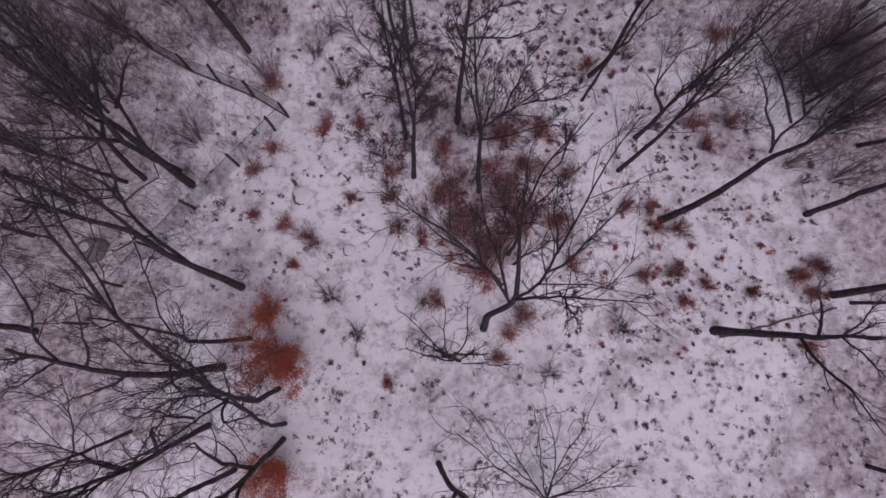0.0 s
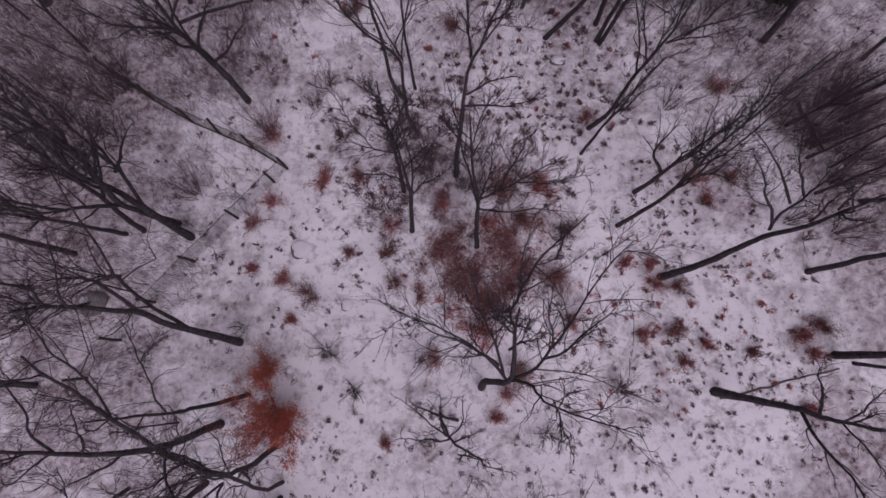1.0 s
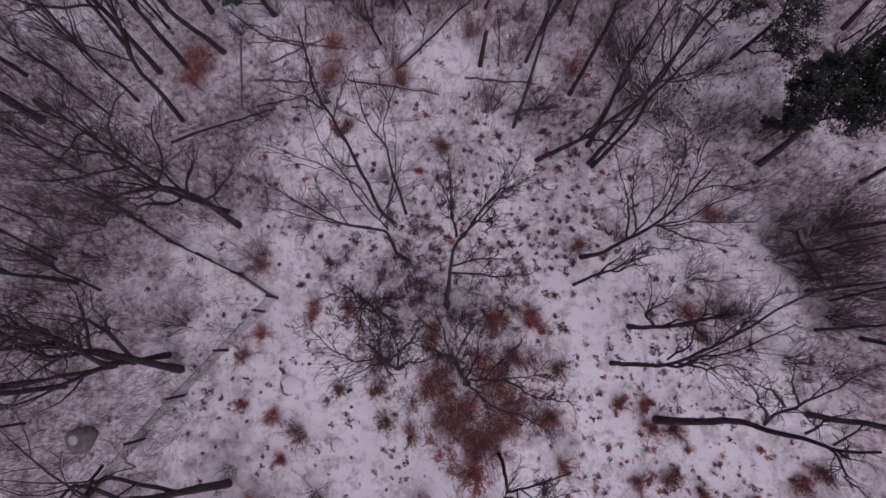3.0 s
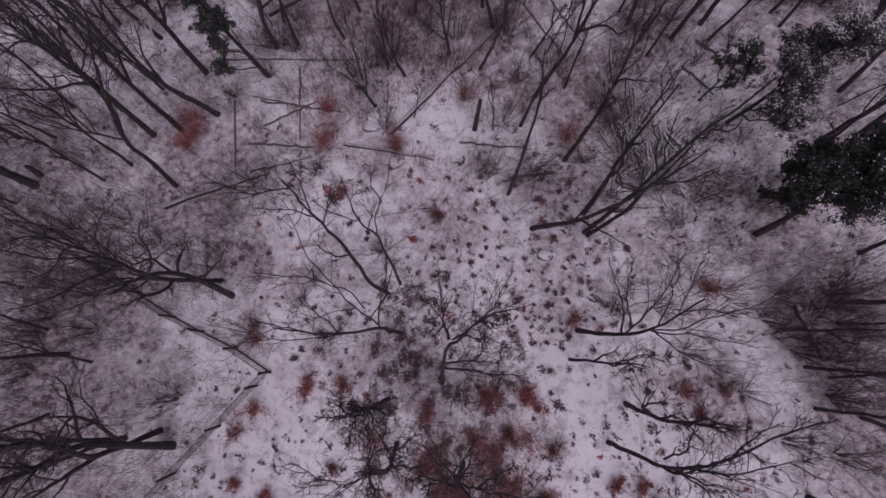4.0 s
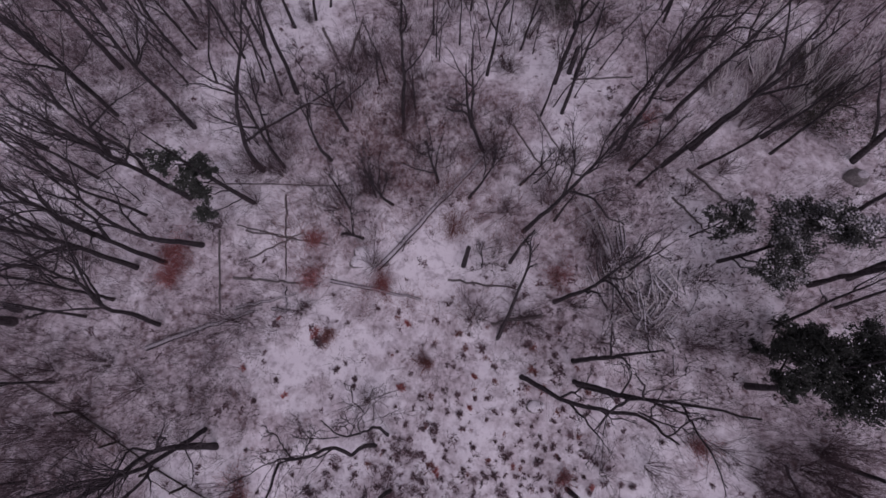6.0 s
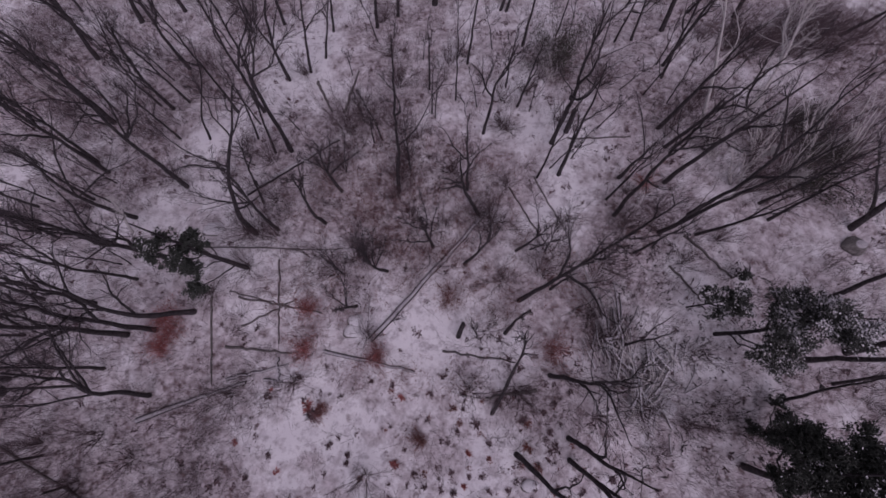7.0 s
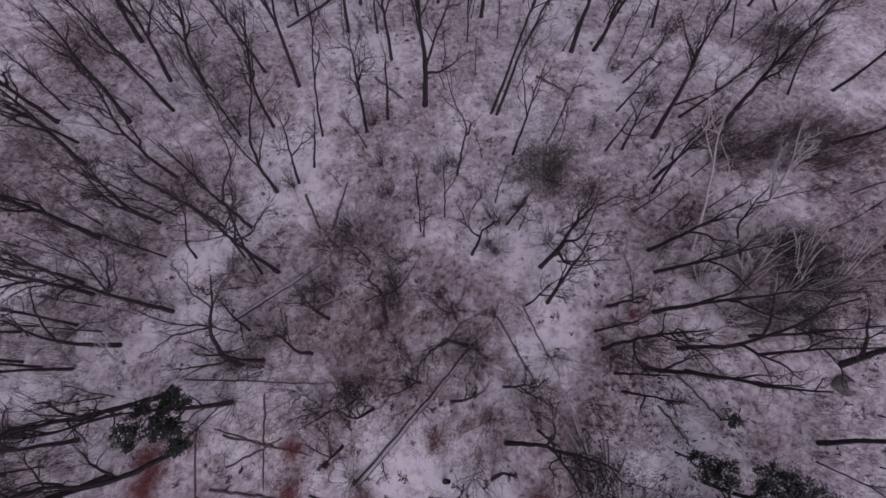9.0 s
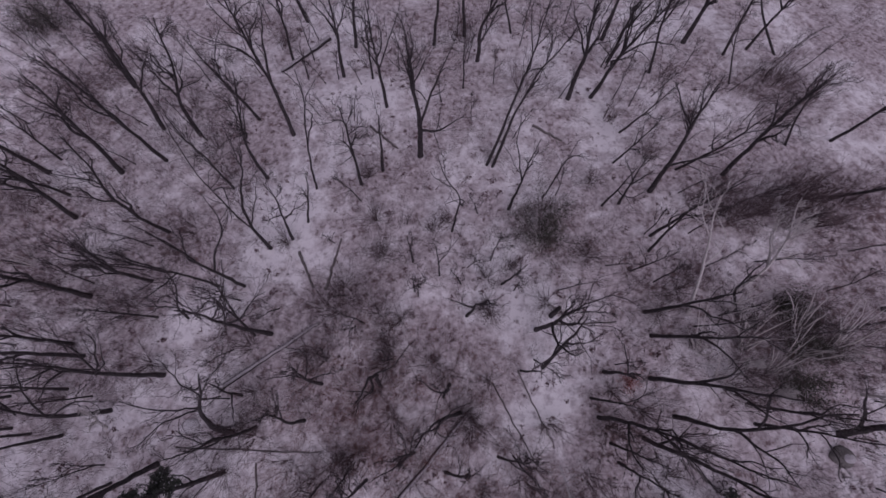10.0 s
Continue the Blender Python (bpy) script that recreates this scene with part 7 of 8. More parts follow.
herb_tuft(-8.12, 9.79, 0.39, DARK_TUFTS)
herb_tuft(-7.15, 9.77, 0.34, DARK_TUFTS)
herb_tuft(-6.36, 9.72, 0.38, DARK_TUFTS)
herb_tuft(-5.28, 9.74, 0.38, DARK_TUFTS)
herb_tuft(-11.10, 8.81, 0.39, DARK_TUFTS)
herb_tuft(-8.10, 9.37, 0.43, DARK_TUFTS)
herb_tuft(-4.60, 8.18, 0.34, DARK_TUFTS)
herb_tuft(-3.90, 8.18, 0.55, DARK_TUFTS)
herb_tuft(-11.68, 7.64, 0.51, DARK_TUFTS)
herb_tuft(-9.26, 8.07, 0.34, DARK_TUFTS)
herb_tuft(-2.44, 9.33, 0.34, DARK_TUFTS)
herb_tuft(-3.74, 7.27, 0.34, DARK_TUFTS)
herb_tuft(-11.78, 6.62, 0.38, DARK_TUFTS)
herb_tuft(-10.01, 6.42, 0.34, DARK_TUFTS)
herb_tuft(-11.79, 5.05, 0.38, DARK_TUFTS)
herb_tuft(-8.87, 4.50, 0.42, DARK_TUFTS)
herb_tuft(-5.76, 2.32, 0.57, DARK_TUFTS)
herb_tuft(-5.99, 0.46, 0.48, DARK_TUFTS)
herb_tuft(-5.42, -1.21, 0.56, DARK_TUFTS)
herb_tuft(-4.64, 0.15, 0.36, DARK_TUFTS)
herb_tuft(-3.67, 4.54, 0.37, DARK_TUFTS)
herb_tuft(-1.02, 4.03, 0.45, DARK_TUFTS)
herb_tuft(-0.19, 1.99, 0.44, DARK_TUFTS)
herb_tuft(-1.65, 2.87, 0.32, DARK_TUFTS)
herb_tuft(-3.49, -1.25, 0.51, DARK_TUFTS)
herb_tuft(-9.13, 3.62, 0.37, DARK_TUFTS)
herb_tuft(-2.94, 2.00, 0.24, DARK_TUFTS)
herb_tuft(12.67, 13.05, 0.38, DARK_TUFTS)
herb_tuft(10.45, 12.72, 0.34, DARK_TUFTS)
herb_tuft(14.68, 11.01, 0.38, DARK_TUFTS)
herb_tuft(15.30, 10.42, 0.50, DARK_TUFTS)
herb_tuft(19.12, 10.65, 0.45, DARK_TUFTS)
herb_tuft(18.96, 9.47, 0.37, DARK_TUFTS)
herb_tuft(11.84, 8.77, 0.37, DARK_TUFTS)
herb_tuft(12.76, 8.25, 0.41, DARK_TUFTS)
herb_tuft(13.30, 7.41, 0.49, DARK_TUFTS)
herb_tuft(16.63, 10.90, 0.54, DARK_TUFTS)
herb_tuft(17.76, 7.66, 0.36, DARK_TUFTS)
herb_tuft(11.39, 15.66, 0.61, DARK_TUFTS)
herb_tuft(10.82, 13.25, 0.34, DARK_TUFTS)
herb_tuft(10.54, 1.93, 0.20, DARK_TUFTS)
herb_tuft(9.78, 2.09, 0.20, DARK_TUFTS)
herb_tuft(12.65, 2.38, 0.35, DARK_TUFTS)
herb_tuft(12.28, 2.23, 0.43, DARK_TUFTS)
herb_tuft(13.48, 2.98, 0.55, DARK_TUFTS)
herb_tuft(16.64, 2.81, 0.35, DARK_TUFTS)
herb_tuft(16.72, 2.14, 0.31, DARK_TUFTS)
herb_tuft(14.62, 2.52, 0.39, DARK_TUFTS)
herb_tuft(17.93, 2.50, 0.43, DARK_TUFTS)
herb_tuft(15.29, 3.12, 0.51, DARK_TUFTS)
herb_tuft(16.45, 1.32, 0.27, DARK_TUFTS)
herb_tuft(13.26, 0.13, 0.23, DARK_TUFTS)
herb_tuft(15.00, 0.29, 0.27, DARK_TUFTS)
herb_tuft(10.39, -1.45, 0.38, DARK_TUFTS)
herb_tuft(11.74, -1.45, 0.31, DARK_TUFTS)
herb_tuft(12.20, -1.31, 0.27, DARK_TUFTS)
herb_tuft(9.90, -1.88, 0.46, DARK_TUFTS)
herb_tuft(11.07, -2.16, 0.46, DARK_TUFTS)
herb_tuft(14.52, -0.29, 0.38, DARK_TUFTS)
herb_tuft(16.42, -0.73, 0.42, DARK_TUFTS)
herb_tuft(15.45, -1.45, 0.45, DARK_TUFTS)
herb_tuft(16.76, -2.71, 0.45, DARK_TUFTS)
herb_tuft(17.73, -2.01, 0.34, DARK_TUFTS)
herb_tuft(13.31, -1.87, 0.34, DARK_TUFTS)
herb_tuft(15.34, 3.58, 0.47, DARK_TUFTS)
herb_tuft(17.53, 3.71, 0.39, DARK_TUFTS)
herb_tuft(17.78, 1.01, 0.31, DARK_TUFTS)
herb_tuft(18.13, 0.43, 0.31, DARK_TUFTS)
herb_tuft(19.22, -2.02, 0.34, DARK_TUFTS)
herb_tuft(21.11, -2.70, 0.37, DARK_TUFTS)
herb_tuft(22.41, -1.87, 0.34, DARK_TUFTS)
herb_tuft(11.88, 7.60, 0.65, RED_TUFTS)
herb_tuft(10.74, 5.03, 0.60, RED_TUFTS)
herb_tuft(12.48, 5.79, 0.56, RED_TUFTS)
herb_tuft(14.24, 5.94, 0.56, RED_TUFTS)
herb_tuft(15.05, 4.97, 0.64, RED_TUFTS)
herb_tuft(14.34, 3.89, 0.71, RED_TUFTS)
herb_tuft(13.09, 3.75, 0.51, RED_TUFTS)
herb_tuft(12.12, 3.45, 0.67, RED_TUFTS)
herb_tuft(12.72, 3.23, 0.39, RED_TUFTS)
herb_tuft(14.25, 1.83, 0.47, RED_TUFTS)
herb_tuft(18.87, 5.10, 0.72, RED_TUFTS)
herb_tuft(20.37, 3.54, 0.59, RED_TUFTS)
herb_tuft(21.17, 3.38, 0.55, RED_TUFTS)
herb_tuft(22.14, 3.84, 0.71, RED_TUFTS)
herb_tuft(22.15, 2.17, 0.66, RED_TUFTS)
herb_tuft(16.50, 4.33, 0.51, RED_TUFTS)
herb_tuft(-7.87, 4.42, 0.50, RED_TUFTS)
herb_tuft(-5.79, 4.08, 0.33, RED_TUFTS)
herb_tuft(-4.98, 3.59, 0.25, RED_TUFTS)
herb_tuft(-2.03, 6.14, 0.41, RED_TUFTS)
herb_tuft(-0.37, 5.63, 0.53, RED_TUFTS)
herb_tuft(-1.21, 6.79, 0.54, RED_TUFTS)
herb_tuft(12.84, 6.27, 0.56, RED_TUFTS)
herb_tuft(13.29, 6.10, 0.52, RED_TUFTS)
herb_tuft(-5.47, 25.06, 1.10, RED_TUFTS)
herb_tuft(-2.83, 21.82, 0.70, DARK_TUFTS)
herb_tuft(3.91, 24.88, 0.80, RED_TUFTS)
herb_tuft(2.62, 25.81, 0.70, DARK_TUFTS)
herb_tuft(4.20, 23.53, 0.60, DARK_TUFTS)
herb_tuft(8.58, 22.62, 0.90, RED_TUFTS)
herb_tuft(9.89, 23.49, 0.80, DARK_TUFTS)
herb_tuft(10.27, 22.48, 0.90, DARK_TUFTS)
herb_tuft(9.12, 21.48, 0.90, RED_TUFTS)
herb_tuft(8.36, 24.08, 0.80, DARK_TUFTS)
herb_tuft(9.68, 24.67, 0.80, DARK_TUFTS)
herb_tuft(8.73, 20.37, 0.80, DARK_TUFTS)
herb_tuft(5.49, 23.81, 0.90, DARK_TUFTS)
herb_tuft(4.80, 22.36, 0.60, RED_TUFTS)
herb_tuft(6.08, 22.93, 0.70, DARK_TUFTS)
herb_tuft(3.68, 21.23, 0.70, DARK_TUFTS)
herb_tuft(4.43, 20.38, 0.60, RED_TUFTS)
herb_tuft(-7.86, 22.15, 0.60, DARK_TUFTS)
herb_tuft(-7.29, 21.28, 0.60, RED_TUFTS)
herb_tuft(-9.20, 21.00, 0.70, DARK_TUFTS)
herb_tuft(-8.40, 25.77, 0.60, DARK_TUFTS)
herb_tuft(-8.10, 26.14, 0.50, RED_TUFTS)
herb_tuft(10.33, 25.12, 0.80, DARK_TUFTS)
herb_tuft(6.84, 25.30, 0.90, DARK_TUFTS)
herb_tuft(-10.12, 23.04, 0.60, RED_TUFTS)
herb_tuft(-8.88, 23.93, 0.50, DARK_TUFTS)
herb_tuft(-0.01, 26.32, 0.60, DARK_TUFTS)
herb_tuft(0.66, 25.69, 0.70, RED_TUFTS)
herb_tuft(-1.35, 26.64, 0.60, DARK_TUFTS)
herb_tuft(3.29, 26.89, 0.70, DARK_TUFTS)


undergrowth("withered_herbs", "dark withered herb tufts poking through the snow", scattered(1, 340, 4, 9, 20, 22, 0.6), 11, LITTER, 0.16, 44, 0.1, 0.5, 0.8)
undergrowth("withered_herbs", "dark withered herb tufts between the trees", scattered(2, 1500, 2, 42, 40, 38, 0.35), 12, LITTER, 0.19, 20, 0.2, 0.45, 0.8)
undergrowth("withered_herbs", "close dark herb tufts in the clearing", spaced(3, 6, 20.5, 8, 7.5, 1.6), 13, LITTER, 0.19, 60, 0.1, 0.5, 0.8)
undergrowth("withered_herbs", "red-brown herb tufts in the clearing", spaced(10, 5.5, 20, 7.5, 6.5, 2.0), 23, RUSSET, 0.185, 60, 0.1, 0.5, 0.8)
undergrowth("withered_herbs", "mauve-brown herb tufts under the middle trees", scattered(14, 300, 0.5, 14, 6.5, 5.5, 0.8, 0.7), 26, TUFT, 0.24, 64, 0.06, 0.6, 0.8)
undergrowth("withered_herbs", "dark herb tufts along the clearing's rim", scattered(9, 210, 15, 6, 9, 8, 0.7, 0.9), 19, LITTER, 0.15, 44, 0.11, 0.5, 0.8)
undergrowth("withered_herbs", "small mauve-red herb tufts along the clearing's rim", scattered(13, 120, 14, 4.5, 8, 6, 0.8, 1.0), 25, RED, 0.145, 44, 0.11, 0.5, 0.8)
undergrowth("withered_herbs", "small dark herb tufts on the snowy slope", scattered(11, 400, 15, -5, 12, 8, 0.9, 0.7), 20, LITTER, 0.13, 34, 0.12, 0.5, 0.8)
undergrowth("withered_herbs", "small dark herb tufts beside the orange saplings", scattered(12, 240, -3, -7, 7, 6, 0.9, 0.7), 24, LITTER, 0.13, 34, 0.12, 0.5, 0.8)


def within(seed, count, corners):
    """Places inside a four-sided stretch of ground with a ragged rim."""
    rng = np.random.default_rng(seed)
    a, b, c, d = (np.array(p) for p in corners)
    u, v = rng.random((2, count, 1))
    at = (a * (1 - u) + b * u) * (1 - v) + (d * (1 - u) + c * u) * v + rng.normal(0, 0.35, (count, 2))
    keep = np.sin(at[:, 0] * 1.9 + np.sin(at[:, 1] * 1.3)) * np.sin(at[:, 1] * 1.6) + rng.normal(0, 0.5, count) > -0.12
    at = at[keep]
    return np.concatenate([at, ground_z(at[:, 0], at[:, 1])[:, None]], 1)


undergrowth("withered_ferns", "hazy mauve-brown withered stalks in a patch under the trees", within(4, 1000, ((-0.5, 8.9), (8.0, 11.0), (5.4, 4.9), (2.6, 4.3))), 14, REDTWIG, 0.42, 28, 0.016)
undergrowth("withered_ferns", "russet withered ferns in a broad patch under the trees", within(8, 500, ((-0.5, 8.9), (8.0, 11.0), (5.4, 4.9), (2.6, 4.3))), 18, RED, 0.32, 20, 0.03)
undergrowth("withered_ferns", "red withered ferns along the patch's rim", within(6, 75, ((0.83, 5.5), (1.49, 5.65), (4.51, 3.15), (3.69, 2.53))), 16, RED, 0.26, 34, 0.06)
undergrowth("withered_ferns", "mauve-red withered stalks thinning towards the glade", within(7, 240, ((-1.17, 8.61), (3.58, 10.95), (4.75, 5.75), (1.16, 5.49))), 17, REDTWIG, 0.34, 22, 0.03)


def brushwood(label, places, seed, mat, tall, shoots_each):
    """Fine upright shoots in loose tufts, too many to count."""
    rng = np.random.default_rng(seed)
    places = places[rng.random(len(places)) < 0.5 + 0.75 * brownness(places[:, 0], places[:, 1])]
    n = len(places) * shoots_each
    c = np.repeat(places, shoots_each, axis=0) + np.concatenate([rng.normal(0, 0.22, (n, 2)), np.full((n, 1), -0.03)], 1)
    way = np.concatenate([rng.normal(0, 0.42, (n, 2)), np.ones((n, 1))], 1)
    length = np.repeat(rng.uniform(0.4, 1.3, len(places)) * tall, shoots_each) * rng.uniform(0.5, 1.2, n)
    low = spikes(c, way, length, 0.011)
    at = c + unit(way) * (length * rng.uniform(0.3, 0.8, n))[:, None]
    side = spikes(at, way + rng.normal(0, 0.6, (n, 3)), length * rng.uniform(0.3, 0.6, n), 0.0075)
    tagged(new("brushwood", mesh_of("brushwood", *joined([low, side]), mat)), label, "undergrowth", kind="stuff")


brushwood("low grey-brown brush along the clearing's edge", scattered(21, 1400, 30, 26, 16, 20, 0.3, 1.2), 31, BRUSH, 2.0, 5)
brushwood("low grey-brown brush behind the fence", scattered(22, 4400, -26, 34, 19, 38, 0.3, 1.2), 32, BRUSH, 2.0, 6)
brushwood("mauve-brown brush between the close trees", scattered(23, 3600, 4, 52, 42, 32, 0.25, 1.2), 33, BRUSH, 2.0, 6)
# reddish twigs grow here; their red also carries the lens's warm middle tint
brushwood("fine mauve brush under the thickets", scattered(24, 1150, 2, 35.5, 12, 10, 0.3, 0.9), 34, REDTWIG, 1.4, 7)


def in_patches(seed, per_square_metre):
    """Places in the brown stretches of the wood's floor."""
    rng = np.random.default_rng(seed)
    out = []
    for x, y, w, h, much in PATCHES:
        if much > 0.45 and y > 6:
            n = int(min(w * h * 3 * per_square_metre * much, 260))
            out.append(np.stack([rng.normal(x, w * 0.62, n), rng.normal(y, h * 0.62, n)], -1))
    at = np.concatenate(out)
    return np.concatenate([at, ground_z(at[:, 0], at[:, 1])[:, None]], 1)


brushwood("dense thin mauve brush in dark stretches of the wood", in_patches(25, 1.3), 35, BRUSH, 2.0, 6)
# dark blades: some are twigs, others stand in for shade inside snow dents
undergrowth("fallen_twigs", "short dark bent twigs, and dark blades for the shade of snow dents", scattered(15, 420, 19, 28.5, 7.5, 8, 0.9, 0.9), 27, TWIG, 0.34, 3, 0.11, 1.1)
undergrowth("leaf_flecks", "single fallen leaves and stalks on the snow", scattered(5, 1000, 2, 30, 38, 42, 0.5, 0.8), 15, LITTER, 0.07, 2)


# ---- fallen wood ----
def fallen_log(x0, y0, x1, y1, r, seed, snowy):
    rng = np.random.default_rng(700 + seed)
    log = thing("fallen_log" if r > 0.09 else "fallen_pole", x0, y0, "fallen trunk capped with a strip of snow" if snowy else "thin fallen stem lying on the snow", "log", "fallen wood")
    k = 12
    s = np.linspace(0, 1, k + 1)
    x, y = (x1 - x0) * s + rng.normal(0, 0.04, k + 1), (y1 - y0) * s + rng.normal(0, 0.04, k + 1)
    z = ground_z(x0 + x, y0 + y) - ground_z(x0, y0) + r * 0.7
    z = 0.5 * z + 0.5 * np.maximum(z, z[0] + (z[-1] - z[0]) * s)
    P, R = np.stack([x, y, z], -1)[None], (r * (1 - 0.45 * s))[None]
    if not snowy:
        R = R * 0.75
    stem = piece("log", mesh_of("log", *tubes(P, R, 8), BARK if snowy else WEATHERED), log)
    if snowy:
        piece("snow_cap", mesh_of("snow_cap", *tubes(P + np.array([0, 0, r * 0.45]), R * 0.75, 8), THINSNOW), stem, "thin strip of snow along the top")
    else:
        a, d, _, q, _ = shoots(rng, P, R, 4, 0.5, 1.0, 20, 45)
        L = grow(rng, a, d * np.array([1, 1, 0.3]), rng.uniform(0.3, 0.9, 4), 3, 0.15, 0.02)
        for i in range(4):
            piece("branch", mesh_of("branch", *tubes(L[i:i + 1], taper(np.full(1, 0.013), 0.006, 3), 4), WEATHERED), stem)


fallen_log(-16.84, 24.43, -9.8, 26.73, 0.19, 1, True)
fallen_log(-1.54, 29.2, 6.96, 38.6, 0.2, 2, True)
fallen_log(-11, 32.37, -4.95, 31.19, 0.1, 3, False)
fallen_log(-8.35, 35.14, -7.83, 29.17, 0.1, 4, False)
fallen_log(-12.9, 32.5, -12.17, 26.61, 0.1, 5, False)
fallen_log(-8.64, 26.83, -7.44, 26.69, 0.12, 7, True)
fallen_log(-7.83, 28.24, -7.62, 26.52, 0.12, 8, True)
fallen_log(-4.66, 28.6, 1.47, 27.25, 0.13, 9, True)
fallen_log(-11.5, 29.05, -6.9, 28.5, 0.13, 29, False)
fallen_log(-11.2, 26.9, -7.0, 27.8, 0.12, 30, True)
fallen_log(9.3, 26.0, 6.05, 25.55, 0.18, 31, False)
fallen_log(3.3, 28.5, 8.1, 27.7, 0.1, 32, False)
fallen_log(-28.07, 23.97, -18.11, 19.04, 0.1, 10, False)
fallen_log(20.54, 36.18, 23.25, 32.95, 0.13, 11, False)
fallen_log(19.13, 33.99, 20.75, 31.41, 0.1, 12, False)
fallen_log(-11.3, 40.25, -4.6, 44.8, 0.2, 13, True)
fallen_log(-6.9, 50.6, -5.4, 47.5, 0.17, 27, False)
fallen_log(-4.45, 47.3, -3.45, 51.7, 0.17, 28, False)
fallen_log(-14.24, 36.12, -3.81, 35.67, 0.08, 14, False)
fallen_log(-10.56, 30.32, -6.78, 32.15, 0.1, 16, False)
fallen_log(-11.68, 32.82, -6.32, 31.38, 0.07, 17, False)
fallen_log(-1.73, 63.37, 1.07, 60.66, 0.17, 18, False)
fallen_log(13.7, 63.2, 16.39, 61.28, 0.17, 19, False)
fallen_log(-5.14, 42.37, -7.68, 43.06, 0.14, 20, True)
fallen_log(22.84, 17.18, 23.8, 13.99, 0.17, 21, True)
fallen_log(15.92, -0.01, 22.53, 1.49, 0.08, 22, False)
fallen_log(10.36, 41.04, 12.51, 35.83, 0.08, 23, False)
fallen_log(8.42, 40.24, 11.23, 34.73, 0.08, 24, False)
fallen_log(-6.78, 75.58, -11.29, 70.67, 0.27, 25, True)
fallen_log(13.33, 44.3, 18.18, 44.44, 0.11, 26, False)


def stump(x, y, h, r, lean_x, lean_y, seed):
    rng = np.random.default_rng(1200 + seed)
    snag = thing("broken_stump", x, y, "short dark broken stump standing in snow", "stump", "broken stumps")
    s = np.linspace(0, 1, 6)
    P = np.stack([lean_x * s, lean_y * s, -0.2 + (h + 0.2) * s], -1)[None]
    R = (r * (1.25 - 0.35 * s) * rng.uniform(0.93, 1.07, 6))[None]
    stem = piece("stem", mesh_of("stem", *tubes(P, R, 9), BARK), snag)
    top = P[:, -1] + np.array([0, 0, 0.0])
    a = np.arange(5) * 1.2566 + rng.random(5)
    at = top + np.stack([np.cos(a), np.sin(a), 0 * a], -1) * r * 0.5
    for i in range(5):
        piece("splinter", mesh_of("splinter", *spikes(at[i:i + 1] - np.array([0, 0, 0.05]), np.array([[0.1, 0.1, 1.0]]), np.array([rng.uniform(0.1, 0.3)]), r * 0.45), BARK), stem)


stump(4.35, 29.4, 2.2, 0.15, 0.17, 0.72, 0)
stump(13.25, 44.95, 2.2, 0.17, -0.05, 0.41, 8)
stump(-26.33, 27.09, 0.99, 0.18, 0.04, 0.19, 9)


def brush_pile(x, y, w, seed, poles=(), across=0.38):
    rng = np.random.default_rng(1300 + seed)
    heap = thing("brush_pile", x, y, "heap of cut branches dusted with snow", "brush pile")
    n = 54
    c = np.concatenate([rng.normal(0, w * 0.3, (n, 2)), rng.uniform(0.15, 0.8, (n, 1))], 1)
    d = unit(np.concatenate([rng.normal(0, across, (n, 1)), rng.choice((-1.0, 1.0), (n, 1)), rng.normal(0, 0.14, (n, 1))], 1))
    for i in range(n):
        stick = grow(rng, c[i:i + 1] - d[i:i + 1] * 0.7, d[i:i + 1], np.array([rng.uniform(1.0, 2.4)]), 4, 0.1, 0.0)
        stick[..., 2] = np.maximum(stick[..., 2], 0.03)
        r = rng.uniform(0.035, 0.08)
        cut_branch = piece("branch", mesh_of("branch", *tubes(stick, taper(np.array([r]), r * 0.5, 4), 6), PALE if i % 3 == 0 else POSTWOOD), heap)
        if i % 3:
            piece("snow_cap", mesh_of("snow_cap", *tubes(stick + np.array([0, 0, r * 0.7]), taper(np.array([r * 0.8]), r * 0.4, 4), 5), SNOWCAP), cut_branch)

    # long bleached stems that fan out of the heap, one end in it
    for i, (dx, dy, r) in enumerate(poles):
        way = np.linspace(0, 1, 6)[:, None]
        foot, tip = np.array([*rng.normal(0, 0.25, 2), 0.2]), np.array([dx, dy, 0.0])
        tip[2] = ground_z(x + dx, y + dy) - ground_z(x, y) + rng.uniform(0.1, 0.7)
        stem = foot * (1 - way) + tip * way + rng.normal(0, 0.05, (6, 3))
        stem[..., 2] += 0.35 * np.sin(np.pi * way[:, 0])
        pole = piece("pole", mesh_of("pole", *tubes(stem[None], taper(np.array([r]), r * 0.55, 5), 7), WEATHERED if i % 3 else PALE), heap, "long bleached stem")
        piece("snow_cap", mesh_of("snow_cap", *tubes(stem[None] + np.array([0, 0, r * 0.65]), taper(np.array([r * 0.7]), r * 0.35, 5), 5), THINSNOW), pole)


brush_pile(14.4, 28.6, 2.4, 1, ((-1.9, 6.3, 0.12), (-1.2, 4.4, 0.13), (-0.5, 3.4, 0.1), (-1.6, 3.6, 0.12), (0.5, 4.2, 0.09), (0.9, 3.2, 0.1), (-2.3, 5.0, 0.08), (1.9, 2.6, 0.08), (0.1, 2.4, 0.12), (-0.9, -2.0, 0.1), (0.8, -2.4, 0.09)))
brush_pile(17.43, 27.27, 3.2, 2, (), 1.2)
brush_pile(15.7, 25.6, 2.8, 3, ((2.4, 0.7, 0.1), (-1.9, 1.3, 0.09), (1.3, -1.9, 0.08)), 1.0)


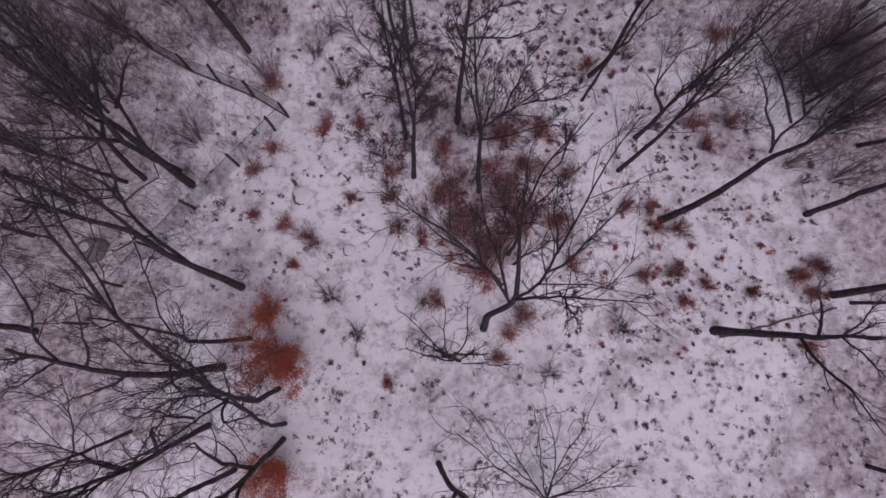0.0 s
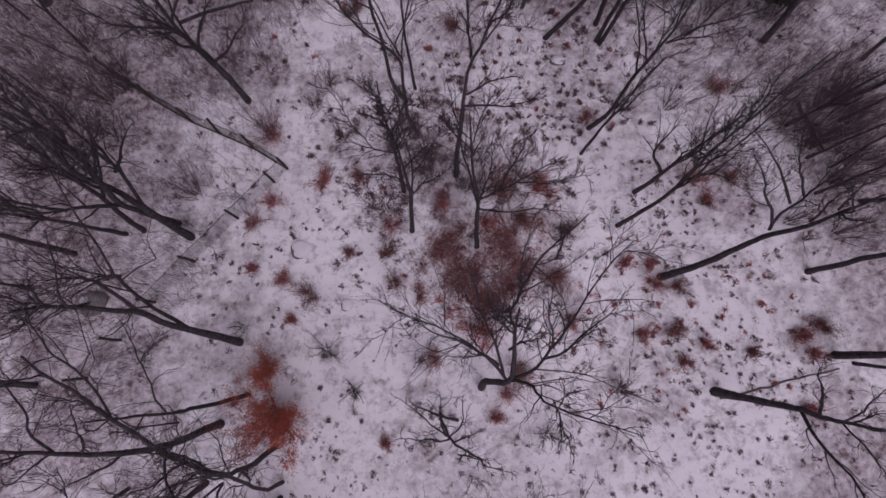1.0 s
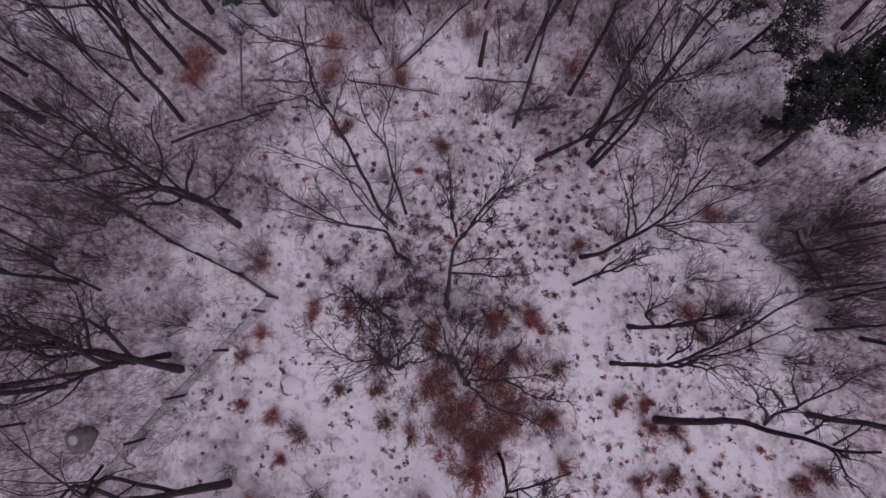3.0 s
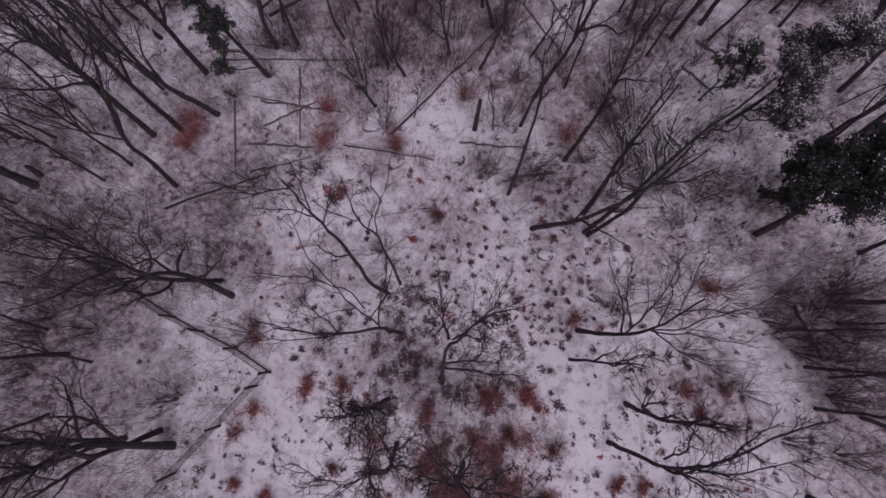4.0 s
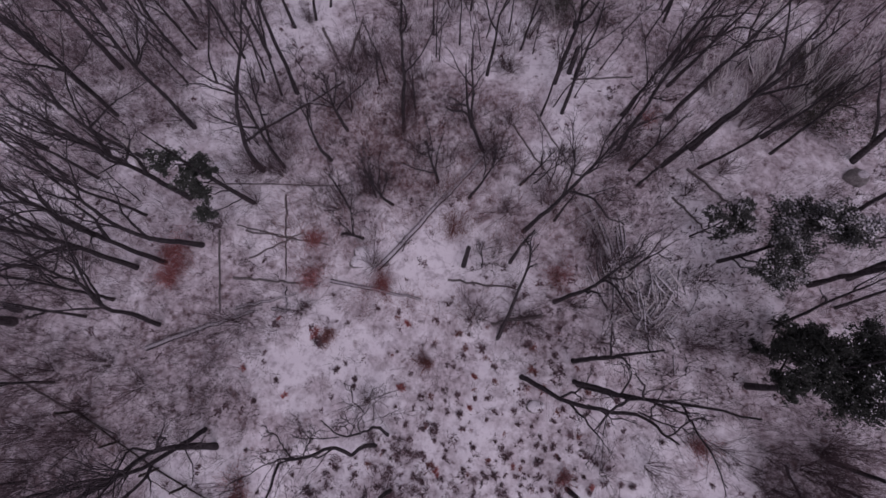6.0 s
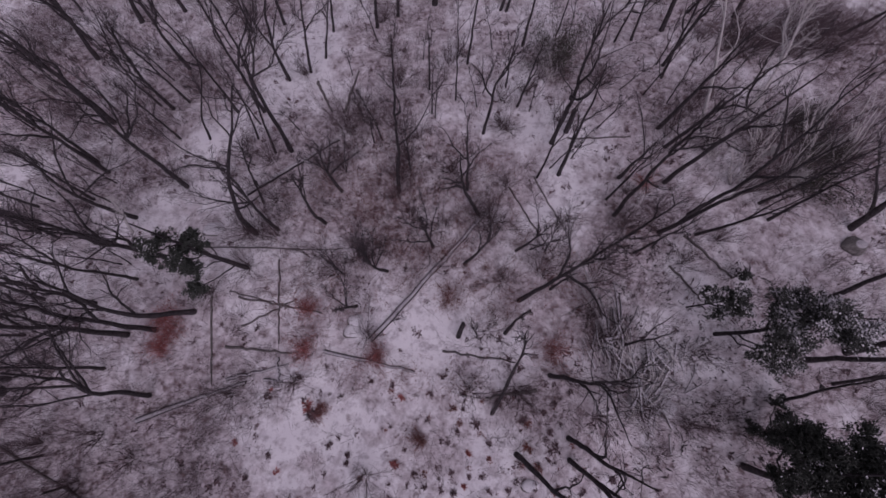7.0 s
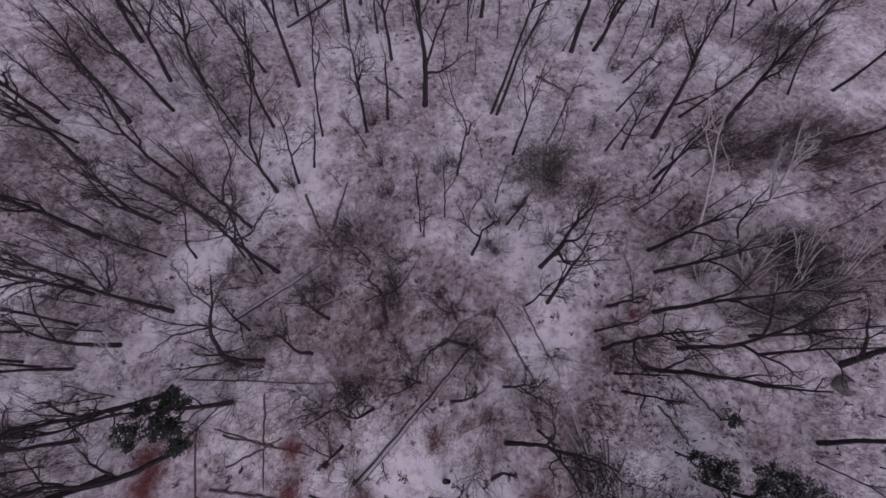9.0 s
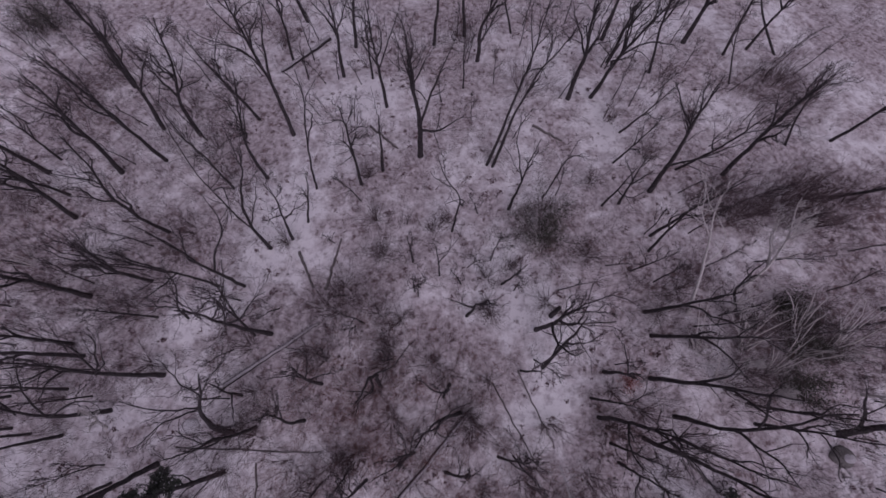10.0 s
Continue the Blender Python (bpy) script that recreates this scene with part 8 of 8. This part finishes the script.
# ---- boulders ----
def boulder(x, y, h, w, seed):
    rng = np.random.default_rng(800 + seed)
    rock = thing("boulder", x, y, "rounded grey boulder dusted with snow, or low form standing for a hollow", "rock", "boulders")
    u, v = np.meshgrid(np.arange(14) * 2 * np.pi / 14, np.linspace(0.02, np.pi - 0.02, 9), indexing="ij")
    P = np.stack([np.cos(u) * np.sin(v), np.sin(u) * np.sin(v), np.cos(v)], -1)
    lump = 1 + 0.12 * np.sin(P[..., :1] * 3 + seed) + 0.10 * np.sin(P[..., 1:2] * 4 + 2 * seed) + 0.06 * np.sin(P[..., 2:] * 7)
    Q = P * lump * np.array([w * 0.5, w * 0.42, h * (0.5 if h < 0.45 else 0.8)])
    i = np.arange(14 * 9).reshape(14, 9)
    j = np.roll(i, -1, axis=0)
    F = np.stack([i[:, :-1], i[:, 1:], j[:, 1:], j[:, :-1]], -1).reshape(-1, 4)
    stone = piece("stone", mesh_of("stone", (Q + np.array([0, 0, h * 0.1])).reshape(-1, 3), F, STONE), rock)
    low = h < 0.45
    rows = 7 if low else 2
    # low ones stand for ringed snow hollows: a stone sliver draws the dark slope
    C = Q[:, :rows] * (np.array([1.1, 1.1, 1.35]) if low else np.array([0.97, 0.97, 1.0])) + np.array([w * 0.10, w * 0.08, 0]) * low + np.array([0, 0, h * 0.12])
    i = np.arange(14 * rows).reshape(14, rows)
    j = np.roll(i, -1, axis=0)
    F = np.stack([i[:, :-1], i[:, 1:], j[:, 1:], j[:, :-1]], -1).reshape(-1, 4)
    piece("snow_cap", mesh_of("snow_cap", C.reshape(-1, 3), F, SNOWCAP if low else THINSNOW), stone, "dusting of snow on top")


boulder(-7.45, 8.47, 0.25, 1.22, 135)
boulder(8.46, 20.4, 0.3, 0.91, 136)
boulder(-2.88, 29.82, 0.35, 1.02, 137)
boulder(-20.09, 5.49, 0.8, 1.74, 138)
boulder(32, 35.1, 0.7, 1.7, 139)
boulder(-7.8, 1.52, 0.3, 0.45, 140)
boulder(-4.57, 5.17, 0.25, 0.72, 141)
boulder(-13.6, 37.38, 0.4, 1.25, 143)
boulder(-2.73, 30.5, 0.4, 0.92, 144)
boulder(17.19, 24.64, 0.4, 1.22, 145)


# ---- wire fence round the enclosure ----
POSTS = []
fence = tagged(new("wire_fence"), "old wire mesh fence on weathered wooden posts", "fence")


def fence_post(x, y):
    rng = np.random.default_rng(int(1000 + abs(x * 37 + y * 91)))
    z = ground_z(x, y)
    POSTS.append((x, y, z))
    P = np.array([(x, y, z - 0.2), (x + 0.01, y, z + 0.6), (x + rng.normal(0, 0.04), y + rng.normal(0, 0.04), z + 1.5), (x + rng.normal(0, 0.04), y, z + 1.55)])[None]
    piece("post", mesh_of("post", *tubes(P, np.array([[0.085, 0.08, 0.075, 0.03]]), 8), POSTWOOD), fence)


fence_post(-20.84, 20.58)
fence_post(-17.92, 18.68)
fence_post(-15.19, 17.07)
fence_post(-13.17, 16.13)
fence_post(-10.89, 15.07)
fence_post(-8.64, 13.65)
fence_post(-9.45, 12.83)
fence_post(-11.56, 10.55)
fence_post(-14.08, 7.92)
fence_post(-16.21, 5.49)
fence_post(-18.11, 3.3)
fence_post(-19.9, 1.13)

for p, q in zip(POSTS[:-1], POSTS[1:]):
    p, q = np.array(p), np.array(q)
    span = np.linalg.norm(q - p)
    mesh = []
    for height in np.arange(0.06, 1.3, 0.15):
        line = np.stack([p, 0.5 * (p + q) - np.array([0, 0, 0.04]), q]) + np.array([0, 0, height])
        mesh.append(tubes(line[None], np.full((1, 3), 0.006), 3))
    s = np.linspace(0, 1, int(span / 0.12) + 2)[:, None]
    foot = p * (1 - s) + q * s + np.array([0, 0, 0.06])
    mesh.append(tubes(np.stack([foot, foot + np.array([0, 0, 1.28])], 1), np.full((len(foot), 2), 0.006), 3))
    top = np.stack([p, 0.5 * (p + q) - np.array([0, 0, 0.05]), q]) + np.array([0, 0, 1.36])
    piece("top_wire", mesh_of("top_wire", *tubes(top[None], np.full((1, 3), 0.016), 5), POSTWOOD), fence, "dark taut wire along the post tops")
    piece("wire_netting", mesh_of("wire_netting", *joined(mesh), WIRE), fence, "sagging grey wire netting")
# a rail of trimmed poles lies along the foot of the straight stretch
for p, q in zip(POSTS[:5], POSTS[1:6]):
    p, q = np.array(p), np.array(q)
    line = np.stack([p, 0.5 * (p + q), q]) + np.array([0.1, -0.1, 0.09])
    piece("rail", mesh_of("rail", *tubes(line[None], np.array([[0.045, 0.042, 0.04]]), 7), POSTWOOD), fence, "dark pole lying along the fence's foot")
